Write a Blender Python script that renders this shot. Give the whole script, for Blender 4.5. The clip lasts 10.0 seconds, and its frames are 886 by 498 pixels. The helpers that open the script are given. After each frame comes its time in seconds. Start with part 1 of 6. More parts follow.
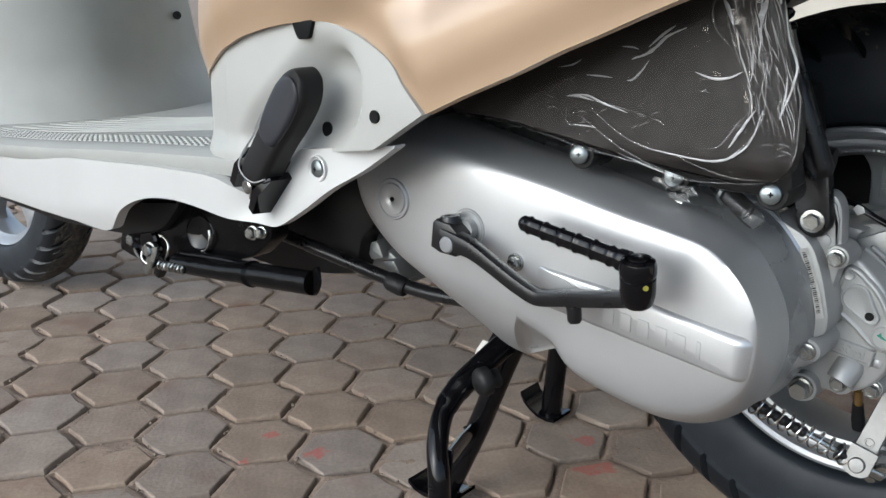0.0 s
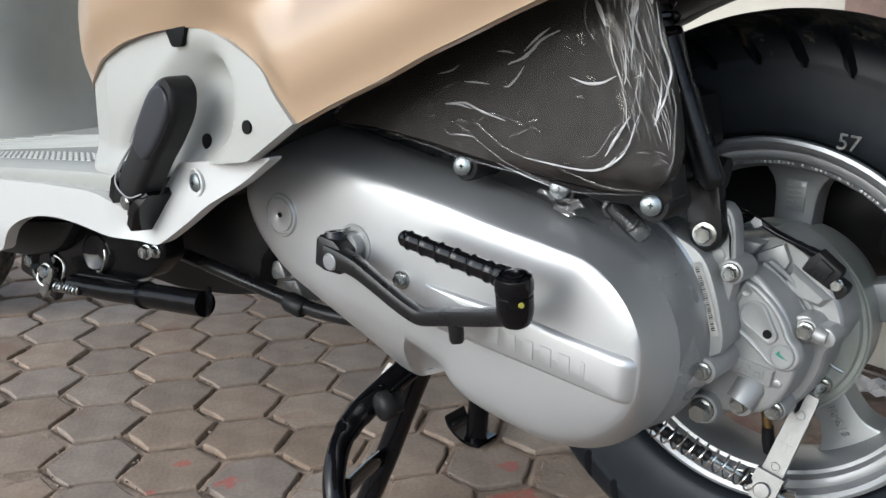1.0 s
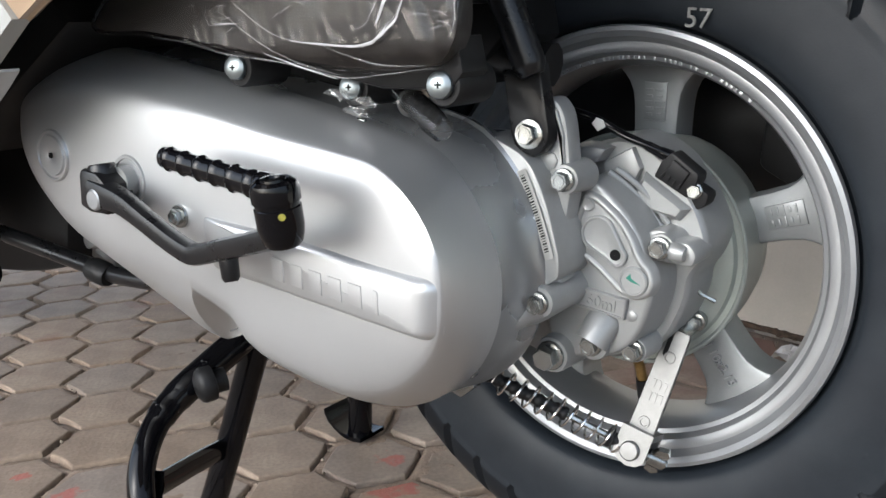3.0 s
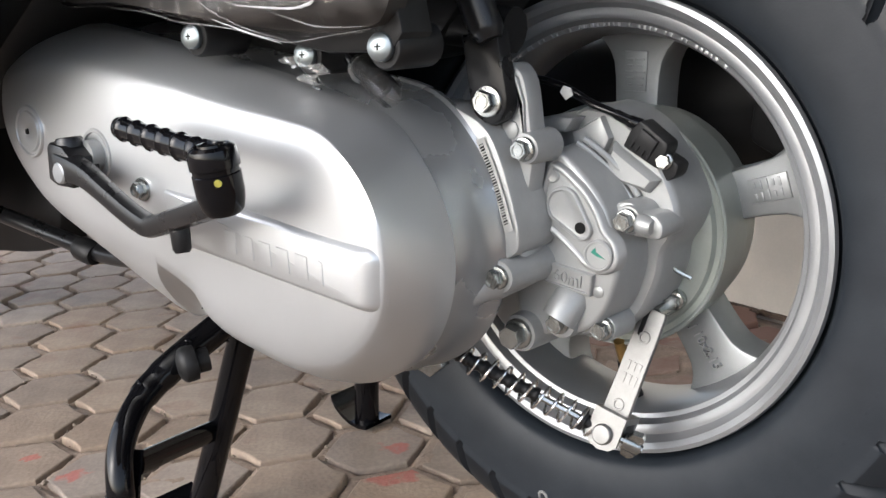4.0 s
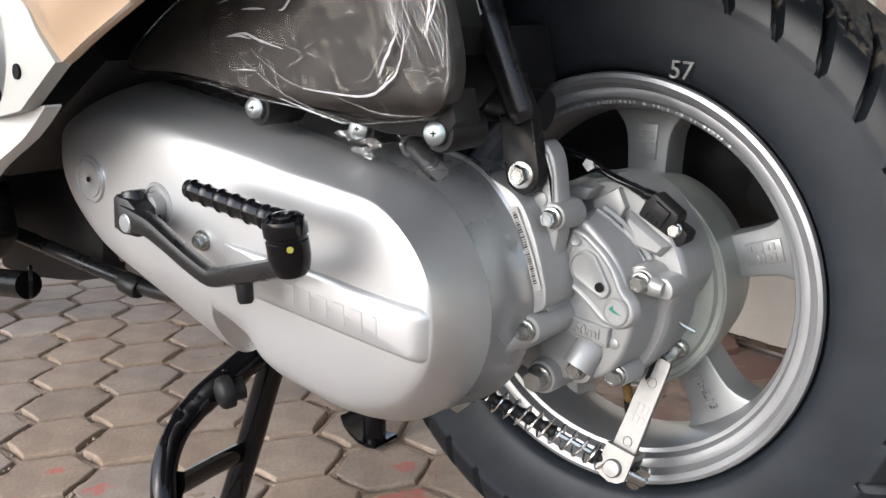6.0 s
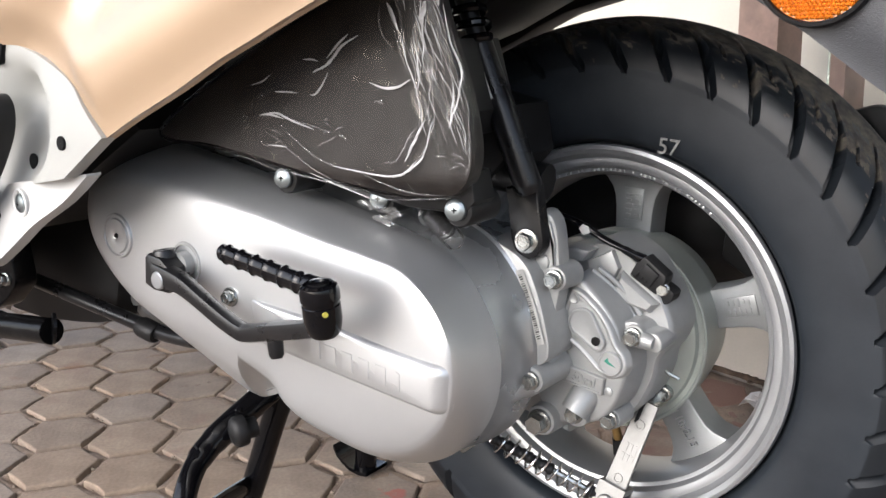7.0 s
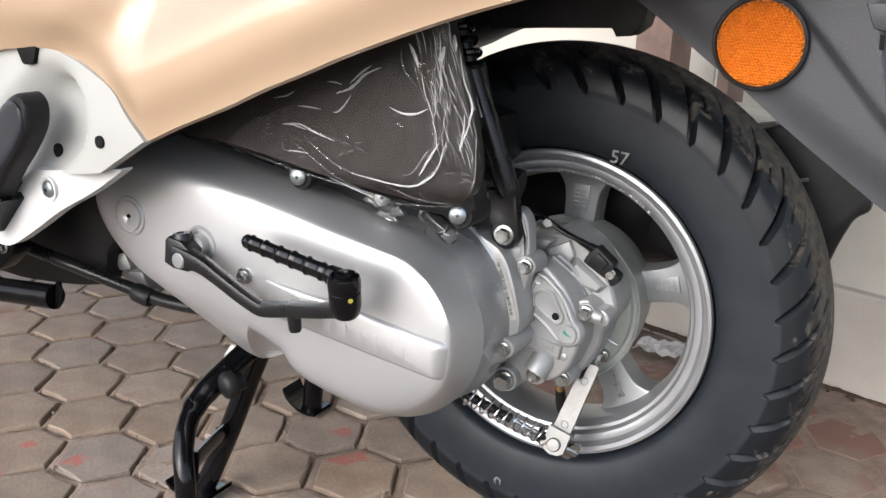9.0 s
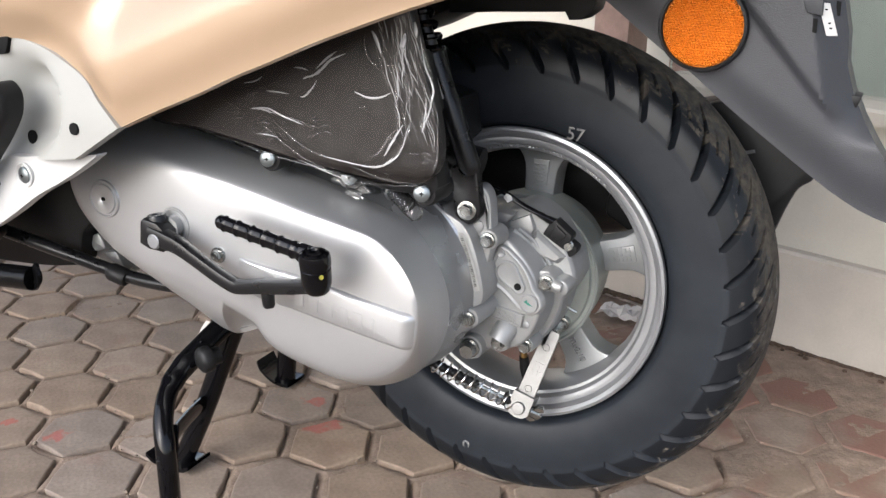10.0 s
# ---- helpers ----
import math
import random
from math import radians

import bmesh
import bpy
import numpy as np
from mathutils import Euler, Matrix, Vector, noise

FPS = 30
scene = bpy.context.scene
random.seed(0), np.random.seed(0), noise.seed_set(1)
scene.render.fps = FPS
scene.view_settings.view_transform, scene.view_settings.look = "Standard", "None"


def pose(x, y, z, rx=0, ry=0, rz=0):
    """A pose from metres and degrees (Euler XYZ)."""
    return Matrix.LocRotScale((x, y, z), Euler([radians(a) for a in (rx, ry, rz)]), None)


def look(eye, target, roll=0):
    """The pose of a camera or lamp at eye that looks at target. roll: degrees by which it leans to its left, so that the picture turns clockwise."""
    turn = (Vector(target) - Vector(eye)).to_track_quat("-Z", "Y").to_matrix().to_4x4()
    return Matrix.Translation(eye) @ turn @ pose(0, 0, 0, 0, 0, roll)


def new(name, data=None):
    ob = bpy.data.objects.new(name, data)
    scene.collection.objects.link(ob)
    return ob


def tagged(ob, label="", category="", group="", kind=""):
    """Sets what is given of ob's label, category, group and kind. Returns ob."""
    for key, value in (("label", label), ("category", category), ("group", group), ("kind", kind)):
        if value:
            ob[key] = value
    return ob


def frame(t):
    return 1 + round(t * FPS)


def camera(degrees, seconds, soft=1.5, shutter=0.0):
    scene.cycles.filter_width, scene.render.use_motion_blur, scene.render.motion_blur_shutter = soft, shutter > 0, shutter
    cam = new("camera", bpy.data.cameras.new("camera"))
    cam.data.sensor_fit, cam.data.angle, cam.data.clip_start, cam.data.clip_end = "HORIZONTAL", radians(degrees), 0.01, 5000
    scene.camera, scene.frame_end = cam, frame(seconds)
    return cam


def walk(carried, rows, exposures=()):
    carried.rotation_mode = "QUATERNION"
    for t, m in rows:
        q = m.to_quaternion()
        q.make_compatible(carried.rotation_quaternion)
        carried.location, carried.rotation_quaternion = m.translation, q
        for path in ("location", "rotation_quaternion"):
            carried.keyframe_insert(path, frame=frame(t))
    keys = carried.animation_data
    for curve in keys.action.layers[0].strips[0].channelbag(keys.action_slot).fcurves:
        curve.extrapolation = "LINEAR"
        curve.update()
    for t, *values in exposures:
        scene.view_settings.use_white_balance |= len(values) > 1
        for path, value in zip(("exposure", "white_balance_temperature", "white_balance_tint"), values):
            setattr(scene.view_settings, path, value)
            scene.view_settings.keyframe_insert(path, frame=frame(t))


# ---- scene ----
cam = camera(49.4, 10.0)
PATH = [
    (0, (0.186, -0.747, 0.498), (-1.024, 0.744, -0.062), 0.0),
    (0.5, (0.206, -0.727, 0.496), (-1.0, 0.775, -0.041), -0.0),
    (1, (0.218, -0.682, 0.484), (-0.967, 0.846, -0.028), 0.0),
    (1.5, (0.227, -0.637, 0.455), (-0.932, 0.916, -0.039), -0.4),
    (2, (0.231, -0.6, 0.428), (-0.917, 0.966, -0.051), -0.9),
    (2.5, (0.236, -0.573, 0.409), (-0.912, 0.997, -0.056), -1.7),
    (3, (0.245, -0.545, 0.395), (-0.911, 1.023, -0.058), -2.4),
    (4.5, (0.288, -0.496, 0.372), (-1.016, 0.953, -0.073), -3.1),
    (5, (0.283, -0.508, 0.378), (-1.03, 0.933, -0.064), -3.1),
    (5.5, (0.286, -0.544, 0.399), (-0.972, 0.941, -0.06), -1.9),
    (5.7, (0.286, -0.551, 0.409), (-0.952, 0.951, -0.049), -1.7),
    (6.8, (0.289, -0.612, 0.449), (-0.873, 0.961, 0.027), -1.0),
    (7, (0.289, -0.623, 0.463), (-0.855, 0.961, 0.033), -0.9),
    (7.5, (0.266, -0.657, 0.487), (-0.809, 0.965, 0.023), -0.3),
    (8, (0.249, -0.7, 0.513), (-0.752, 0.955, 0.003), 1.1),
    (8.5, (0.256, -0.733, 0.516), (-0.683, 0.947, -0.03), 1.7),
    (9, (0.267, -0.754, 0.537), (-0.613, 0.944, -0.047), 2.2),
    (9.5, (0.276, -0.771, 0.547), (-0.557, 0.936, -0.079), 2.5),
    (10, (0.283, -0.78, 0.553), (-0.529, 0.93, -0.093), 1.6),
]
walk(cam, [(t, look(eye, target, roll)) for t, eye, target, roll in PATH], [(0.0, 1.04, 5720, 6), (2.0, 1.26, 5800, 7), (3.0, 1.38, 5860, 8), (4.5, 1.65, 6080, 11), (5.5, 1.66, 6060, 11), (7.0, 1.64, 6080, 12), (10.0, 1.50, 6030, 12)])


# ---- light ----
world = bpy.data.worlds.new("sky")
scene.world = world
world.use_nodes = True
wn = world.node_tree.nodes
sky = wn.new("ShaderNodeTexSky")
sky.sky_type = "NISHITA"
sky.sun_disc = False
sky.sun_elevation = radians(30)
sky.sun_rotation = radians(193)
sky.dust_density = 3.0
sky.air_density = 1.0
wn["Background"].inputs["Strength"].default_value = 0.15
hazy = wn.new("ShaderNodeHueSaturation")
hazy.inputs["Saturation"].default_value = 0.55
world.node_tree.links.new(sky.outputs["Color"], hazy.inputs["Color"])
world.node_tree.links.new(hazy.outputs["Color"], wn["Background"].inputs["Color"])
sun = new("sun", bpy.data.lights.new("sun", "SUN"))
sun.data.energy = 0.3
sun.data.angle = radians(60)
sun.data.color = (1.0, 0.975, 0.94)
sun.matrix_world = look((-2.0, -4.0, 2.6), (-0.2, 0, 0.2))


# ---- materials ----
def shade(name, base, rough, metal=0.0, spread=0.12, scale=30.0, bump=0.0, fine=400.0, coat=0.0, tint=None, rough_spread=0.08, per_object=0.0, grain=0.5, spec=0.5):
    """A surface with two scales of variation: large stains towards tint, and fine grain in bump."""
    m = bpy.data.materials.new(name)
    m.use_nodes = True
    n, l = m.node_tree.nodes, m.node_tree.links
    b = n["Principled BSDF"]
    b.inputs["Metallic"].default_value = metal
    b.inputs["Specular IOR Level"].default_value = spec
    b.inputs["Coat Weight"].default_value = coat
    b.inputs["Coat Roughness"].default_value = 0.06
    co = n.new("ShaderNodeTexCoord")
    big, small = n.new("ShaderNodeTexNoise"), n.new("ShaderNodeTexNoise")
    big.inputs["Scale"].default_value, big.inputs["Detail"].default_value = scale, 5.0
    small.inputs["Scale"].default_value, small.inputs["Detail"].default_value = fine, 3.0
    for t in (big, small):
        l.new(co.outputs["Object"], t.inputs["Vector"])
    tint = tint or tuple(c * (1 - spread * 1.6) for c in base)
    ramp = n.new("ShaderNodeValToRGB")
    ramp.color_ramp.elements[0].position, ramp.color_ramp.elements[1].position = 0.35, 0.68
    ramp.color_ramp.elements[0].color, ramp.color_ramp.elements[1].color = (*tint, 1), (*base, 1)
    l.new(big.outputs["Fac"], ramp.inputs["Fac"])
    mix = n.new("ShaderNodeMix")
    mix.data_type, mix.blend_type = "RGBA", "MULTIPLY"
    mix.inputs["Factor"].default_value = spread * grain * 2
    l.new(ramp.outputs["Color"], mix.inputs["A"])
    l.new(small.outputs["Fac"], mix.inputs["B"])
    out = mix.outputs["Result"]
    if per_object:
        info, hsv = n.new("ShaderNodeObjectInfo"), n.new("ShaderNodeHueSaturation")
        val = n.new("ShaderNodeMapRange")
        val.inputs["To Min"].default_value, val.inputs["To Max"].default_value = 1 - per_object, 1 + per_object
        l.new(info.outputs["Random"], val.inputs["Value"])
        l.new(val.outputs["Result"], hsv.inputs["Value"])
        sat, mul, fra = n.new("ShaderNodeMapRange"), n.new("ShaderNodeMath"), n.new("ShaderNodeMath")
        mul.operation, fra.operation, mul.inputs[1].default_value = "MULTIPLY", "FRACT", 13.7
        sat.inputs["To Min"].default_value, sat.inputs["To Max"].default_value = 1 - per_object * 1.6, 1 + per_object * 1.6
        l.new(info.outputs["Random"], mul.inputs[0])
        l.new(mul.outputs[0], fra.inputs[0])
        l.new(fra.outputs[0], sat.inputs["Value"])
        l.new(sat.outputs["Result"], hsv.inputs["Saturation"])
        l.new(out, hsv.inputs["Color"])
        out = hsv.outputs["Color"]
    l.new(out, b.inputs["Base Color"])
    rr = n.new("ShaderNodeMapRange")
    rr.inputs["To Min"].default_value, rr.inputs["To Max"].default_value = max(0.02, rough - rough_spread), min(1, rough + rough_spread)
    l.new(big.outputs["Fac"], rr.inputs["Value"])
    l.new(rr.outputs["Result"], b.inputs["Roughness"])
    if bump:
        bp = n.new("ShaderNodeBump")
        bp.inputs["Strength"].default_value, bp.inputs["Distance"].default_value = 0.6, bump
        l.new(small.outputs["Fac"], bp.inputs["Height"])
        l.new(bp.outputs["Normal"], b.inputs["Normal"])
    return m


GOLD = shade("beige_gold_paint", (0.365, 0.257, 0.165), 0.36, 0.12, 0.05, 8, 0.00003, 2500, coat=0.8)
GREY_PANEL = shade("light_grey_plastic", (0.335, 0.335, 0.312), 0.42, 0.0, 0.05, 10, 0.00004, 1500)
WHITE_PANEL = shade("off_white_plastic", (0.445, 0.445, 0.432), 0.38, 0.0, 0.04, 10, 0.00003, 1500, coat=0.2)
BOARD = shade("grey_floor_plastic", (0.32, 0.325, 0.302), 0.55, 0.0, 0.08, 14, 0.0001, 900)
SILVER = shade("silver_paint", (0.515, 0.525, 0.53), 0.40, 0.79, 0.05, 14, 0.00003, 2200, coat=0.1)
CAST = shade("cast_aluminium", (0.325, 0.33, 0.325), 0.44, 0.45, 0.07, 45, 0.00012, 420, rough_spread=0.06)
RIM = shade("silver_rim_paint", (0.355, 0.365, 0.375), 0.37, 0.7, 0.06, 25, 0.00003, 1800)
SPOKE = shade("grey_cast_spoke", (0.245, 0.255, 0.26), 0.42, 0.55, 0.08, 40, 0.0001, 500)
HUB = shade("dull_hub_paint", (0.305, 0.33, 0.305), 0.45, 0.45, 0.1, 30, 0.00005, 1000)
ZINC = shade("zinc_plate", (0.40, 0.41, 0.40), 0.24, 0.95, 0.1, 120, 0.00005, 1500, tint=(0.30, 0.31, 0.30))
SCREW = shade("blue_zinc_screw", (0.27, 0.30, 0.31), 0.33, 0.9, 0.1, 120)
CHROME = shade("bright_steel", (0.80, 0.80, 0.79), 0.18, 1.0, 0.06, 90)
# darker than the cover's silver: the flank's shade is put into the colour
CASE_SHADED = shade("shaded_case_paint", (0.34, 0.35, 0.355), 0.27, 0.7, 0.06, 20, 0.00003, 1500)
BLACK = shade("black_gloss_paint", (0.004, 0.004, 0.005), 0.07, 0.0, 0.2, 60, 0.00012, 160, spec=0.26)
BLACK_MATT = shade("black_satin_paint", (0.010, 0.010, 0.011), 0.29, 0.0, 0.2, 60, 0.00008, 900, spec=0.35)
BLACK_PLASTIC = shade("black_plastic", (0.013, 0.013, 0.0135), 0.46, 0.0, 0.2, 60, 0.00008, 1200, spec=0.22)
STAND_BLACK = shade("scuffed_black_paint", (0.005, 0.005, 0.0055), 0.22, 0.0, 0.3, 80, 0.0006, 120, spec=0.13, rough_spread=0.14)
DARK_GREY = shade("dark_grey_plastic", (0.030, 0.032, 0.037), 0.5, 0.0, 0.12, 30, 0.0004, 1300)
RUBBER = shade("black_rubber", (0.0075, 0.0103, 0.0145), 0.55, 0.0, 0.2, 35, 0.0001, 900, tint=(0.013, 0.017, 0.022), spec=0.3)
DUSTY_RUBBER = shade("dusty_rubber", (0.10, 0.088, 0.072), 0.85, 0.0, 0.5, 130, 0.0003, 700, tint=(0.028, 0.027, 0.027), spec=0.3)
TREAD_RUBBER = shade("tread_rubber", (0.0042, 0.0056, 0.0080), 0.42, 0.0, 0.2, 35, 0.0001, 900, tint=(0.007, 0.009, 0.0115), spec=0.3)
PAVER = shade("brown_concrete_paver", (0.335, 0.268, 0.208), 0.78, 0.0, 0.30, 22, 0.0009, 220, tint=(0.245, 0.186, 0.142), per_object=0.13, grain=0.7)
MORTAR = shade("sandy_joint", (0.33, 0.25, 0.188), 0.95, 0.0, 0.45, 40, 0.002, 300, tint=(0.225, 0.165, 0.122))
RED_PAINT = shade("red_paint", (0.34, 0.06, 0.045), 0.8, 0.0, 0.4, 60, 0.0003, 400, tint=(0.22, 0.075, 0.055))
CREAM = shade("cream_wall_paint", (0.54, 0.51, 0.44), 0.6, 0.0, 0.1, 6, 0.0002, 300)
PLINTH = shade("pale_plinth", (0.53, 0.485, 0.42), 0.6, 0.0, 0.12, 8, 0.0002, 300)
WOOD = shade("brown_post_paint", (0.29, 0.19, 0.15), 0.6, 0.0, 0.2, 30, 0.0003, 200)
AIRBOX = shade("dark_brown_plastic", (0.034, 0.0305, 0.028), 0.5, 0.0, 0.22, 90, 0.00022, 1500, spec=0.3)
GRIT = shade("pale_grit", (0.36, 0.285, 0.22), 0.9, 0.0, 0.4, 300)
WHITE_MARK = shade("white_chalk", (0.30, 0.30, 0.29), 0.8, 0.0, 0.3, 300)
PAPER = shade("white_paper", (0.68, 0.65, 0.62), 0.8, 0.0, 0.1, 60, 0.0003, 400)
STICKER = shade("white_sticker", (0.62, 0.61, 0.58), 0.45, 0.0, 0.05, 60)
# black of print, also laid on for the shade inside holes and slots
INK_AND_SHADE = shade("black_print_and_hole_shade", (0.008, 0.008, 0.008), 0.7, 0.0, 0.1, 60, spec=0.1)
GREEN = shade("green_marker", (0.01, 0.20, 0.14), 0.5, 0.0, 0.2, 300)
YELLOW = shade("yellow_marker", (0.45, 0.40, 0.06), 0.5, 0.0, 0.2, 300)


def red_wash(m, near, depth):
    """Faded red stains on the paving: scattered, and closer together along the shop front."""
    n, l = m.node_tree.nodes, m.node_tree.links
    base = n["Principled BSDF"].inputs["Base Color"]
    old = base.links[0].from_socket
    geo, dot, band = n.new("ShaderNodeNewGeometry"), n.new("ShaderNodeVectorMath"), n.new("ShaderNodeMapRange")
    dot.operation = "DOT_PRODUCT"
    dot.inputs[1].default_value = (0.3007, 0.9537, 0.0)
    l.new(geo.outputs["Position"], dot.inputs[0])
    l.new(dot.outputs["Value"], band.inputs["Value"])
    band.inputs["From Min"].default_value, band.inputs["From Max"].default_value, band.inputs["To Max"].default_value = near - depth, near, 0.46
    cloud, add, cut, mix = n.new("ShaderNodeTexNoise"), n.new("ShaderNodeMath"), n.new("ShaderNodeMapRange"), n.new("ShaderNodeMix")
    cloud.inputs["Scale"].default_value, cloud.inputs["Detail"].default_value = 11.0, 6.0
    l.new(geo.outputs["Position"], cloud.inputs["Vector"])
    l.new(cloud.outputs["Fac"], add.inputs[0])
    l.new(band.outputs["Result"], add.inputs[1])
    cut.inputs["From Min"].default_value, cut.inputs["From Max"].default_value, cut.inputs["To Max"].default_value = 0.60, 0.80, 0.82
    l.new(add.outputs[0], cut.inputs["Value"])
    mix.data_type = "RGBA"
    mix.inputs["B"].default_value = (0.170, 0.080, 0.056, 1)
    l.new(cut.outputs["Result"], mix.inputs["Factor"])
    # a few splashes of brighter red paint with ragged edges
    ragged, shift, top = n.new("ShaderNodeTexNoise"), n.new("ShaderNodeVectorMath"), None
    ragged.inputs["Scale"].default_value, ragged.inputs["Detail"].default_value = 60.0, 5.0
    shift.operation = "MULTIPLY_ADD"
    shift.inputs[1].default_value = (0.05, 0.05, 0.0)
    l.new(geo.outputs["Position"], ragged.inputs["Vector"])
    l.new(ragged.outputs["Color"], shift.inputs[0])
    l.new(geo.outputs["Position"], shift.inputs[2])
    for x, y, r in ((-0.503, -0.112, 0.013), (-0.268, 0.047, 0.020), (-0.250, 0.060, 0.014), (-0.555, -0.17, 0.010), (-0.30, 0.10, 0.015), (-0.575, -0.115, 0.009)):
        far, edge = n.new("ShaderNodeVectorMath"), n.new("ShaderNodeMapRange")
        far.operation = "DISTANCE"
        far.inputs[1].default_value = (x + 0.025, y + 0.025, 0.0)
        l.new(shift.outputs["Vector"], far.inputs[0])
        edge.inputs["From Min"].default_value, edge.inputs["From Max"].default_value = r, r * 0.55
        edge.inputs["To Max"].default_value = 0.6
        l.new(far.outputs["Value"], edge.inputs["Value"])
        if top:
            both = n.new("ShaderNodeMath")
            both.operation = "MAXIMUM"
            l.new(top, both.inputs[0])
            l.new(edge.outputs["Result"], both.inputs[1])
            top = both.outputs[0]
        else:
            top = edge.outputs["Result"]
    splash = n.new("ShaderNodeMix")
    splash.data_type = "RGBA"
    splash.inputs["B"].default_value = (0.36, 0.06, 0.045, 1)
    l.new(top, splash.inputs["Factor"])
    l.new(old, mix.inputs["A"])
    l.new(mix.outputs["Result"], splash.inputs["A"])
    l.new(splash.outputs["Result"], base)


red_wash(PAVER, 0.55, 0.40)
BRASS = shade("brass", (0.45, 0.28, 0.10), 0.35, 0.9, 0.2, 100)


# ---- mesh helpers ----
def spline(points, n, closed=False):
    """n points on a smooth curve through the given ones."""
    p = [Vector(q) for q in points]
    k = len(p)
    out = []
    spans = k if closed else k - 1
    for i in range(n):
        u = i / n * spans if closed else i / (n - 1) * spans
        j = min(int(u), spans - 1)
        f = u - j
        a, b = p[j % k], p[(j + 1) % k]
        z = p[(j - 1) % k] if closed or j > 0 else a * 2 - b
        c = p[(j + 2) % k] if closed or j + 2 < k else b * 2 - a
        out.append(0.5 * ((2 * a) + (b - z) * f + (2 * z - 5 * a + 4 * b - c) * f * f + (3 * a - z - 3 * b + c) * f ** 3))
    return out


def finish(bm, sharp=38):
    bmesh.ops.recalc_face_normals(bm, faces=bm.faces)
    for f in bm.faces:
        f.smooth = True
    limit = radians(sharp)
    for e in bm.edges:
        if len(e.link_faces) == 2 and e.calc_face_angle(0) > limit:
            e.smooth = False


def part(name, bm, material, parent=None, label="", sharp=38):
    """Links a bmesh as one mesh object under a thing or a part."""
    finish(bm, sharp)
    me = bpy.data.meshes.new(name)
    bm.to_mesh(me)
    bm.free()
    me.materials.append(material)
    ob = new(name, me)
    ob.parent = parent
    return tagged(ob, label)


def thing(name, label, category, place=(0, 0, 0), group="", kind=""):
    ob = new(name)
    ob.empty_display_size = 0.05
    ob.location = place
    return tagged(ob, label, category, group, kind)


def loft(bm, loops, closed=True, cap0=True, cap1=True):
    rows = [[bm.verts.new(p) for p in loop] for loop in loops]
    for a, b in zip(rows, rows[1:]):
        k = len(a)
        for i in range(k if closed else k - 1):
            bm.faces.new((a[i], a[(i + 1) % k], b[(i + 1) % k], b[i]))
    if cap0:
        bm.faces.new(rows[0][::-1])
    if cap1:
        bm.faces.new(rows[-1])
    return bm


def inset(outline, d):
    """The outline in 2D moved inwards by d (drawn either way round)."""
    k = len(outline)
    area = sum(outline[i][0] * outline[(i + 1) % k][1] - outline[(i + 1) % k][0] * outline[i][1] for i in range(k))
    s = 1 if area > 0 else -1
    out = []
    for i in range(k):
        a, b, c = (Vector(outline[(i + j) % k][:2]) for j in (-1, 0, 1))
        u, v = (b - a).normalized(), (c - b).normalized()
        n = Vector((-u.y, u.x)) + Vector((-v.y, v.x))
        n = n / max(0.5, n.dot(n) / 2) if n.length > 1e-6 else n
        q = b + n * d * s
        out.append((q.x, q.y))
    return out


def prism(bm, outline, y0, y1, bevel=0.0015):
    """A plate standing in x and z: outline at y0 (front, rounded edge) to y1 (back)."""
    s = 1 if y1 > y0 else -1
    loops = [(inset(outline, bevel), y0), (inset(outline, bevel * 0.3), y0 + s * bevel * 0.3), (outline, y0 + s * bevel), (outline, y1)]
    return loft(bm, [[(x, y, z) for x, z in o] for o, y in loops])


def rounded(poly, r, n=6):
    """The corners of a polygon in 2D turned into arcs of radius about r."""
    k = len(poly)
    out = []
    for i in range(k):
        a, b, c = (Vector(poly[(i + j) % k][:2]) for j in (-1, 0, 1))
        u, v = a - b, c - b
        t = min(r, u.length * 0.45, v.length * 0.45)
        p, q = b + u.normalized() * t, b + v.normalized() * t
        for m in range(n + 1):
            f = m / n
            w = p * (1 - f) ** 2 + b * 2 * f * (1 - f) + q * f * f
            out.append((w.x, w.y))
    return out


def frame_at(way):
    w = Vector(way).normalized()
    side = w.cross(Vector((0, 0, 1)) if abs(w.z) < 0.9 else Vector((1, 0, 0))).normalized()
    return w, side, side.cross(w)


def tube(bm, points, radius, segs=12, cap=True, flat=1.0):
    """A pipe along the points; radius may be a list. flat squeezes it across its upper direction."""
    p = [Vector(q) for q in points]
    r = radius if isinstance(radius, (list, tuple)) else [radius] * len(p)
    w, side, up = frame_at(p[1] - p[0])
    loops = []
    for i, q in enumerate(p):
        d = (p[min(i + 1, len(p) - 1)] - p[max(i - 1, 0)]).normalized()
        side = (side - d * side.dot(d)).normalized()
        up = side.cross(d)
        loops.append([q + side * (math.cos(a) * r[i] * flat) + up * (math.sin(a) * r[i]) for a in (2 * math.pi * k / segs for k in range(segs))])
    return loft(bm, loops, True, cap, cap)


def lathe(bm, profile, centre, way=(0, -1, 0), segs=48, cap0=False, cap1=False, start=0.0):
    """profile: (radius, distance along way) turned round the axis."""
    w, side, up = frame_at(way)
    c = Vector(centre)
    loops = [[c + w * h + (side * math.cos(a) + up * math.sin(a)) * max(r, 1e-5) for a in (start + 2 * math.pi * k / segs for k in range(segs))] for r, h in profile]
    return loft(bm, loops, True, cap0, cap1)


def hexagon(bm, centre, way, r, h, r2=None, turn=0.3):
    r2 = r2 or r * 0.9
    return lathe(bm, [(r, 0), (r, h * 0.85), (r2, h)], centre, way, 6, True, True, turn)


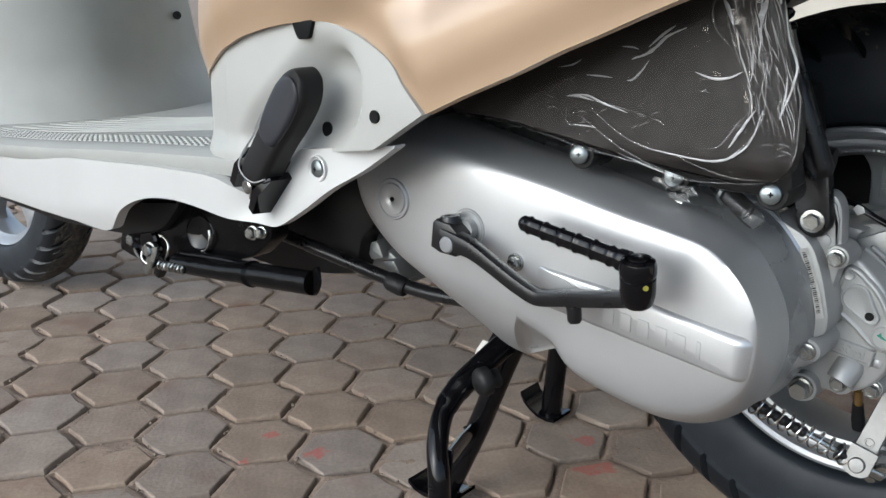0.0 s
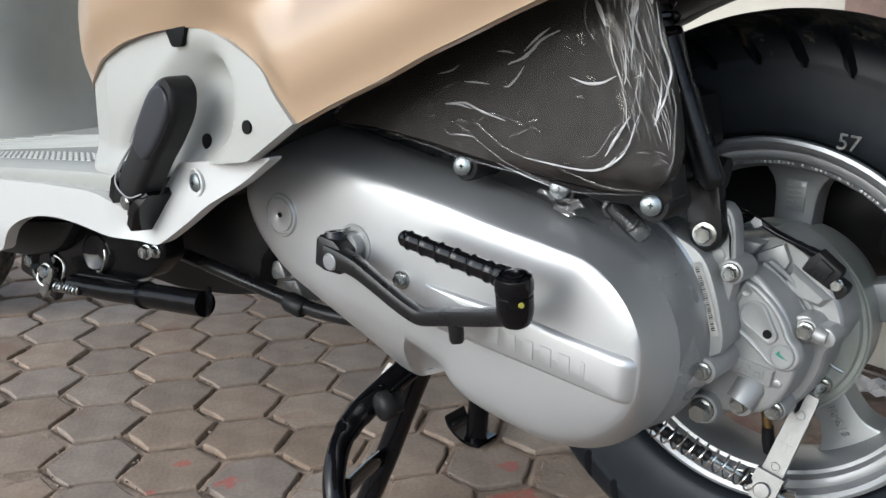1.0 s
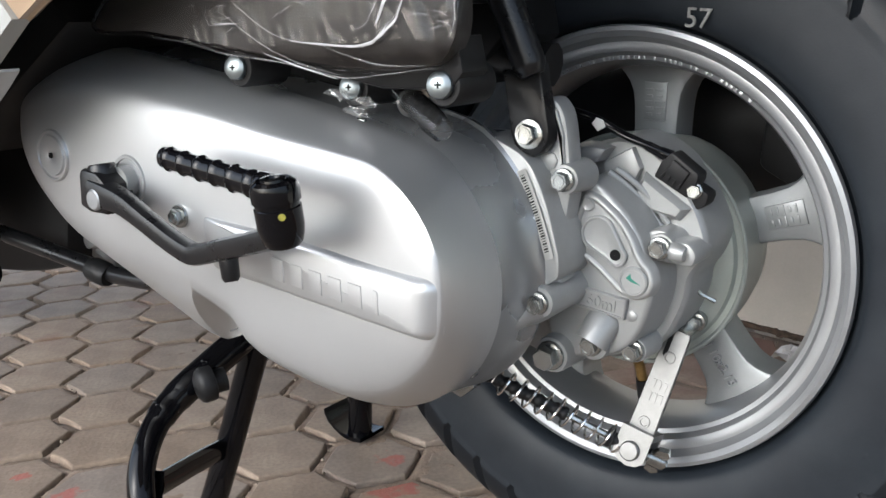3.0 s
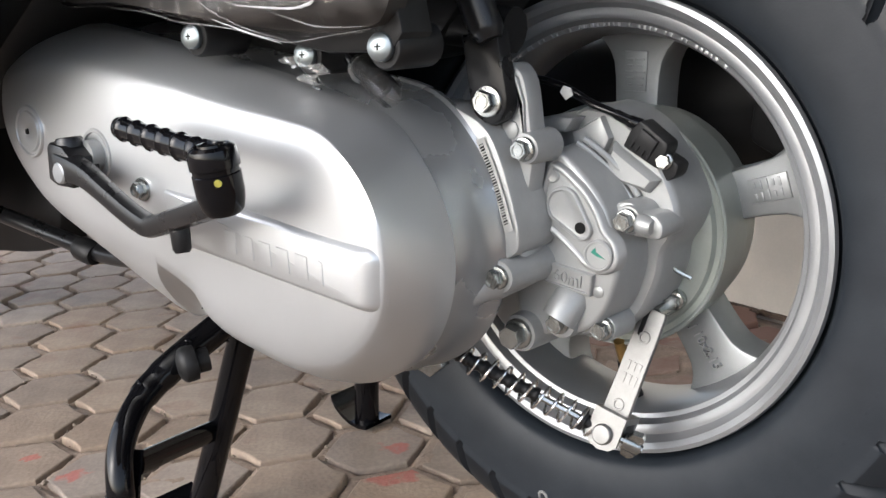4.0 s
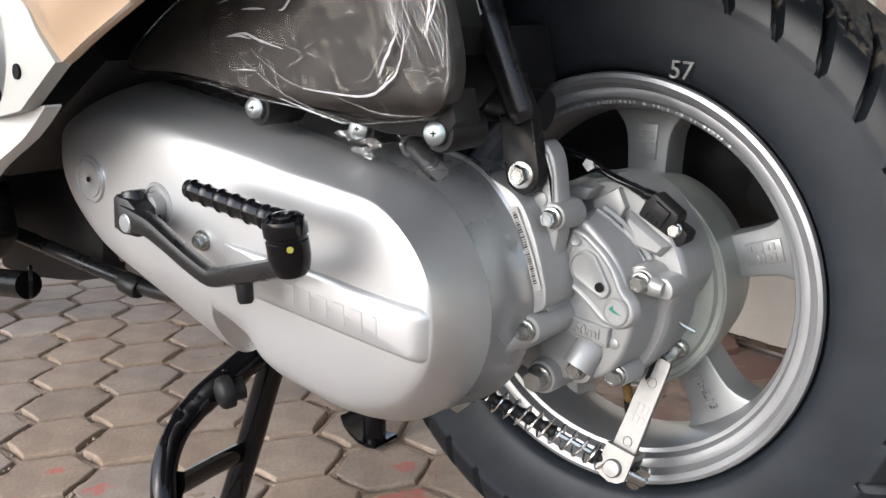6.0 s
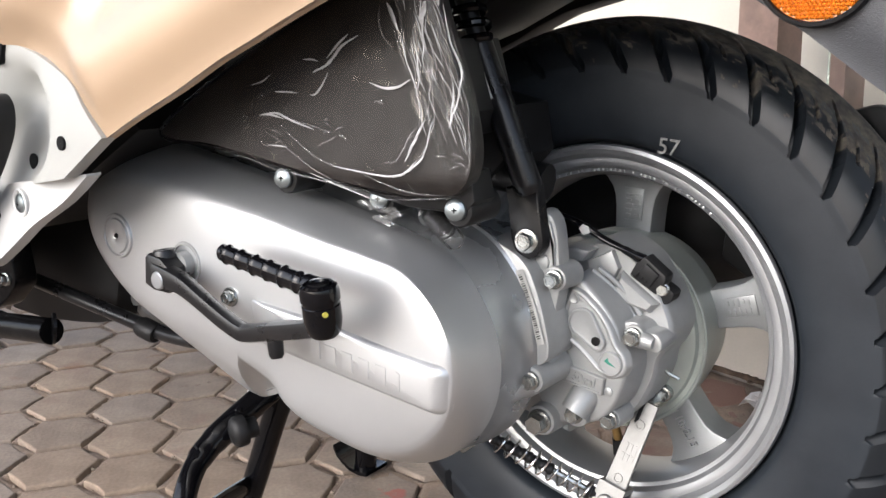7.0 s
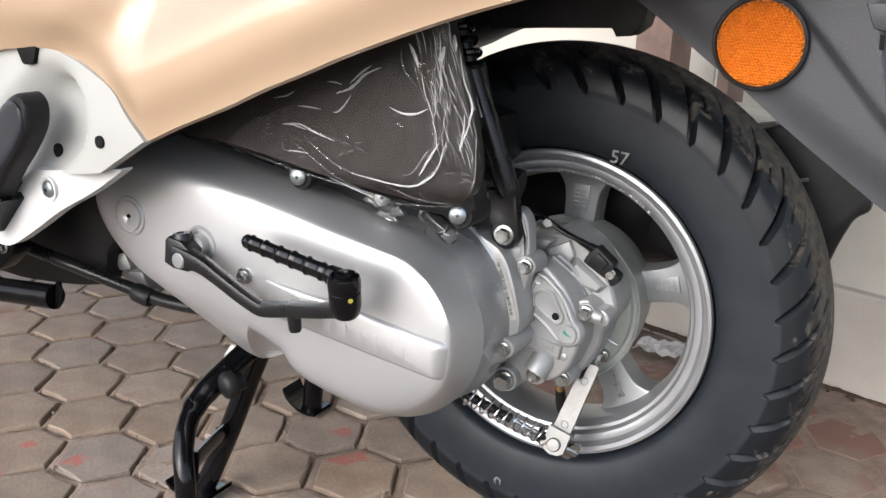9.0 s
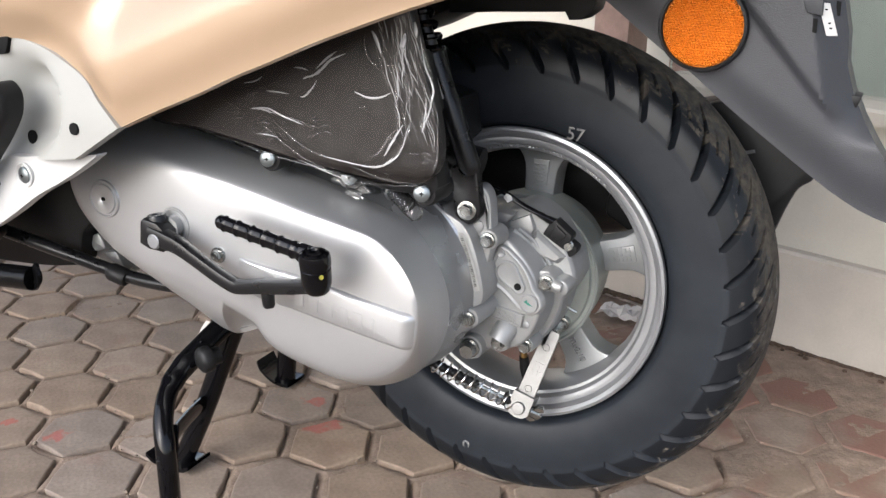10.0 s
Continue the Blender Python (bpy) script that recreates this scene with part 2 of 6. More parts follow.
def bolt(parent, place, way=(0, -1, 0), r=0.0055, h=0.005, flange=1.35, material=None, name="bolt", socket=True):
    """A flange bolt with a hexagon head and a dimple."""
    bm = bmesh.new()
    p, w = Vector(place), Vector(way).normalized()
    lathe(bm, [(r * flange, -0.004), (r * flange, 0.0008), (r * flange * 0.93, 0.0016), (r * 0.9, 0.002)], p, w, 20, False, True)
    hexagon(bm, p + w * 0.0015, w, r, h)
    if socket:
        lathe(bm, [(r * 0.55, 0.0), (r * 0.5, -0.0012), (0.0001, -0.0014)], p + w * (h + 0.0017), w, 10)
        lathe(bm, [(r * 0.7, 0.0), (r * 0.66, 0.0006), (r * 0.55, 0.0006), (r * 0.52, -0.001)], p + w * (h + 0.0015), w, 14)
    return part(name, bm, material or ZINC, parent)


def pan_screw(parent, place, way=(0, -1, 0), r=0.008, name="screw"):
    """A round-headed screw with a cross recess."""
    bm = bmesh.new()
    p, w = Vector(place), Vector(way).normalized()
    lathe(bm, [(r, -0.006), (r, 0.0008), (r * 0.93, 0.0018), (r * 0.65, 0.0027), (r * 0.25, 0.0031), (0.0001, 0.0031)], p, w, 22)
    _, s, u = frame_at(w)
    ob = part(name, bm, SCREW, parent)
    # black bars on the head for the shade in the cross recess
    bm = bmesh.new()
    for a, b in ((s, u), (u, s)):
        q = p + w * 0.0026
        loft(bm, [[q + a * i * r * 0.26 + b * j * r * 0.07 + w * k for i, j in ((-1, -1), (1, -1), (1, 1), (-1, 1))] for k in (0, 0.0006)])
    part("cross_recess", bm, INK_AND_SHADE, ob)
    return ob


def panel(outline, yfun, thick, step=0.008, lip=0.003, across="y"):
    """A shell over an outline in x and z, bent by yfun(x, z), with an edge turned inwards."""
    bm = bmesh.new()
    bm.faces.new([bm.verts.new((x, 0, z)) for x, z in outline])
    for k, n in ((0, (1, 0, 0)), (2, (0, 0, 1))):
        lo, hi = min(v.co[k] for v in bm.verts), max(v.co[k] for v in bm.verts)
        c = lo + step
        while c < hi - step * 0.3:
            at = [0, 0, 0]
            at[k] = c
            bmesh.ops.bisect_plane(bm, geom=bm.verts[:] + bm.edges[:] + bm.faces[:], plane_co=at, plane_no=n, dist=1e-6)
            c += step
    rim = [e for e in bm.edges if len(e.link_faces) == 1]
    flat = {v: (v.co.x, v.co.z) for v in bm.verts}
    for v, (x, z) in flat.items():
        v.co.y = yfun(x, z)
    made = {}
    edge_verts = {v for e in rim for v in e.verts}
    cx, cz = sum(x for x, z in outline) / len(outline), sum(z for x, z in outline) / len(outline)
    for d, push in ((lip, 0.0008), (thick, 0.001)):
        level = {}
        for v in edge_verts:
            base = v.co
            level[v] = bm.verts.new((base.x, base.y + d, base.z))
        made[d] = level
    for e in rim:
        a, b = e.verts
        bm.faces.new((a, b, made[lip][b], made[lip][a]))
        bm.faces.new((made[lip][a], made[lip][b], made[thick][b], made[thick][a]))
    return bm


def smooth(a, b, x):
    t = max(0.0, min(1.0, (x - a) / (b - a)))
    return t * t * (3 - 2 * t)


def interp(x, table):
    """Smooth reading of a table of (x, value)."""
    if x <= table[0][0]:
        return table[0][1]
    for (a, u), (b, v) in zip(table, table[1:]):
        if x <= b:
            return u + (v - u) * (x - a) / (b - a)
    return table[-1][1]


def seg_dist(x, z, a, b):
    ax, az = b[0] - a[0], b[1] - a[1]
    t = max(0, min(1, ((x - a[0]) * ax + (z - a[1]) * az) / (ax * ax + az * az)))
    return math.hypot(x - a[0] - t * ax, z - a[1] - t * az), t


def lettering(text, size, material, parent, name, m, depth=0.0004):
    """Words as a thin solid in the built-in font, set by the matrix m (x along the line, z out of the face)."""
    cu = bpy.data.curves.new(name, "FONT")
    cu.body, cu.size, cu.extrude, cu.align_x, cu.align_y = text, size, depth, "CENTER", "CENTER"
    cu.resolution_u = 3
    tmp = bpy.data.objects.new(name, cu)
    me = bpy.data.meshes.new_from_object(tmp)
    bpy.data.objects.remove(tmp)
    me.transform(m)
    me.materials.append(material)
    ob = new(name, me)
    ob.parent = parent
    return ob


def facing(x, y, z, turn=0.0):
    """A place on the machine's left side, for flat marks that look towards -y."""
    return Matrix.Translation((x, y, z)) @ Matrix(((1, 0, 0, 0), (0, 0, -1, 0), (0, 1, 0, 0), (0, 0, 0, 1))) @ Matrix.Rotation(radians(turn), 4, "Z")


# ---- the place: ground, shop front ----
ground = thing("ground", "brown hexagonal paved yard with sandy joints", "pavement", kind="structure")
bm = bmesh.new()
far = 60.0
loft(bm, [[(-far, -far, z), (far, -far, z), (far, far, z), (-far, far, z)] for z in (-0.06, -0.0105)])
part("joint_bed", bm, MORTAR, ground, "sandy joint bed under the pavers")
# the rows of pavers are laid a little loosely, wider one way than the other, and bend off towards the shop
ORIGIN, e1, e2, BEND = Vector((-0.5702, -0.0276)), Vector((0.0841, 0.0389)), Vector((0.0033, 0.1002)), Vector((0.0055, -0.0040))
CELL = [(e1 + e2) / 3, (e2 * 2 - e1) / 3, (e2 - e1 * 2) / 3]
CELL += [-c for c in CELL]
NEIGHBOURS = [e1, e2, e2 - e1, -e1, -e2, e1 - e2]


def paver_at(i, j):
    return ORIGIN + e1 * i + e2 * j + BEND * max(0, i - 3)


# sand lies high on one side of each joint and has sunk to a gap on the other
nx, ny, step = 560, 330, 0.0030
verts = []
det = e1.x * e2.y - e1.y * e2.x
for j in range(ny):
    for i in range(nx):
        x, y = -1.12 + i * step, -0.42 + j * step
        px, py = x - ORIGIN.x, y - ORIGIN.y
        far_row = max(0.0, (px * e2.y - py * e2.x) / det - 3)
        px, py = px - BEND.x * far_row, py - BEND.y * far_row
        a, b = round((px * e2.y - py * e2.x) / det), round((e1.x * py - e1.y * px) / det)
        best = 9.0
        for da, db in ((0, 0), (1, 0), (0, 1), (-1, 0), (0, -1), (1, -1), (-1, 1)):
            qx, qy = px - (a + da) * e1.x - (b + db) * e2.x, py - (a + da) * e1.y - (b + db) * e2.y
            d = max(abs(qx * w.x + qy * w.y) / w.length_squared for w in NEIGHBOURS[:3])
            if d < best:
                best, ux, uy = d, qx, qy
        reach, k = max(((ux * w.x + uy * w.y) * 2 / w.length_squared, k) for k, w in enumerate(NEIGHBOURS))
        way = NEIGHBOURS[k].normalized()
        filled = smooth(0.12, 0.42, 0.3007 * x + 0.9537 * y)
        sunk = 0.0
        gap = way.x * 0.9 - way.y * 0.45
        if gap > 0.2:
            sunk = 0.0065 * smooth(0.2, 0.6, gap) * (1 - smooth(0.925, 0.975, reach)) * (1 - 0.85 * filled)
        h = noise.noise(Vector((x * 18, y * 18, 0))) * 0.0022 * (1 - 0.5 * filled) + noise.noise(Vector((x * 90, y * 90, 3))) * 0.0014 * (1 - 0.5 * filled)
        e = min(i, nx - 1 - i, j, ny - 1 - j)
        verts.append((x, y, -0.0030 + 0.0026 * filled + h - sunk if e > 2 else -0.0115))
me = bpy.data.meshes.new("joint_sand")
me.from_pydata(verts, [], [(j * nx + i, j * nx + i + 1, (j + 1) * nx + i + 1, (j + 1) * nx + i) for j in range(ny - 1) for i in range(nx - 1)])
me.polygons.foreach_set("use_smooth", [True] * len(me.polygons))
me.materials.append(MORTAR)
sand = new("joint_sand", me)
sand.parent = ground
tagged(sand, "uneven sand filling the joints", "", "", "stuff")

WALL_AT, WALL_TURN = (0.178, 0.55), -17.5
wall_m = pose(WALL_AT[0], WALL_AT[1], 0, 0, 0, WALL_TURN)


def wall_box(name, x0, x1, y0, y1, z0, z1, material, label, category="wall", kind="structure", parent=None, bev=0.004):
    bm = bmesh.new()
    loops = []
    for z, d in ((z0, 0), (z1 - bev, 0), (z1, bev)):
        loops.append([wall_m @ Vector(p) for p in ((x0 + d, y0 + d, z), (x1 - d, y0 + d, z), (x1 - d, y1 - d, z), (x0 + d, y1 - d, z))])
    loft(bm, loops)
    ob = part(name, bm, material, parent, label, sharp=25)
    if not parent:
        tagged(ob, label, category, "", kind)
    return ob


wall_box("plinth", -1.5, 1.6, 0.0, 0.5, -0.02, 0.137, PLINTH, "pale cream plinth along the shop front")
wall_box("wall_shopfront", -0.255, 1.6, 0.02, 0.12, 0.137, 0.335, CREAM, "cream painted panel under the shop window")

# ---- the scooter ----
scooter = thing("scooter", "new beige and grey scooter on its centre stand", "scooter")
AXLE = Vector((0.0, 0.0, 0.258))


def make_tyre(parent, centre, crown, half, bead, name, grooves, columns=36):
    """A tyre whose shoulders carry slanting sickle-shaped grooves; the mesh runs along the grooves."""
    k = (crown - bead) / 0.088
    side = [(0.0, -0.56), (0.0035, -0.62), (0.0055, -0.80), (0.010, -0.915), (0.022, -0.985), (0.036, -1.0), (0.050, -0.985), (0.060, -0.95), (0.068, -0.89), (0.0735, -0.80), (0.0785, -0.66), (0.083, -0.46), (0.0865, -0.22), (0.088, 0.0)]
    prof = spline([(bead + r * k, y * half, 0) for r, y in side], 84 if columns > 20 else 48)
    prof = prof + [Vector((q.x, -q.y * 0.84, 0)) for q in prof[-2::-1]]
    path = [0.0]
    for p, q in zip(prof, prof[1:]):
        path.append(path[-1] + (q - p).length)
    first = next(path[j] for j, q in enumerate(prof) if q.x > bead + 0.575 * (crown - bead))
    middle = path[-1] / 2
    pitch = 2 * math.pi / grooves
    rings = grooves * columns
    bm = bmesh.new()
    loops, runs = [], []
    for j, q in enumerate(prof):
        r, y = q.x, q.y
        run = (min(path[j], path[-1] - path[j]) - first) / (middle - first)
        runs.append(run)
        f = max(0.0, run)
        skew = 0.19 * f + 0.085 * f * f if y <= 0 else 0.19 + 0.085 + (0.19 + 0.085) - (0.19 * f + 0.085 * f * f)
        loop = []
        for i in range(rings):
            a = 2 * math.pi * i / rings + skew - 0.014
            d = 0.0
            g = i / columns
            off = abs(g - round(g)) * pitch * r
            width = 0.0038 * smooth(-0.02, 0.10, run) * (1 - 0.72 * smooth(0.30, 0.86, run))
            if 0.0 < run < 0.90:
                d += 0.0095 * (1 - smooth(width, width + 0.0005, off)) * smooth(0.0, 0.03, run) * (1 - smooth(0.74, 0.88, run))
                g += 0.42
                off = abs(g - round(g)) * pitch * r
                d += 0.003 * (1 - smooth(0.0009, 0.0018, off)) * smooth(0.44, 0.48, run) * (1 - smooth(0.60, 0.66, run))
            if run > 0:
                d -= 0.0013 * smooth(0.0, 0.02, run) * (1 - smooth(0.45, 0.8, run))
            rr = r - d
            loop.append(centre + Vector((math.cos(a) * rr, y + (0.35 * d if y < 0 else -0.35 * d), math.sin(a) * rr)))
        loops.append(loop)
    loft(bm, loops, True, False, False)
    bm.faces.ensure_lookup_table()
    for n, f in enumerate(bm.faces):
        j, i = divmod(n, rings)
        w = noise.noise(Vector((i * 0.05, j * 0.20, 1.0))) + 0.8 * noise.noise(Vector((i * 0.23, j * 0.6, 4.0)))
        if runs[min(j, len(runs) - 1)] > 0.58 + 0.46 * w:
            f.material_index = 1
        elif runs[min(j, len(runs) - 1)] > 0.03:
            f.material_index = 2
    ob = part(name, bm, RUBBER, parent, "black rubber tyre with slanting tread grooves", sharp=40)
    ob.data.materials.append(DUSTY_RUBBER)
    ob.data.materials.append(TREAD_RUBBER)
    return ob


def polar_plate(bm, spans, angle, centre, y0, y1, bevel):
    """A spoke: half widths along its radius, turned to an angle."""
    left = [(r, w) for r, w in spans]
    out = left + [(r, -w) for r, w in left[::-1]]
    c, s = math.cos(angle), math.sin(angle)
    pts = [(centre.x + r * c - w * s, centre.z + r * s + w * c) for r, w in out]
    prism(bm, pts, centre.y + y0, centre.y + y1, bevel)


def make_rear_wheel():
    bm = bmesh.new()
    # lip, steps and barrel of the rim, as one turned section
    front = [(0.1318, 0.028), (0.1335, 0.0335), (0.1326, 0.0364), (0.1300, 0.0372), (0.1268, 0.0354), (0.1250, 0.0318), (0.1236, 0.0300), (0.1212, 0.0302), (0.1180, 0.0288), (0.1166, 0.0262), (0.1158, 0.0236), (0.1132, 0.0226), (0.1112, 0.0180), (0.1094, 0.0080), (0.1088, -0.006), (0.1094, -0.020), (0.1130, -0.028), (0.1278, -0.0362), (0.1308, -0.034), (0.1300, -0.028), (0.119, -0.02), (0.116, 0.0), (0.119, 0.02)]
    lathe(bm, front + front[:1], AXLE, (0, -1, 0), 128)
    wheel = part("rear_wheel", bm, RIM, scooter, "silver cast alloy rear wheel", sharp=30)
    for k in range(5):
        a = radians(87.5 - 72 * k)
        bm = bmesh.new()
        polar_plate(bm, [(0.060, 0.0144), (0.070, 0.0142), (0.083, 0.0148), (0.092, 0.0160), (0.098, 0.0185), (0.103, 0.0225), (0.107, 0.0270), (0.1115, 0.034)], a, AXLE, 0.005, 0.030, 0.0032)
        spoke = part("spoke", bm, SPOKE, wheel)
        # raised edge of the pocket with small cast marks, too worn to read
        bm = bmesh.new()
        polar_plate(bm, [(0.0755, 0.0068), (0.0985, 0.0074)], a, AXLE, 0.0038, 0.007, 0.0010)
        for i in range(5):
            for v in (-0.0032, 0.0032):
                c, sn, r0 = math.cos(a), math.sin(a), 0.0785 + 0.0036 * i
                half = 0.0018 + 0.0006 * ((i * 7 + k * 3) % 3)
                bar = [(r0, v - half), (r0 + 0.0016, v - half), (r0 + 0.0016, v + half), (r0, v + half)]
                prism(bm, [(AXLE.x + r * c - w * sn, AXLE.z + r * sn + w * c) for r, w in bar], AXLE.y + 0.0030, AXLE.y + 0.005, 0.0003)
        if k == 2:
            bm.free()
            lettering("J 10x2.15", 0.0078, RIM, wheel, "size_text", facing(0.0875 * math.cos(a), 0.0040, AXLE.z + 0.0875 * math.sin(a), math.degrees(a)), 0.0013)
            continue
        part("cast_mark", bm, SPOKE, wheel)
    bm = bmesh.new()
    lathe(bm, [(0.0690, -0.012), (0.0697, 0.002), (0.0706, 0.0150), (0.0712, 0.0190), (0.0716, 0.0215), (0.0708, 0.0226), (0.0696, 0.0222), (0.0686, 0.0205), (0.0655, 0.0205), (0.0640, 0.0235), (0.058, 0.0255), (0.04, 0.027), (0.0001, 0.027)], AXLE, (0, -1, 0), 96)
    lathe(bm, [(0.0690, -0.012), (0.066, -0.03), (0.03, -0.05), (0.0001, -0.05)], AXLE, (0, -1, 0), 64)
    part("hub", bm, HUB, wheel, "dull grey brake drum hub")
    # worn raised casting text round the rim as small bars
    bm = bmesh.new()
    random.seed(5)
    for i in range(46):
        a = radians(124 - i * 1.6)
        if random.random() < 0.16:
            continue
        w = 0.0006 + 0.0007 * random.random()
        polar_plate(bm, [(0.1134, w), (0.1156, w * 0.8)], a, AXLE, -0.0240, -0.018, 0.0003)
    part("cast_lettering", bm, RIM, wheel, "worn raised casting marks")
    make_tyre(wheel, AXLE, 0.217, 0.046, 0.131, "tyre", 38)
    # worn raised sidewall marks, too faint to read
    for name, r0, r1, a0, a1, n in (("sidewall_mark", 0.160, 0.171, 236, 290, 15), ("sidewall_mark", 0.160, 0.171, -58, -20, 11), ("sidewall_mark", 0.172, 0.1745, 262, 280, 14)):
        bm = bmesh.new()
        for i in range(n):
            a = radians(a0 + (a1 - a0) * (i + 0.5) / n)
            w = 0.0013 + 0.0016 * random.random() if r1 - r0 > 0.005 else 0.0006
            if random.random() < 0.15:
                continue
            polar_plate(bm, [(r0 + 0.002 * random.random(), w), (r1 - 0.002 * random.random(), w * 0.9)], a, AXLE, -0.04595, -0.042, 0.0003)
        tagged(part(name, bm, RUBBER, wheel), "faint raised sidewall marks", "", "", "stuff")
    bm = bmesh.new()
    c0 = AXLE + Vector((-0.036, -0.0455, -0.172))
    tube(bm, [c0 + Vector((0.0028 * math.cos(t), -0.0012 * math.sin(t), 0.0040 * math.sin(t))) for t in (k * 0.55 for k in range(12))], 0.0009, 6)
    part("paint_ring", bm, WHITE_MARK, wheel, "small pale paint ring")
    # valve
    bm = bmesh.new()
    tube(bm, [AXLE + Vector((0.006, -0.002, -0.112)), AXLE + Vector((0.006, -0.012, -0.096)), AXLE + Vector((0.006, -0.0165, -0.083))], [0.0055, 0.005, 0.0042], 14)
    valve = part("valve_stem", bm, BLACK_PLASTIC, wheel, "black rubber valve stem with a brass tip")
    bm = bmesh.new()
    tube(bm, [AXLE + Vector((0.006, -0.0165, -0.083)), AXLE + Vector((0.006, -0.0225, -0.0690))], [0.0034, 0.0034], 12)
    part("valve_tip", bm, BRASS, wheel, "brass valve tip")
    lettering("57", 0.0148, WHITE_MARK, wheel, "chalk_number", facing(0.0495, -0.0466, 0.3925, -6) , 0.0006)
    return wheel


make_rear_wheel()


def make_front_wheel():
    c = Vector((-1.322, 0.0, 0.222))
    bm = bmesh.new()
    prof = [(0.152, 0.024), (0.1545, 0.031), (0.153, 0.034), (0.149, 0.032), (0.145, 0.025), (0.139, 0.020), (0.135, 0.0), (0.139, -0.02), (0.149, -0.032), (0.1545, -0.031), (0.152, -0.024), (0.141, 0.0)]
    lathe(bm, prof + prof[:1], c, (0, -1, 0), 96)
    w = part("front_wheel", bm, RIM, scooter, "silver cast alloy front wheel")
    for k in range(5):
        bm = bmesh.new()
        polar_plate(bm, [(0.03, 0.02), (0.06, 0.015), (0.10, 0.014), (0.125, 0.018), (0.137, 0.03)], radians(20 + 72 * k), c, -0.016, 0.012, 0.003)
        part("spoke", bm, RIM, w)
    make_tyre(w, c, 0.222, 0.043, 0.150, "tyre", 34, 16)


make_front_wheel()


# ---- drive: case, cover, kick lever ----
OUT = [(-0.371, 0.345), (-0.362, 0.376), (-0.335, 0.392), (-0.281, 0.389), (-0.181, 0.370), (-0.115, 0.3560), (-0.070, 0.3440), (-0.042, 0.3335), (-0.0235, 0.3145), (-0.0105, 0.291), (-0.0062, 0.268), (-0.0095, 0.245), (-0.020, 0.2235), (-0.037, 0.2072), (-0.058, 0.1970), (-0.080, 0.1945), (-0.106, 0.1975), (-0.134, 0.2055), (-0.148, 0.2125), (-0.158, 0.2210), (-0.167, 0.2240), (-0.1767, 0.2215), (-0.1986, 0.2120), (-0.2075, 0.2115), (-0.222, 0.2155), (-0.246, 0.2285), (-0.274, 0.2440), (-0.312, 0.2660), (-0.346, 0.2895), (-0.366, 0.318)]
FACE = [(-0.341, 0.342), (-0.331, 0.360), (-0.308, 0.3665), (-0.272, 0.368), (-0.181, 0.3555), (-0.115, 0.3430), (-0.074, 0.3370), (-0.047, 0.3315), (-0.027, 0.317), (-0.0145, 0.298), (-0.0112, 0.2765), (-0.0138, 0.254), (-0.0235, 0.2375), (-0.041, 0.2235), (-0.060, 0.2175), (-0.080, 0.2155), (-0.106, 0.2190), (-0.130, 0.2235), (-0.145, 0.2300), (-0.157, 0.2400), (-0.164, 0.2435), (-0.172, 0.2470), (-0.1865, 0.2520), (-0.1900, 0.2530), (-0.202, 0.2555), (-0.245, 0.2650), (-0.272, 0.2720), (-0.302, 0.283), (-0.328, 0.305), (-0.340, 0.324)]
MID = ((-0.300, 0.335), (-0.072, 0.277))


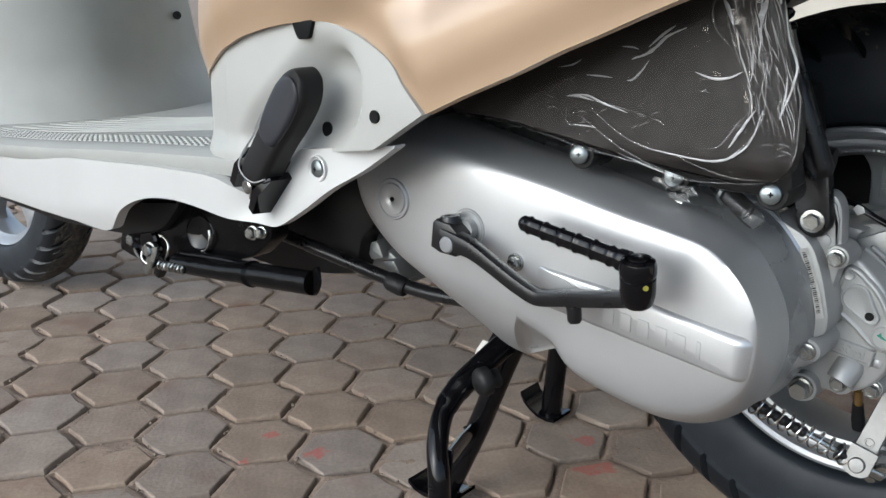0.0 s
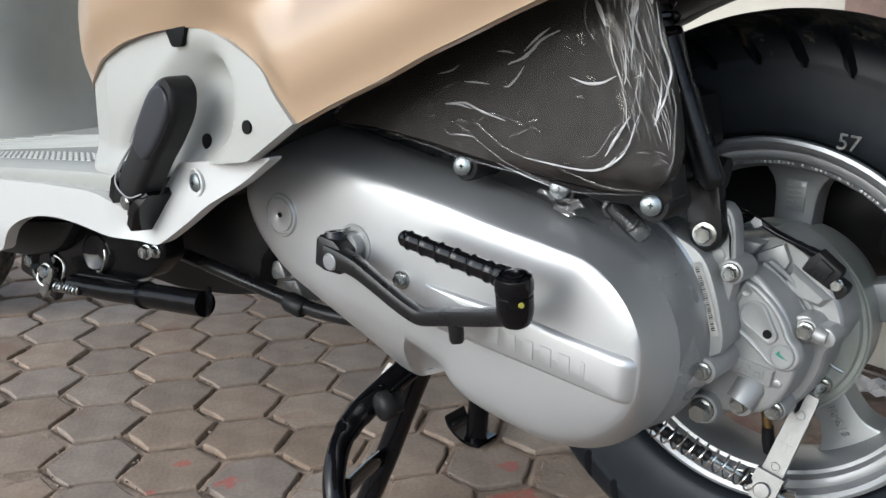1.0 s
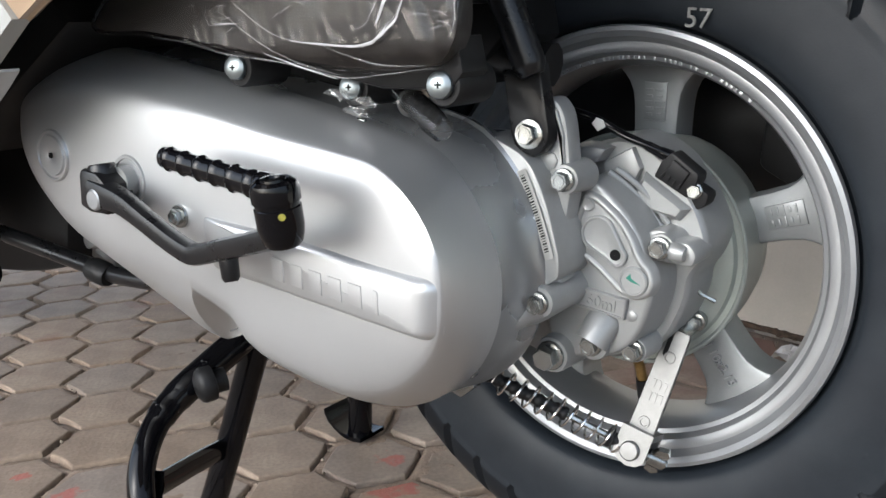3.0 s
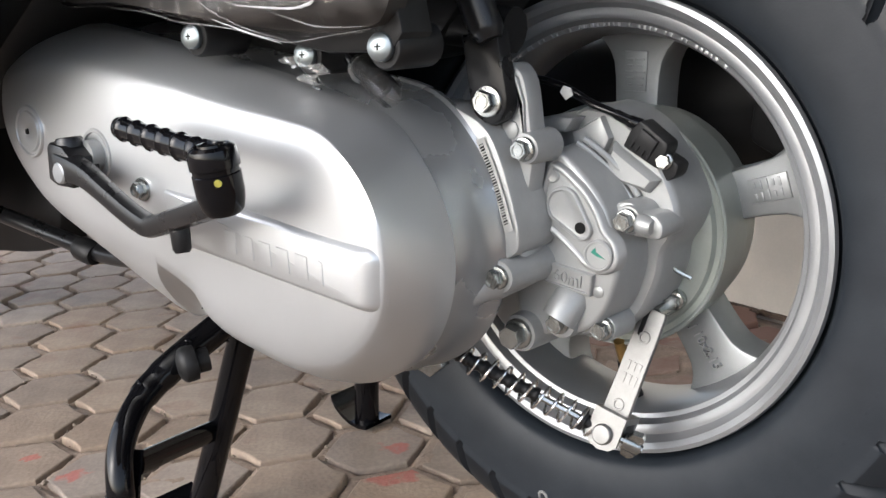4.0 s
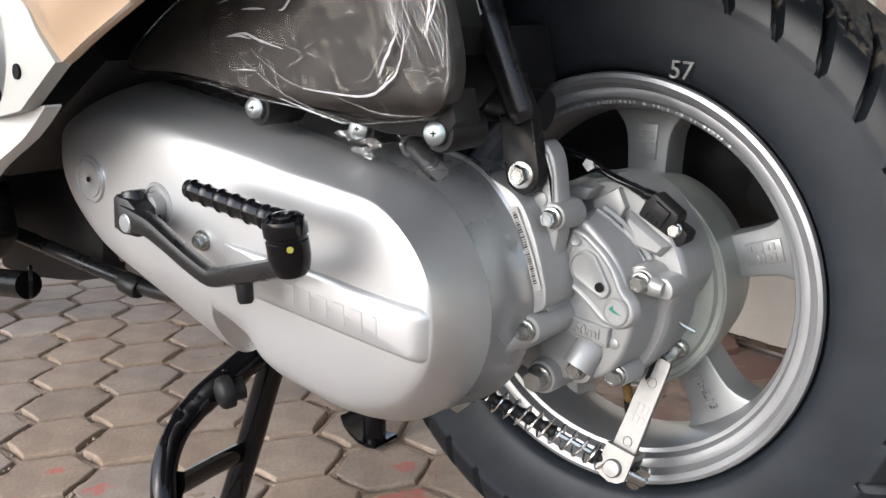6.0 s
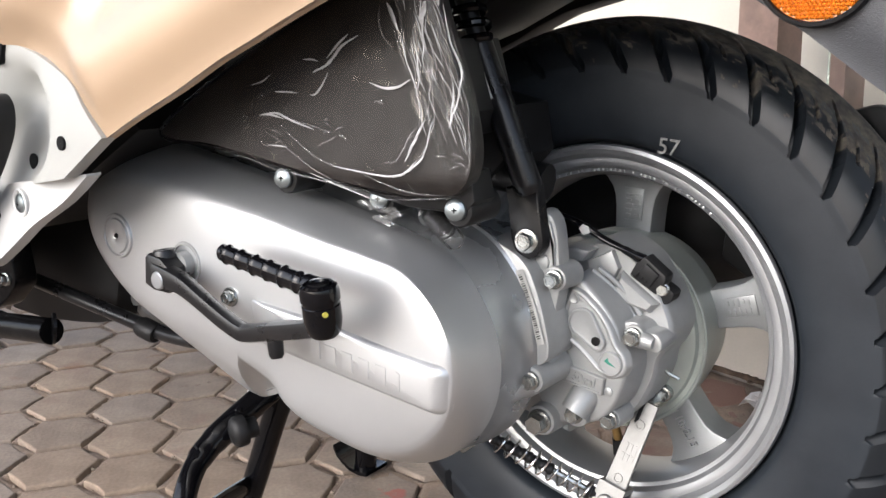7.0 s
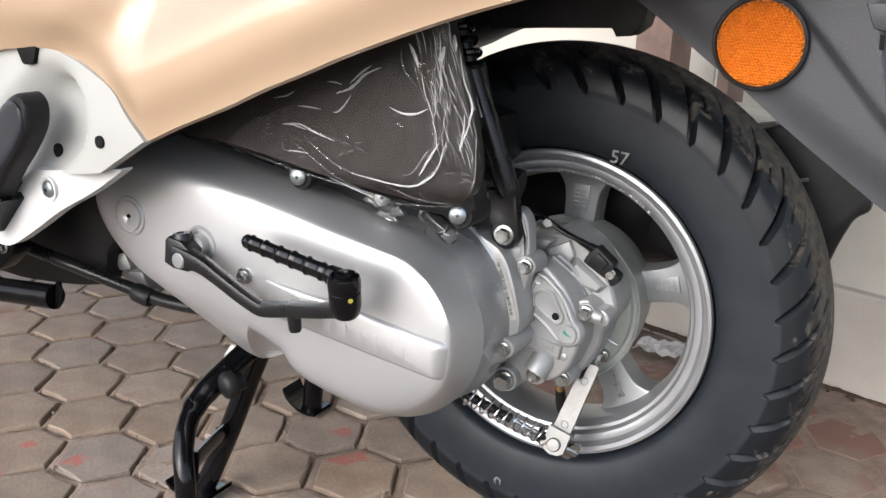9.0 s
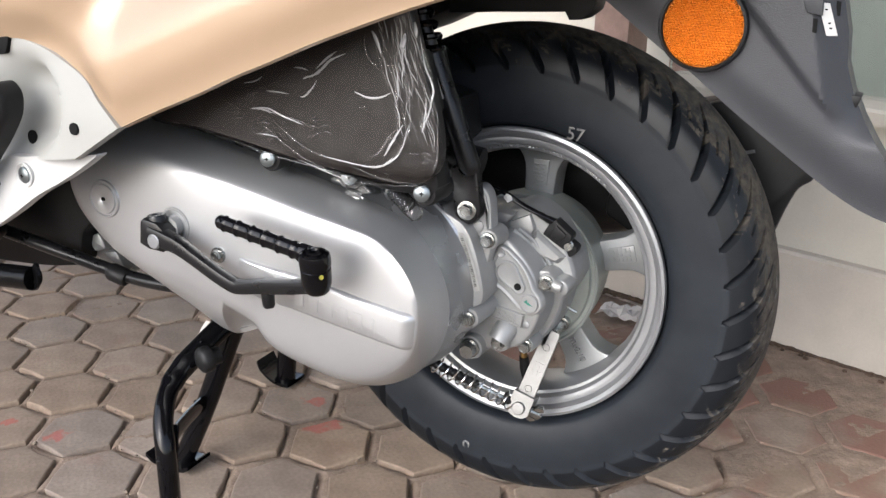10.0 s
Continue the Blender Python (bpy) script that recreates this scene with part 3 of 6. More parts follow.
def make_drive():
    n = 132
    o = [(q.x, q.y) for q in spline([(x, z, 0) for x, z in OUT], n, True)]
    f = [(q.x, q.y) for q in spline([(x, z, 0) for x, z in FACE], n, True)]
    bm = bmesh.new()
    loops = []
    for d, y in ((0.02, -0.02), (0.018, -0.114), (-0.004, -0.1165), (-0.006, -0.1185), (-0.006, -0.1215), (-0.0048, -0.1228), (-0.0025, -0.1400), (0.0015, -0.1600), (0.004, -0.1680)):
        # the flank widens towards the rear end of the case
        loops.append([(x + (q[0] - x) * k, y, z + (q[1] - z) * k) for (x, z), q, k in ((p, q, smooth(-0.13, -0.05, p[0]) * (0.8 + 0.7 * smooth(0.275, 0.31, p[1])) if d < 0 else 1.0) for p, q in zip(o, inset(o, d)))])
    loft(bm, loops)
    case = part("transmission_case", bm, CASE_SHADED, scooter, "grey cast aluminium transmission case")
    bm = bmesh.new()
    loops = [[(x, y, z) for x, z in o] for y in (-0.1560, -0.1640, -0.1665)]
    for t, y in ((0.05, -0.1705), (0.14, -0.1752), (0.36, -0.1850), (0.60, -0.1935), (0.77, -0.1980), (0.90, -0.2003), (1.0, -0.2014)):
        row = []
        for i, (p, q) in enumerate(zip(o, f)):
            # hollow pocket on the underside
            w = smooth(18.3, 19.0, i * len(OUT) / n) * (1 - smooth(22.0, 22.5, i * len(OUT) / n))
            row.append((p[0] + (q[0] - p[0]) * t, y + w * (-0.1665 - 0.0335 * t ** 1.8 - y), p[1] + (q[1] - p[1]) * t))
        loops.append(row)
    for k in range(1, 7):
        t = k / 6
        row = []
        for x, z in f:
            _, u = seg_dist(x, z, *MID)
            mx, mz = MID[0][0] + (MID[1][0] - MID[0][0]) * u, MID[0][1] + (MID[1][1] - MID[0][1]) * u
            s = 1 - 0.98 * t ** 1.5
            row.append((mx + (x - mx) * s, -0.2016 - 0.0034 * (1 - (1 - t) ** 2), mz + (z - mz) * s))
        loops.append(row)
    loft(bm, loops, True, True, True)
    cover = part("transmission_cover", bm, SILVER, scooter, "silver painted transmission cover with a raised band", sharp=60)
    # raised band
    b2 = rounded([(-0.156, 0.2990), (-0.118, 0.2945), (-0.079, 0.2895), (-0.0185, 0.2790), (-0.0210, 0.2510), (-0.101, 0.2620), (-0.150, 0.2700)], 0.006)
    bm = bmesh.new()
    loops = []
    for d, y, fade in ((-0.003, -0.198, 1.0), (-0.0008, -0.2035, 0.8), (0.0006, -0.2062, 0.5), (0.0020, -0.2077, 0.2), (0.0034, -0.2082, 0.0)):
        loops.append([(x + fade * (0.006 * smooth(-0.05, -0.02, x) - 0.02 * smooth(-0.11, -0.15, x)), y, z) for x, z in inset(b2, d)])
    loft(bm, loops)
    part("raised_band", bm, SILVER, cover)
    # maker's mark: plain bars
    for i in range(6):
        x = -0.1095 + i * 0.0130
        z = 0.2755 - i * 0.0017
        bm = bmesh.new()
        wide = 0.0044 if i < 5 else 0.0016
        o4 = [(x - wide, z - 0.0055), (x + wide, z - 0.0067), (x + wide, z + 0.0055), (x - wide, z + 0.0067)]
        i4 = inset(o4, 0.0010)
        loft(bm, [[(a, -0.2079, b) for a, b in o4], [(a, -0.2086, b) for a, b in inset(o4, 0.0005)], [(a, -0.2087, b) for a, b in i4]])
        part("embossed_bar", bm, SILVER, cover)
    # round plug with a dot
    bm = bmesh.new()
    p = Vector((-0.3035, -0.2066, 0.326))
    lathe(bm, [(0.0165, -0.012), (0.0165, -0.001), (0.0158, 0.0), (0.0148, 0.0), (0.0142, -0.0012), (0.0128, -0.0012), (0.0122, 0.0003), (0.003, 0.0006), (0.0019, -0.0002), (0.0016, -0.002), (0.0001, -0.002)], p, (0, -1, 0), 40)
    part("round_plug", bm, SILVER, cover)
    # black disc on the plug for the shade in its hole
    bm = bmesh.new()
    lathe(bm, [(0.0018, -0.001), (0.0018, 0.0007), (0.0001, 0.0007)], p, (0, -1, 0), 12)
    part("plug_hole", bm, INK_AND_SHADE, cover)
    bolt(cover, (-0.187, -0.2052, 0.297), r=0.0045, h=0.004, flange=1.5)
    # kick lever
    bm = bmesh.new()
    p = Vector((-0.2300, -0.2035, 0.3145))
    lathe(bm, [(0.0155, -0.006), (0.0155, 0.001), (0.0145, 0.0025), (0.0128, 0.0025), (0.0122, 0.0005), (0.009, 0.0005), (0.009, 0.009), (0.0001, 0.009)], p, (0, -1, 0), 36)
    seal = part("shaft_seal", bm, CAST, cover)
    way = spline([(-0.2390, -0.2215, 0.3105), (-0.2230, -0.2225, 0.3080), (-0.2100, -0.2230, 0.3050), (-0.1930, -0.2235, 0.2975), (-0.1740, -0.2235, 0.2885), (-0.1585, -0.2240, 0.2832), (-0.1500, -0.2245, 0.2832), (-0.1290, -0.2275, 0.2885), (-0.1000, -0.2340, 0.2960), (-0.0745, -0.2385, 0.3030)], 34)
    bm = bmesh.new()
    loops = []
    for i, q in enumerate(way):
        d = (way[min(i + 1, 33)] - way[max(i - 1, 0)]).normalized()
        up = Vector((0, -1, 0)).cross(d).normalized()
        out = d.cross(up).normalized()
        h = 0.0084 - 0.0026 * smooth(0, 12, i) - 0.0002 * smooth(20, 33, i)
        w = 0.0064 - 0.001 * smooth(0, 15, i)
        loops.append([q + up * h * c + out * w * s for c, s in ((1, -0.55), (1, 0.3), (0.8, 0.85), (0.45, 1), (-0.45, 1), (-0.8, 0.85), (-1, 0.3), (-1, -0.55), (-0.6, -1), (0.6, -1))])
    loft(bm, loops)
    lever = part("kick_lever", bm, BLACK_MATT, scooter, "black kick start lever folded along the cover", sharp=45)
    bm = bmesh.new()
    block = [(-0.2490, 0.3020), (-0.2470, 0.3210), (-0.2440, 0.3235), (-0.2310, 0.3215), (-0.2225, 0.3150), (-0.2215, 0.3020), (-0.2260, 0.2980), (-0.2400, 0.2985)]
    prism(bm, block, -0.2262, -0.209, 0.002)
    part("clamp_block", bm, BLACK_MATT, lever)
    bm = bmesh.new()
    lathe(bm, [(0.0078, 0.0), (0.0078, 0.005), (0.0070, 0.0062), (0.0045, 0.0062), (0.004, 0.0045), (0.0001, 0.0045)], (-0.2365, -0.2170, 0.3195), (-0.12, 0, 1), 20)
    part("clamp_bolt", bm, BLACK_MATT, lever)
    bm = bmesh.new()
    lathe(bm, [(0.0062, -0.003), (0.0062, 0.0008), (0.0052, 0.0018), (0.0001, 0.002)], (-0.2320, -0.2275, 0.3068), (0, -1, 0), 24)
    part("pin_head", bm, RIM, lever, "pale pin head")
    bm = bmesh.new()
    tube(bm, [(-0.1255, -0.2265, 0.286), (-0.1232, -0.2278, 0.2745), (-0.1228, -0.228, 0.2725)], [0.0053, 0.0048, 0.0035], 14)
    part("stop_pin", bm, BLACK_MATT, lever)
    bm = bmesh.new()
    c = Vector((-0.0735, -0.2370, 0.2985))
    lathe(bm, [(0.0001, 0.0), (0.0078, 0.0), (0.0096, 0.002), (0.0106, 0.006), (0.0112, 0.010), (0.0112, 0.019), (0.0106, 0.0195), (0.0106, 0.0215), (0.0116, 0.022), (0.0116, 0.0275), (0.0106, 0.0305), (0.0085, 0.0318), (0.0080, 0.0308), (0.0066, 0.0308), (0.0062, 0.0325), (0.0036, 0.0330), (0.003, 0.0315), (0.0001, 0.0315)], c, (0.02, -0.14, 1), 30)
    part("pedal_joint", bm, BLACK, lever)
    a, b = Vector((-0.083, -0.2335, 0.3235)), Vector((-0.1675, -0.2285, 0.3345))
    bm = bmesh.new()
    pts, rad = [], []
    for i in range(64):
        t = i / 63
        pts.append(a.lerp(b, t))
        ph = (t * 6.6) % 1
        ridge = 0.0011 * (1 - smooth(0.0, 0.16, min(ph, 1 - ph))) if t > 0.08 else 0.001
        rad.append((0.0066 - 0.0010 * t + ridge) * (1 - 0.35 * smooth(0.97, 1.0, t)))
    tube(bm, pts, rad, 14, True, 0.85)
    part("pedal", bm, BLACK, lever, "ribbed black rubber pedal")
    bm = bmesh.new()
    lathe(bm, [(0.0018, -0.001), (0.0017, 0.0004), (0.0001, 0.0005)], (-0.0641, -0.2462, 0.3140), (0.78, -0.62, 0), 10)
    part("paint_dot", bm, YELLOW, lever, "yellow paint dot")


make_drive()

# ---- body panels ----
ARC = [(-0.4755, 0.4095), (-0.445, 0.429), (-0.420, 0.441), (-0.397, 0.4495), (-0.358, 0.458), (-0.317, 0.4625), (-0.290, 0.458), (-0.268, 0.4495), (-0.248, 0.4385), (-0.236, 0.424), (-0.218, 0.4065)]


def body_y(x):
    return interp(x, [(-0.56, -0.13), (-0.52, -0.19), (-0.49, -0.225), (-0.465, -0.243), (-0.43, -0.256), (-0.36, -0.264), (-0.27, -0.267), (-0.2, -0.267), (-0.1, -0.266), (0, -0.257), (0.1, -0.235), (0.25, -0.19)])


def make_body():
    arc = [(q.x, q.y) for q in spline([(x, z, 0) for x, z in ARC], 40)]
    # grey panel with the peg recess
    outline = arc + [(-0.262, 0.3785), (-0.300, 0.3725), (-0.345, 0.368), (-0.352, 0.358), (-0.378, 0.352), (-0.404, 0.348), (-0.440, 0.348), (-0.470, 0.348), (-0.4800, 0.352), (-0.4800, 0.375)]

    def grey_y(x, z):
        y = body_y(x) - 0.004 * smooth(0.46, 0.40, z)
        f = smooth(0.374, 0.352, z) * smooth(-0.37, -0.42, x) * smooth(-0.484, -0.44, x)
        y += 0.7 * (-0.268 - y) * f
        d, t = seg_dist(x, z, (-0.308, 0.414), (-0.372, 0.362))
        upper = smooth(-0.01, 0.02, (x + 0.340) * 0.63 + (z - 0.388) * -0.78 + 0.018) * smooth(0.37, 0.40, z)
        deep = (1 - upper) * (1 - smooth(0.008, 0.046, d)) + upper * (1 - smooth(0.0255, 0.0370, d))
        y += 0.020 * deep * (1 - f)
        return y

    p = part("side_panel", panel(outline, grey_y, 0.011, 0.0026), GREY_PANEL, scooter, "light grey plastic side panel around the footrest", sharp=30)
    # black discs on the panel for the shade in the screw holes
    for x, z, r in ((-0.2597, 0.4014, 0.0045), (-0.3275, 0.3835, 0.0055)):
        bm = bmesh.new()
        y = grey_y(x, z)
        lathe(bm, [(r * 1.04, -0.003), (r * 1.02, 0.0006), (r, 0.0012), (0.0001, 0.0012)], (x, y, z), (-0.1, -1, 0.05), 20)
        part("screw_hole", bm, INK_AND_SHADE, p, "black disc for the shade in a screw hole")
    # black block on the panel for the shade in the notch
    bm = bmesh.new()
    prism(bm, rounded([(-0.3420, 0.4615), (-0.3195, 0.4635), (-0.3250, 0.4500), (-0.3360, 0.4490)], 0.003, 3), -0.2685, -0.255, 0.0006)
    part("notch", bm, INK_AND_SHADE, p, "black block for the shade in the notch under the beige panel")

    # beige panel
    low = [(-0.218, 0.4065), (-0.190, 0.4195), (-0.150, 0.4365), (-0.118, 0.4515), (-0.094, 0.4615), (-0.048, 0.4815), (0.023, 0.508), (0.10, 0.531), (0.20, 0.556)]
    low = [(q.x, q.y) for q in spline([(x, z, 0) for x, z in low], 40)]
    gold = low + [(0.20, 0.72), (-0.475, 0.72)] + arc[:-1]

    def gold_y(x, z):
        zl = interp(x, ARC if x < -0.218 else low)
        v = z - zl
        y = body_y(x) - 0.007 * smooth(0.0, 0.03, v) + 0.05 * smooth(0.045, 0.2, v)
        # crease that runs up to the rear
        k = (z - 0.455) - (x + 0.26) * 0.42
        y += 0.007 * smooth(-0.022, 0.018, k) * smooth(-0.33, -0.24, x) - 0.006 * smooth(0.02, 0.05, k)
        return y

    p = part("beige_side_panel", panel(gold, gold_y, 0.007, 0.006), GOLD, scooter, "glossy beige gold painted side panel", sharp=30)
    # under-edge of the beige panel
    bm = bmesh.new()
    loft(bm, [[(x, gold_y(x, z + 0.002) + 0.003, z + 0.0005) for x, z in low], [(x, gold_y(x, z + 0.002) + 0.006, z - 0.0012) for x, z in low], [(x, gold_y(x, z) + 0.010, z + 0.0010) for x, z in low]], False, False, False)
    part("lower_lip", bm, GOLD, p)

    # white skirt
    top = [(-0.90, 0.296), (-0.814, 0.308), (-0.70, 0.320), (-0.60, 0.328), (-0.52, 0.334), (-0.452, 0.337), (-0.432, 0.336), (-0.412, 0.331), (-0.392, 0.322), (-0.376, 0.328), (-0.354, 0.3625), (-0.346, 0.3680), (-0.318, 0.3720), (-0.285, 0.3760), (-0.2500, 0.3815)]
    under = [(-0.2500, 0.3800), (-0.265, 0.370), (-0.287, 0.356), (-0.311, 0.342), (-0.336, 0.324), (-0.362, 0.308), (-0.378, 0.305), (-0.40, 0.3045), (-0.43, 0.305), (-0.465, 0.308), (-0.50, 0.3085), (-0.535, 0.304), (-0.562, 0.296), (-0.584, 0.285), (-0.600, 0.272), (-0.612, 0.262), (-0.628, 0.2565), (-0.655, 0.2565), (-0.70, 0.258), (-0.83, 0.252), (-0.90, 0.247)]

    def white_y(x, z):
        y = interp(x, [(-0.9, -0.235), (-0.7, -0.262), (-0.5, -0.272), (-0.40, -0.274), (-0.34, -0.270), (-0.28, -0.264), (-0.25, -0.266)])
        mid = interp(x, [(-0.75, 0.285), (-0.55, 0.315)])
        y += 0.012 * smooth(0.02, 0.06, abs(z - mid)) * interp(x, [(-0.5, 0.8), (-0.38, 0.3)])
        d, t = seg_dist(x, z, (-0.352, 0.36), (-0.392, 0.318))
        return y + 0.009 * (1 - smooth(0.0, 0.034, d))

    p = part("lower_skirt", panel(top + [(q.x, q.y) for q in spline([(x, z, 0) for x, z in under], 70)], white_y, 0.011, 0.006), WHITE_PANEL, scooter, "off-white plastic skirt under the floorboard", sharp=30)
    bm = bmesh.new()
    lathe(bm, [(0.0105, -0.002), (0.0105, 0.0005), (0.0095, 0.0012), (0.0085, 0.0004), (0.008, -0.001)], (-0.3237, -0.2655, 0.3564), (-0.15, -1, 0), 28)
    part("screw_seat", bm, WHITE_PANEL, p)
    pan_screw(p, (-0.3237, -0.2645, 0.3564), (-0.15, -1, 0), 0.0072)

    # floorboard: a sheet with a rounded side, ribs and studs
    bm = bmesh.new()

    def board_z(x):
        return interp(x, [(-1.3, 0.292), (-0.9, 0.314), (-0.8, 0.322), (-0.6, 0.342), (-0.45, 0.354), (-0.3, 0.36)])

    rows = []
    for i in range(60):
        x = -1.30 + i * 0.0155
        z = board_z(x)
        e = interp(x, [(-1.3, -0.20), (-0.9, -0.245), (-0.7, -0.265), (-0.4, -0.27)])
        rows.append([(x, e + 0.006, z - 0.018), (x, e + 0.002, z - 0.011), (x, e + 0.003, z - 0.004), (x, e + 0.010, z), (x, e + 0.02, z + 0.001), (x, 0.0, z + 0.001), (x, -e, z), (x, -e, z - 0.03)])
    loft(bm, rows, False, False, False)
    board = part("floorboard", bm, BOARD, scooter, "grey plastic floorboard with raised ribs and studs", sharp=50)
    bm = bmesh.new()
    for r in range(5):
        for i in range(60):
            x = -1.02 + i * 0.0095 + (r % 2) * 0.0047
            y = interp(x, [(-1.1, -0.195), (-0.9, -0.222), (-0.7, -0.238), (-0.4, -0.243)]) + r * 0.0085
            if x > -0.485 - 0.006 * r:
                continue
            z = board_z(x) + 0.001
            loft(bm, [[(x + a * s, y + b * s, z + h) for a, b in ((-0.0034, -0.0026), (0.0034, -0.0026), (0.0034, 0.0026), (-0.0034, 0.0026))] for s, h in ((1, 0), (0.65, 0.0014))], True, False, True)
    studs = part("grip_stud", bm, BOARD, board)
    tagged(studs, "rows of small raised grip studs", "", "", "stuff")
    for r in range(9):
        bm = bmesh.new()
        y0 = -0.185 + r * 0.017
        x0 = -0.97 + r * 0.012
        pts = []
        for i in range(14):
            t = i / 13
            x = x0 + t * (0.50 - r * 0.012)
            pts.append((x, y0 + 0.055 * t * t * (1 - r * 0.06), board_z(x) + 0.0015))
        tube(bm, pts, 0.0013, 6, True)
        part("rib", bm, BOARD, board)

    # leg shield behind the floorboard
    bm = bmesh.new()
    rows = []
    for i in range(24):
        z = 0.29 + i * 0.022
        row = []
        right = 0.214 - 0.38 * (z - 0.365)
        for k in range(33):
            y = -0.235 + (right + 0.235) * k / 32
            foot = 0.10 * (1 - smooth(0.29, 0.40, z)) ** 2
            x = -0.958 - (4.6 if y < -0.02 else 2.3) * (y + 0.02) ** 2 - 0.12 * (z - 0.33) + foot * 0.5
            row.append((x, y, z))
        rows.append(row)
    loft(bm, rows + [[(x - 0.03, y, z) for x, y, z in r] for r in rows[::-1]], False, False, False)
    shield = part("leg_shield", bm, BOARD, scooter, "smooth grey plastic leg shield")
    bm = bmesh.new()
    lathe(bm, [(0.006, -0.004), (0.006, 0.001), (0.004, 0.0015), (0.0001, 0.0)], (-1.0075, 0.117, 0.433), (1, -0.7, 0), 16)
    part("shield_screw", bm, BLACK_PLASTIC, shield)


make_body()


def film_material(veil=0.0):
    m = bpy.data.materials.new("clear_film")
    m.use_nodes = True
    n, l = m.node_tree.nodes, m.node_tree.links
    n.remove(n["Principled BSDF"])
    clear, gloss, mix = n.new("ShaderNodeBsdfTransparent"), n.new("ShaderNodeBsdfGlossy"), n.new("ShaderNodeMixShader")
    gloss.inputs["Roughness"].default_value = 0.035
    clear.inputs["Color"].default_value = (0.95, 0.95, 0.95, 1)
    lw = n.new("ShaderNodeLayerWeight")
    lw.inputs["Blend"].default_value = 0.16
    add = n.new("ShaderNodeMath")
    add.operation = "ADD"
    add.inputs[1].default_value = 0.022
    l.new(lw.outputs["Fresnel"], add.inputs[0])
    l.new(add.outputs[0], mix.inputs["Fac"])
    l.new(clear.outputs[0], mix.inputs[1])
    l.new(gloss.outputs[0], mix.inputs[2])
    out = mix
    if veil:
        milk, out = n.new("ShaderNodeBsdfDiffuse"), n.new("ShaderNodeMixShader")
        milk.inputs["Color"].default_value = (0.75, 0.75, 0.74, 1)
        out.inputs["Fac"].default_value = veil
        l.new(mix.outputs[0], out.inputs[1])
        l.new(milk.outputs[0], out.inputs[2])
    l.new(out.outputs[0], n["Material Output"].inputs["Surface"])
    return m


FOOT_FILM = shade("film_edge_glint", (0.35, 0.35, 0.35), 0.15, 0.0, 0.1, 60, coat=0.5)


def make_footrest():
    """A folded pillion footrest: hinge, rubber pad and its plastic wrapping."""
    a, b = Vector((-0.381, -0.277, 0.341)), Vector((-0.3135, -0.279, 0.430))
    d = (b - a).normalized()
    out = Vector((-0.1, -1, 0)).normalized()
    side = d.cross(out).normalized()

    def pad(bm, table, y0, y1, bev):
        left = [(t, w) for t, w in table]
        pts = [(q.x, q.y) for q in spline([(t, w, 0) for t, w in left + [(t, -w) for t, w in left[::-1]]], 64, True)]
        loops = []
        for k, h in ((0.62, y1), (0.78, y1 - bev * 0.12), (0.91, y1 - bev * 0.42), (0.98, y1 - bev * 0.8), (1, y1 - bev * 1.2), (1, y0)):
            loops.append([a + d * t + side * w * k + out * h for t, w in pts])
        loft(bm, loops)

    bm = bmesh.new()
    shape = [(0.004, 0.003), (0.007, 0.0108), (0.014, 0.0138), (0.03, 0.0138), (0.05, 0.0144), (0.066, 0.0160), (0.084, 0.0164), (0.094, 0.0154), (0.101, 0.0126), (0.107, 0.0082), (0.1095, 0.003)]
    pad(bm, shape, -0.009, 0.010, 0.006)
    rest = part("footrest", bm, BLACK_PLASTIC, scooter, "folded black pillion footrest wrapped in clear film")
    bm = bmesh.new()
    pad(bm, [(0.046, 0.005), (0.050, 0.0108), (0.066, 0.0136), (0.085, 0.0140), (0.096, 0.0112), (0.103, 0.0045)], 0.008, 0.0118, 0.002)
    part("rubber_pad", bm, shade("blue_black_rubber", (0.009, 0.0105, 0.016), 0.45, 0.0, 0.15, 60, 0.0001, 900), rest)
    bm = bmesh.new()
    for s in (-1, 1):
        loft(bm, [[a + d * t + side * (s * 0.0145 + w) + out * h for t, h in ((-0.020, -0.022), (0.018, -0.02), (0.020, 0.004), (0.004, 0.010), (-0.016, 0.006))] for w in (-0.0035, 0.0035)])
    loft(bm, [[a + d * t + side * w + out * h for w, h in ((-0.015, -0.02), (0.015, -0.02), (0.015, -0.004), (-0.015, -0.004))] for t in (-0.010, 0.014)])
    part("hinge", bm, BLACK, rest)
    bm = bmesh.new()
    lathe(bm, [(0.006, -0.003), (0.006, 0.003), (0.0045, 0.004), (0.0001, 0.0035)], a + out * 0.003 - d * 0.004, out, 14)
    tube(bm, [a + side * 0.002 + out * 0.006 - d * 0.006, a + side * 0.006 + out * 0.007 + d * 0.003, a + side * 0.009 + out * 0.006 - d * 0.008], 0.0012, 6)
    part("hinge_pin", bm, ZINC, rest)
    # pale tubes for the glint along the clear film's edges round the pad
    for pts, r in (([(0.012, -0.016, 0.008), (0.030, -0.0185, 0.004), (0.055, -0.0185, 0.003), (0.078, -0.0178, 0.003), (0.094, -0.0160, 0.003)], 0.0007), ([(0.034, -0.0165, 0.006), (0.018, -0.016, 0.009), (0.010, -0.010, 0.0125), (0.009, 0.0, 0.0135), (0.012, 0.010, 0.012), (0.020, 0.0155, 0.008)], 0.0006), ([(0.075, -0.016, 0.006), (0.058, -0.0155, 0.0085), (0.040, -0.0165, 0.007)], 0.0005)):
        bm = bmesh.new()
        tube(bm, [a + d * t + side * w + out * h for t, w, h in spline(pts, 30)], r, 6)
        part("film_edge_glint", bm, FOOT_FILM, rest, "pale strip for the glint on the film's edge")
    return rest, a, d, side, out


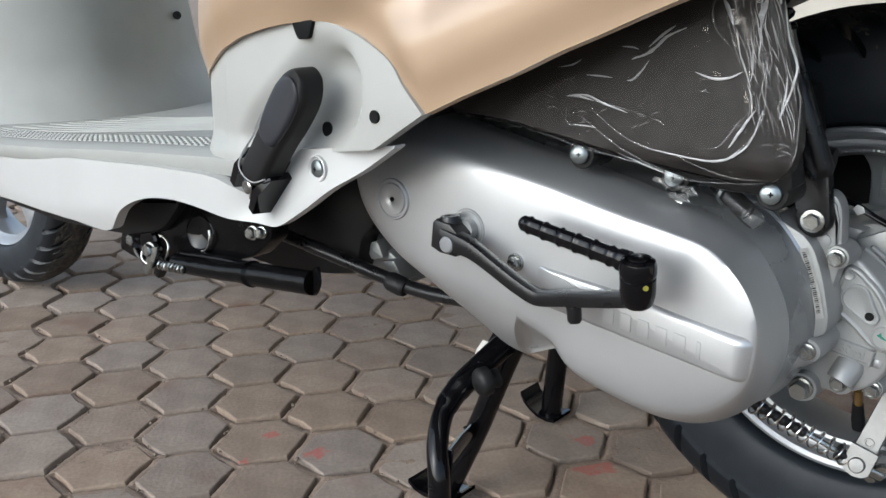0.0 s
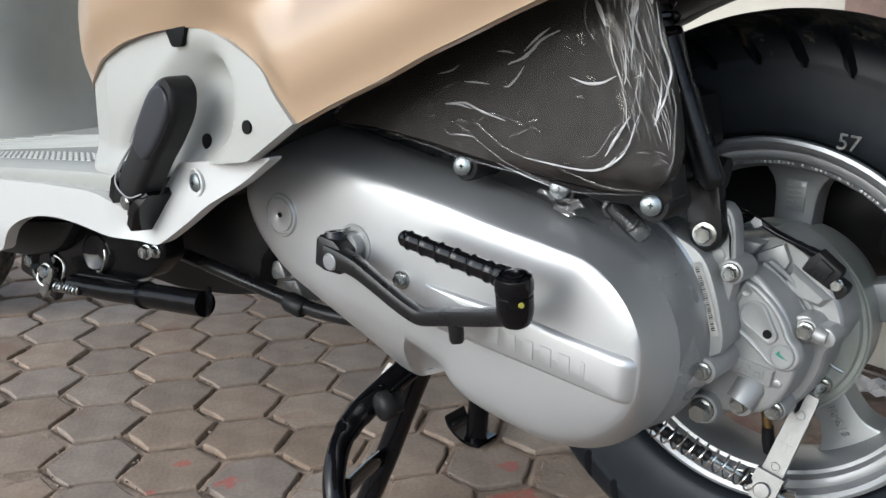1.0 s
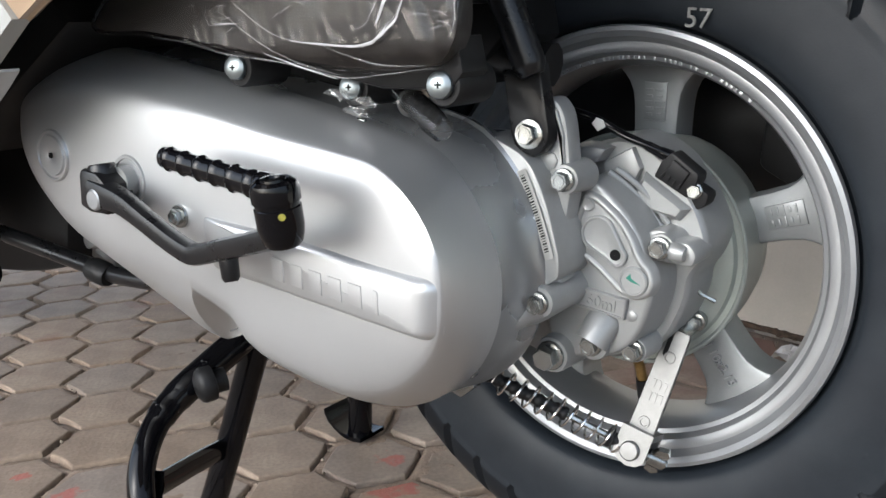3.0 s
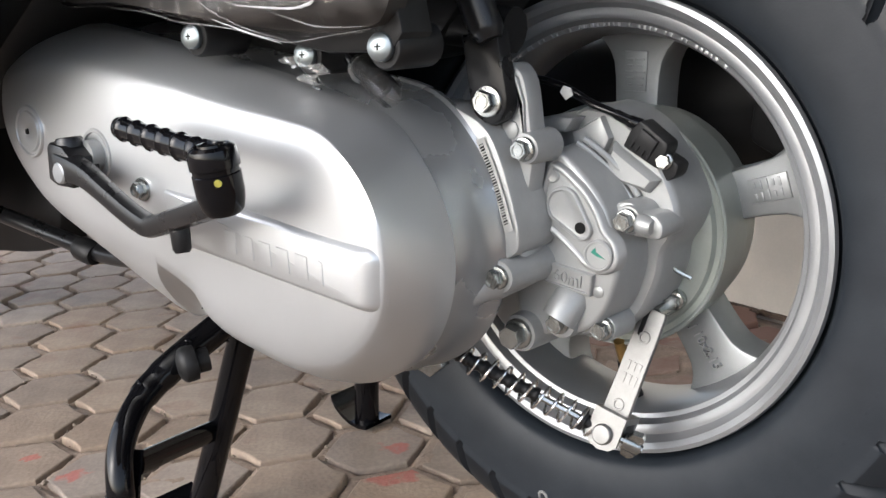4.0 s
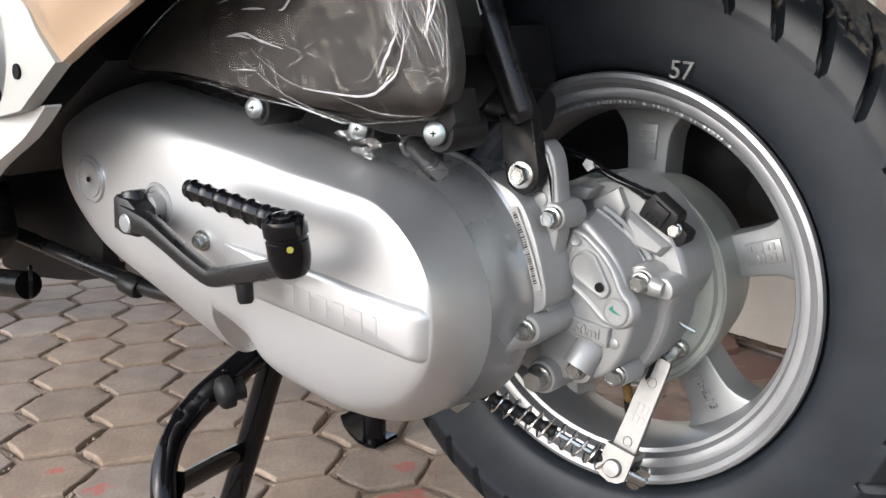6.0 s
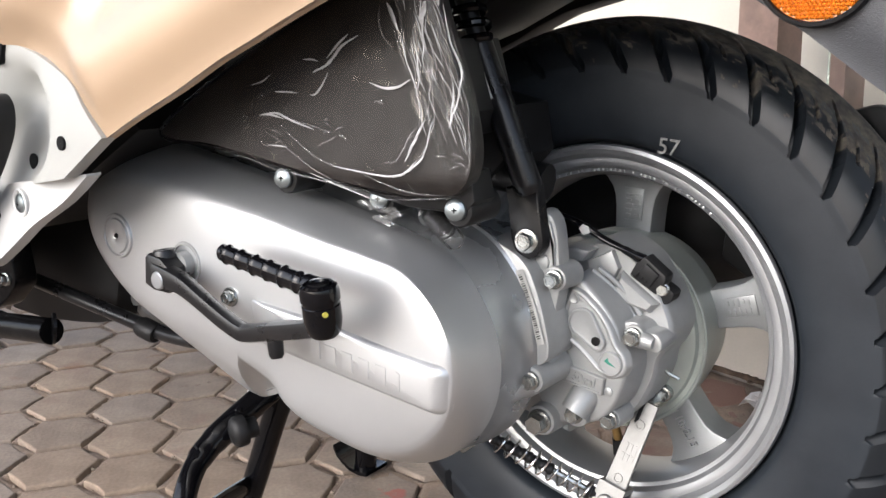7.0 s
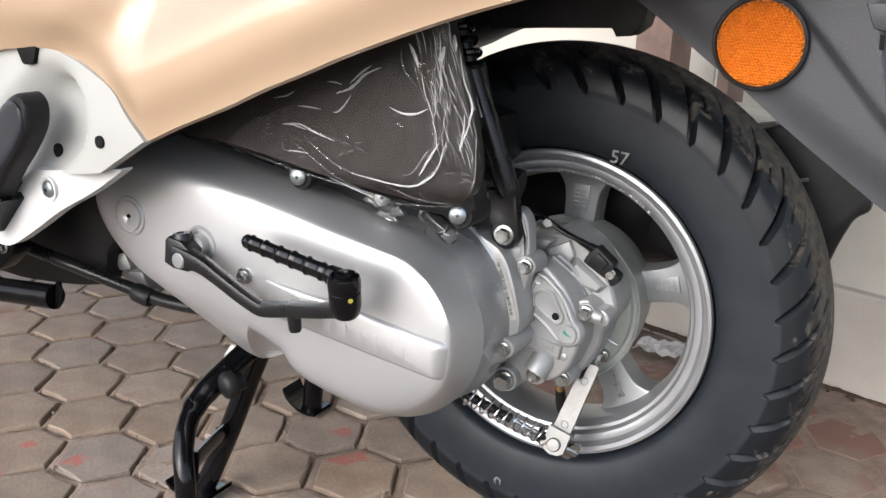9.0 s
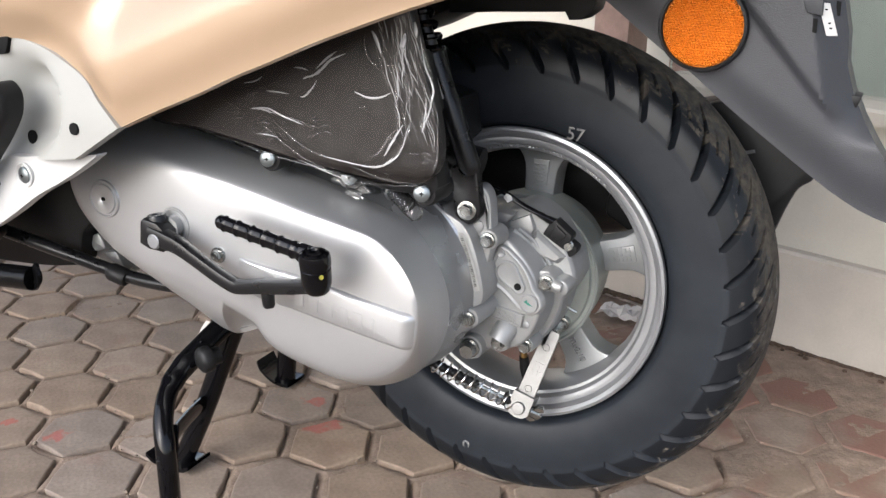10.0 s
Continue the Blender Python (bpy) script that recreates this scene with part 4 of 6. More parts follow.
REST = make_footrest()

# ---- air cleaner ----
AIR = [(-0.243, 0.4065), (-0.205, 0.430), (-0.150, 0.457), (-0.100, 0.479), (-0.060, 0.496), (-0.034, 0.505), (-0.024, 0.503), (-0.015, 0.470), (-0.006, 0.438), (-0.001, 0.410), (-0.0015, 0.392), (-0.007, 0.382), (-0.018, 0.377), (-0.050, 0.3765), (-0.100, 0.3825), (-0.150, 0.391), (-0.200, 0.398), (-0.236, 0.3995)]


def air_y(x, z):
    """The front of the air cleaner, turned back towards the shock absorber."""
    return -0.204 + 0.011 * max(0.0, (x + 0.034) / 0.036) ** 1.6 + 0.006 * smooth(0.388, 0.374, z)


def make_air_cleaner():
    o = [(q.x, q.y) for q in spline([(x, z, 0) for x, z in AIR], 90, True)]
    bm = panel(o, air_y, 0.012, 0.005)
    box = part("air_cleaner", bm, AIRBOX, scooter, "dark brown air cleaner box in clear plastic film")
    bm = bmesh.new()
    core = [(-0.150, 0.412), (-0.100, 0.440), (-0.060, 0.460), (-0.040, 0.462), (-0.028, 0.420), (-0.035, 0.405), (-0.100, 0.405)]
    loft(bm, [[(x, y, z) for x, z in core] for y in (-0.192, -0.105)])
    part("filter_body", bm, BLACK_PLASTIC, box)
    # base flange with lugs
    bm = bmesh.new()
    fl = [(-0.232, 0.4065), (-0.200, 0.3975), (-0.150, 0.3860), (-0.05, 0.3665), (-0.01, 0.366), (-0.003, 0.374), (-0.006, 0.39), (-0.10, 0.39), (-0.2, 0.404)]
    prism(bm, fl, -0.188, -0.168, 0.002)
    part("base_flange", bm, BLACK_PLASTIC, box)
    for x, y, z in ((-0.1462, -0.191, 0.3775), (-0.0152, -0.1885, 0.3685), (-0.0885, -0.166, 0.3655)):
        bm = bmesh.new()
        lathe(bm, [(0.0105, -0.03), (0.0105, -0.003), (0.0095, -0.0015), (0.0001, -0.0015)], (x, y, z), (0, -1, 0), 20)
        part("bolt_lug", bm, BLACK_PLASTIC, box)
        pan_screw(box, (x, y - 0.0005, z), (0.25, -1, 0.1), 0.0064)
    return box, o


AIR_BOX, AIR_LINE = make_air_cleaner()

# ---- rear suspension and gear case ----


def make_shock():
    lo, hi = Vector((-0.0095, -0.119, 0.372)), Vector((-0.076, -0.125, 0.545))
    d = (hi - lo).normalized()
    bm = bmesh.new()
    pts = [lo + d * t for t in (-0.004, 0.0, 0.002, 0.050, 0.056, 0.058, 0.060, 0.092, 0.094, 0.16)]
    tube(bm, pts, [0.006, 0.0084, 0.0088, 0.0088, 0.0088, 0.0085, 0.0082, 0.0082, 0.0060, 0.0060], 40)
    shock = part("shock_absorber", bm, BLACK_MATT, scooter, "black rear shock absorber")
    # coil spring above the lower tube
    side = d.cross(Vector((0, -1, 0))).normalized()
    out = side.cross(d)
    bm = bmesh.new()
    tube(bm, [lo + d * (0.094 + 0.0094 * k / 16) + (side * math.cos(k * math.pi / 8) + out * math.sin(k * math.pi / 8)) * 0.0088 for k in range(112)], 0.0027, 8)
    part("coil_spring", bm, BLACK, shock)
    bm = bmesh.new()
    loops = []
    for t in (0.058, 0.070, 0.082, 0.0935):
        loops.append([lo + d * t + (side * math.sin(a) + out * math.cos(a)) * 0.0092 for a in (x * 0.085 - 0.38 for x in range(8))])
    loft(bm, loops, False, False, False)
    part("sticker", bm, STICKER, shock, "white sticker on the shock absorber")
    # fork bracket
    bm = bmesh.new()
    prism(bm, [(-0.0275, 0.371), (-0.0055, 0.374), (-0.0005, 0.3400), (-0.0012, 0.3345), (-0.0048, 0.3290), (-0.0105, 0.3265), (-0.0170, 0.3282), (-0.0215, 0.3325), (-0.0235, 0.3390)], -0.1175, -0.108, 0.0015)
    part("clevis", bm, BLACK_MATT, shock)
    b = bolt(shock, (-0.0115, -0.118, 0.3385), (0.1, -1, 0.05), 0.0056, 0.0055, 1.45, ZINC)
    return shock


make_shock()


def make_gear_case():
    bm = bmesh.new()
    body = [(-0.030, 0.322), (-0.017, 0.3225), (-0.002, 0.3260), (0.011, 0.3310), (0.026, 0.3275), (0.041, 0.3175), (0.054, 0.300), (0.0615, 0.283), (0.0625, 0.273), (0.0590, 0.2635), (0.0540, 0.2555), (0.0520, 0.244), (0.0465, 0.230), (0.040, 0.219), (0.027, 0.2085), (0.010, 0.203), (-0.012, 0.200), (-0.040, 0.197), (-0.06, 0.215), (-0.06, 0.3)]
    o = [(q.x, q.y) for q in spline([(x, z, 0) for x, z in body], 72, True)]
    loft(bm, [[(x, y, z) for x, z in inset(o, d)] for d, y in ((0, -0.020), (0, -0.0565), (0.0009, -0.0595), (0.0024, -0.0612))])
    case = part("gear_case", bm, CAST, scooter, "cast aluminium rear gear case")
    # stepped outer plate
    bm = bmesh.new()
    plate = [(0.003, 0.3085), (0.0110, 0.3110), (0.022, 0.302), (0.031, 0.292), (0.037, 0.282), (0.0405, 0.272), (0.0435, 0.262), (0.044, 0.252), (0.041, 0.2405), (0.036, 0.229), (0.026, 0.218), (0.010, 0.212), (-0.012, 0.211), (-0.020, 0.227), (-0.020, 0.25), (-0.014, 0.272), (-0.006, 0.294)]
    o = [(q.x, q.y) for q in spline([(x, z, 0) for x, z in plate], 72, True)]
    loft(bm, [[(x, y, z) for x, z in inset(o, d)] for d, y in ((0.0030, -0.0893), (0.0018, -0.0890), (0.0006, -0.0880), (0.0, -0.0862), (-0.0022, -0.055))])
    part("gear_cover", bm, CAST, case)
    # mount ear for the shock
    bm = bmesh.new()
    ear = [(-0.020, 0.285), (-0.024, 0.310), (-0.0225, 0.335), (-0.018, 0.348), (-0.0105, 0.3555), (-0.003, 0.3555), (0.0028, 0.347), (0.0050, 0.330), (0.0060, 0.312), (0.0045, 0.300), (0.0, 0.284), (-0.010, 0.278)]
    o = [(q.x, q.y) for q in spline([(x, z, 0) for x, z in ear], 44, True)]
    prism(bm, o, -0.1065, -0.094, 0.003)
    part("shock_ear", bm, CAST, case)
    bm = bmesh.new()
    rib = [(-0.006, 0.3535), (-0.0005, 0.349), (0.0025, 0.338), (0.0030, 0.321), (0.0015, 0.321), (0.0010, 0.336), (-0.0020, 0.346), (-0.0075, 0.351)]
    prism(bm, rib, -0.1082, -0.10, 0.0010)
    part("ear_rib", bm, CAST, case)
    bm = bmesh.new()
    lathe(bm, [(0.005, -0.003), (0.005, 0.0008), (0.0042, 0.0012), (0.0001, 0.0012)], (-0.0064, -0.1067, 0.3235), (0, -1, 0), 8)
    part("cast_pip", bm, CAST, case)

    # raised teardrop with its groove and hole
    def drop(a, b, ra, rb, n=40):
        pts = []
        ang = math.atan2(b[1] - a[1], b[0] - a[0])
        for k in range(n // 2):
            t = ang + math.pi / 2 + math.pi * k / (n // 2 - 1)
            pts.append((a[0] + math.cos(t) * ra, a[1] + math.sin(t) * ra))
        for k in range(n // 2):
            t = ang - math.pi / 2 + math.pi * k / (n // 2 - 1)
            pts.append((b[0] + math.cos(t) * rb, b[1] + math.sin(t) * rb))
        return pts

    bm = bmesh.new()
    pad = rounded([(0.0070, 0.3060), (0.0150, 0.3030), (0.0280, 0.2920), (0.0350, 0.2815), (0.0385, 0.2720), (0.0445, 0.2665), (0.0465, 0.2580), (0.0425, 0.2515), (0.0355, 0.2490), (0.0265, 0.2515), (0.0140, 0.2630), (0.0005, 0.2720), (-0.0020, 0.2790), (0.0010, 0.2930)], 0.006, 4)
    # a plateau with a raised rim round it
    loft(bm, [[(x, y, z) for x, z in inset(pad, d)] for d, y in ((-0.0016, -0.086), (-0.0002, -0.0915), (0.0006, -0.0926), (0.0016, -0.0929), (0.0026, -0.0926), (0.0036, -0.0915))])
    part("raised_pad", bm, CAST, case)
    bm = bmesh.new()
    d1 = drop((0.0150, 0.2832), (0.0252, 0.2722), 0.0102, 0.0060)
    loft(bm, [[(x, y, z) for x, z in inset(d1, d)] for d, y in ((0, -0.091), (0, -0.0937), (0.0006, -0.0943), (0.0014, -0.0943), (0.0018, -0.0934), (0.003, -0.0931))])
    part("key_cap", bm, CAST, case)
    # black disc on the cap for the shade in the bore
    bm = bmesh.new()
    lathe(bm, [(0.0030, 0.0), (0.0030, 0.0006), (0.0001, 0.0007)], (0.0248, -0.0932, 0.2728), (0, -1, 0), 16)
    part("bore", bm, INK_AND_SHADE, case)
    bm = bmesh.new()
    lathe(bm, [(0.0082, -0.006), (0.0082, 0.0003), (0.0075, 0.001), (0.0068, 0.001), (0.0064, 0.0004), (0.0001, 0.0004)], (0.035, -0.0935, 0.2595), (0, -1, 0), 30)
    cap = part("round_cap", bm, CAST, case)
    bm = bmesh.new()
    loft(bm, [[(0.0312, y, 0.2612), (0.0338, y, 0.2638), (0.0342, y, 0.2614), (0.0392, y, 0.2582), (0.0345, y, 0.2593)] for y in (-0.0937, -0.0942)])
    part("marker_tick", bm, GREEN, case, "green marker tick")
    # oil quantity plate
    m = facing(0.0158, -0.0945, 0.2450, -9)
    bm = bmesh.new()
    pl = [(m @ Vector((a, b, 0))) for a, b in ((-0.0145, -0.0058), (0.0145, -0.0058), (0.0145, 0.0058), (-0.0145, 0.0058))]
    pl = [(q.x, q.z) for q in pl]
    loft(bm, [[(x, y, z) for x, z in inset(pl, d)] for d, y in ((0, -0.088), (0, -0.0925), (0.0006, -0.0931), (0.0014, -0.0931), (0.0017, -0.0922))])
    part("oil_plate", bm, CAST, case)
    lettering("60ml", 0.0092, CAST, case, "oil_text", facing(0.0158, -0.0923, 0.2450, -9), 0.0009)
    bm = bmesh.new()
    lathe(bm, [(0.0032, -0.003), (0.0032, 0.0012), (0.0024, 0.0018), (0.0001, 0.0018)], (0.0325, -0.0885, 0.2392), (0, -1, 0), 16)
    part("cast_stud", bm, CAST, case)
    # bosses and bolts
    for x, y, z, r, h in ((0.0045, -0.1110, 0.3145, 0.0080, 0.022), (0.0450, -0.0815, 0.2762, 0.0076, 0.02), (0.0300, -0.0810, 0.2168, 0.0072, 0.02), (-0.0030, -0.1270, 0.2515, 0.0088, 0.04), (0.0105, -0.0930, 0.2205, 0.0094, 0.02), (-0.0130, -0.0975, 0.2118, 0.0108, 0.035)):
        bm = bmesh.new()
        lathe(bm, [(r * 1.12, -h), (r, -0.003), (r * 0.94, -0.0008), (r * 0.6, -0.0004), (0.0001, -0.0004)], (x, y, z), (0, -1, 0), 24)
        part("boss", bm, CAST, case)
        big = r > 0.01
        bolt(case, (x, y - 0.0005, z), (0.06, -1, 0.02), 0.0068 if big else 0.0050, 0.0085 if big else 0.0050, 1.25, ZINC, "drain_bolt" if big else "bolt", not big)
    bm = bmesh.new()
    tube(bm, [(0.0155, -0.082, 0.2335), (0.0150, -0.089, 0.2320), (0.0110, -0.0950, 0.2225)], [0.0108, 0.0100, 0.0094], 24)
    part("drain_boss", bm, CAST, case)
    # arm of the case below the cover
    bm = bmesh.new()
    tube(bm, spline([(-0.030, -0.160, 0.236), (-0.022, -0.146, 0.241), (-0.012, -0.126, 0.2480), (-0.007, -0.110, 0.2510), (-0.006, -0.084, 0.253)], 16), [0.0085] * 4 + [0.0098] * 4 + [0.0116] * 8, 20)
    part("case_arm", bm, CAST, case)
    bm = bmesh.new()
    tube(bm, [(0.0490, -0.0780, 0.2752), (0.0545, -0.0800, 0.2742), (0.0580, -0.0800, 0.2736)], [0.0050, 0.0052, 0.0038], 16)
    part("cast_lug", bm, CAST, case)
    # wavy tab beside the cover bolt, web round the arm, small cast discs
    bm = bmesh.new()
    tab = [(q.x, q.y) for q in spline([(x, z, 0) for x, z in ((0.0365, 0.2830), (0.0450, 0.2850), (0.0525, 0.2800), (0.0590, 0.2790), (0.0630, 0.2735), (0.0610, 0.2672), (0.0535, 0.2672), (0.0446, 0.2680), (0.0385, 0.2725))], 36, True)]
    prism(bm, tab, -0.0785, -0.055, 0.0022)
    part("bolt_tab", bm, CAST, case)
    bm = bmesh.new()
    web = [(q.x, q.y) for q in spline([(x, z, 0) for x, z in ((-0.0330, 0.2500), (-0.0088, 0.2590), (0.0010, 0.2625), (0.0020, 0.2500), (-0.0053, 0.2400), (-0.0250, 0.2330))], 36, True)]
    prism(bm, web, -0.1120, -0.085, 0.0022)
    part("arm_web", bm, CAST, case)
    for c, r in (((0.0085, -0.0916, 0.2985), 0.0036), ((-0.0060, -0.1068, 0.2905), 0.0030)):
        bm = bmesh.new()
        lathe(bm, [(r, -0.003), (r, 0.0005), (r * 0.85, 0.0011), (r * 0.5, 0.0006), (0.0001, 0.0006)], c, (0, -1, 0), 18)
        part("cast_disc", bm, CAST, case)
    # double rib beside the plateau, shelf, block, sensor and plug
    for dx, dz in ((0.0, 0.0), (0.0042, 0.0020)):
        bm = bmesh.new()
        tube(bm, spline([(0.0110 + dx, -0.0725, 0.3135 + dz), (0.0180 + dx, -0.0690, 0.3075 + dz), (0.0265 + dx, -0.0655, 0.2985 + dz), (0.0375 + dx, -0.0630, 0.2835 + dz)], 14), 0.0016, 8)
        part("rib", bm, CAST, case)
    bm = bmesh.new()
    prism(bm, [(0.0040, 0.3175), (0.0215, 0.3265), (0.0265, 0.3150), (0.0200, 0.3020), (0.0060, 0.3090)], -0.0665, -0.045, 0.0016)
    part("cast_shelf", bm, CAST, case)
    bm = bmesh.new()
    prism(bm, [(-0.0200, 0.3180), (0.0040, 0.3185), (0.0100, 0.3260), (-0.0020, 0.3275), (-0.0200, 0.3225)], -0.0735, -0.045, 0.0020)
    part("cast_web", bm, CAST, case)
    bm = bmesh.new()
    block = [(0.0279, 0.3131), (0.0215, 0.3010), (0.0320, 0.2912), (0.0475, 0.2875), (0.0540, 0.2945), (0.0338, 0.3085)]
    loft(bm, [[(x, y, z) for x, z in inset(block, d)] for d, y in ((0.0028, -0.0665), (0.0004, -0.0640), (0.0, -0.0625), (-0.001, -0.045))])
    part("sensor_block", bm, CAST, case)
    bm = bmesh.new()
    prism(bm, rounded([(0.0295, 0.3100), (0.0355, 0.3165), (0.0580, 0.3050), (0.0625, 0.3020), (0.0605, 0.2960), (0.0560, 0.2932), (0.0505, 0.2955)], 0.002, 3), -0.0600, -0.048, 0.0008)
    plug = part("sensor_plug", bm, BLACK_PLASTIC, case, "black speed sensor plug")
    bm = bmesh.new()
    prism(bm, rounded([(0.0330, 0.3110), (0.0378, 0.3200), (0.0435, 0.3245), (0.0582, 0.3132), (0.0578, 0.3095), (0.0520, 0.3000)], 0.0012, 2), -0.0640, -0.052, 0.0010)
    prism(bm, [(0.0400, 0.3140), (0.0455, 0.3205), (0.0540, 0.3140), (0.0495, 0.3075)], -0.0662, -0.062, 0.0006)
    for k in range(4):
        q = Vector((0.0372 + 0.0030 * k, 0, 0.3112 - 0.0020 * k))
        prism(bm, [(q.x, q.z), (q.x + 0.0030, q.z + 0.0042), (q.x + 0.0040, q.z + 0.0035), (q.x + 0.0010, q.z - 0.0007)], -0.0650, -0.063, 0.0002)
    part("plug_cap", bm, BLACK_PLASTIC, case)
    bolt(case, (0.0548, -0.0603, 0.3038), (0.25, -1, 0.1), 0.0038, 0.0045, 1.2, ZINC)
    bm = bmesh.new()
    tube(bm, spline([(0.0420, -0.060, 0.3215), (0.0360, -0.062, 0.3240), (0.0260, -0.064, 0.3290), (0.0150, -0.066, 0.3340), (0.0032, -0.0670, 0.3405), (-0.0080, -0.066, 0.3440), (-0.0230, -0.062, 0.3465)], 34), [0.0034] * 6 + [0.0028] * 4 + [0.0021] * 24, 12)
    part("sensor_cable", bm, BLACK, case)
    bm = bmesh.new()
    tube(bm, spline([(0.0400, -0.0625, 0.3232), (0.0300, -0.066, 0.3278), (0.0190, -0.0675, 0.3320), (0.0050, -0.0680, 0.3385)], 16), 0.0016, 10)
    part("sensor_wire", bm, BLACK, case)
    bm = bmesh.new()
    prism(bm, [(-0.0005, 0.3392), (0.0030, 0.3350), (0.0075, 0.3375), (0.0062, 0.3412), (0.0020, 0.3425)], -0.0702, -0.0694, 0.0002)
    part("cable_tag", bm, STICKER, case, "white tag on the sensor cable")
    # barcode sticker on the curved case
    st = bmesh.new()
    bars = bmesh.new()
    rows = []
    for i in range(25):
        t = i / 24
        x, z = -0.0142 + 0.0160 * t + 0.0014 * math.sin(math.pi * t), 0.3205 - 0.0460 * t
        rows.append([(x - 0.0026, -0.1228, z - 0.0009), (x + 0.0026, -0.1228, z + 0.0009)])
    loft(st, rows, False, False, False)
    random.seed(3)
    for i in range(30):
        t = 0.06 + 0.88 * i / 30
        x, z = -0.0142 + 0.0160 * t + 0.0014 * math.sin(math.pi * t), 0.3205 - 0.0460 * t
        h = random.choice((0.0002, 0.0003, 0.0005))
        loft(bars, [[(x + a, y, z + a * 0.42 + b) for a, b in ((-0.0016, -h), (0.0008, -h), (0.0008, h), (-0.0016, h))] for y in (-0.1229, -0.1231)])
    bm = bmesh.new()
    back = [(-0.040, 0.334), (-0.024, 0.3330), (-0.0100, 0.3235), (-0.0015, 0.306), (0.0045, 0.285), (0.0066, 0.272), (0.0030, 0.262), (-0.02, 0.256), (-0.04, 0.28)]
    o = [(q.x, q.y) for q in spline([(x, z, 0) for x, z in back], 40, True)]
    prism(bm, o, -0.1215, -0.07, 0.0015)
    part("case_flank", bm, CAST, case)
    part("barcode_label", st, shade("dulled_sticker", (0.36, 0.355, 0.335), 0.4, 0.0, 0.15, 120), case, "white barcode sticker")
    tagged(part("barcode_print", bars, INK_AND_SHADE, case), "", "", "", "stuff")
    # breather stub with a clear cap
    bm = bmesh.new()
    tube(bm, [(-0.062, -0.158, 0.3640), (-0.050, -0.162, 0.3568), (-0.040, -0.165, 0.351)], [0.006, 0.0058, 0.0058], 14)
    part("breather_stub", bm, BLACK, case)
    bm = bmesh.new()
    for k in range(3):
        c = Vector((-0.0475 + 0.0050 * k, -0.1632 - 0.0016 * k, 0.3556 - 0.0029 * k))
        lathe(bm, [(0.0052, -0.0012), (0.0064, 0.0), (0.0052, 0.0012)], c, (0.82, -0.26, -0.5), 16)
    part("stub_ring", bm, BLACK, case)
    # zinc bar standing in for a film glint; film scraps under the air cleaner
    bm = bmesh.new()
    tube(bm, spline([(-0.0975, -0.162, 0.3470), (-0.0900, -0.163, 0.3485), (-0.0830, -0.163, 0.3478)], 12), 0.0011, 8)
    part("film_glint_bar", bm, ZINC, case)
    for c, n in (((-0.092, -0.1725, 0.3625), 4), ((-0.0800, -0.172, 0.3535), 11), ((-0.0760, -0.170, 0.3585), 23)):
        rows = []
        for i in range(7):
            rows.append([(c[0] + 0.0026 * (i - 3) + 0.0012 * math.sin(n + i), c[1] - 0.0022 * math.sin(n * 1.7 + 1.9 * i + j), c[2] + (0.0016 * (j - 2) + 0.0007 * math.cos(n + i * 2)) * (1 - abs(i - 3) / 4) - 0.0005 * (i - 3)) for j in range(5)])
        bm = bmesh.new()
        loft(bm, rows, False, False, False)
        part("film_scrap", bm, film_material(0.16), case, "crumpled scrap of clear film")
    bm = bmesh.new()
    tube(bm, [(-0.051, -0.162, 0.3575), (-0.036, -0.167, 0.3490), (-0.0295, -0.1688, 0.3450), (-0.027, -0.1695, 0.3435)], [0.0066, 0.0068, 0.0060, 0.0030], 18)
    part("clear_cap", bm, film_material(0.02), case, "clear plastic cap")
    bm = bmesh.new()
    tube(bm, [(-0.0535, -0.161, 0.3590), (-0.0515, -0.162, 0.3578)], [0.0084, 0.0084], 18)
    part("clip", bm, ZINC, case)


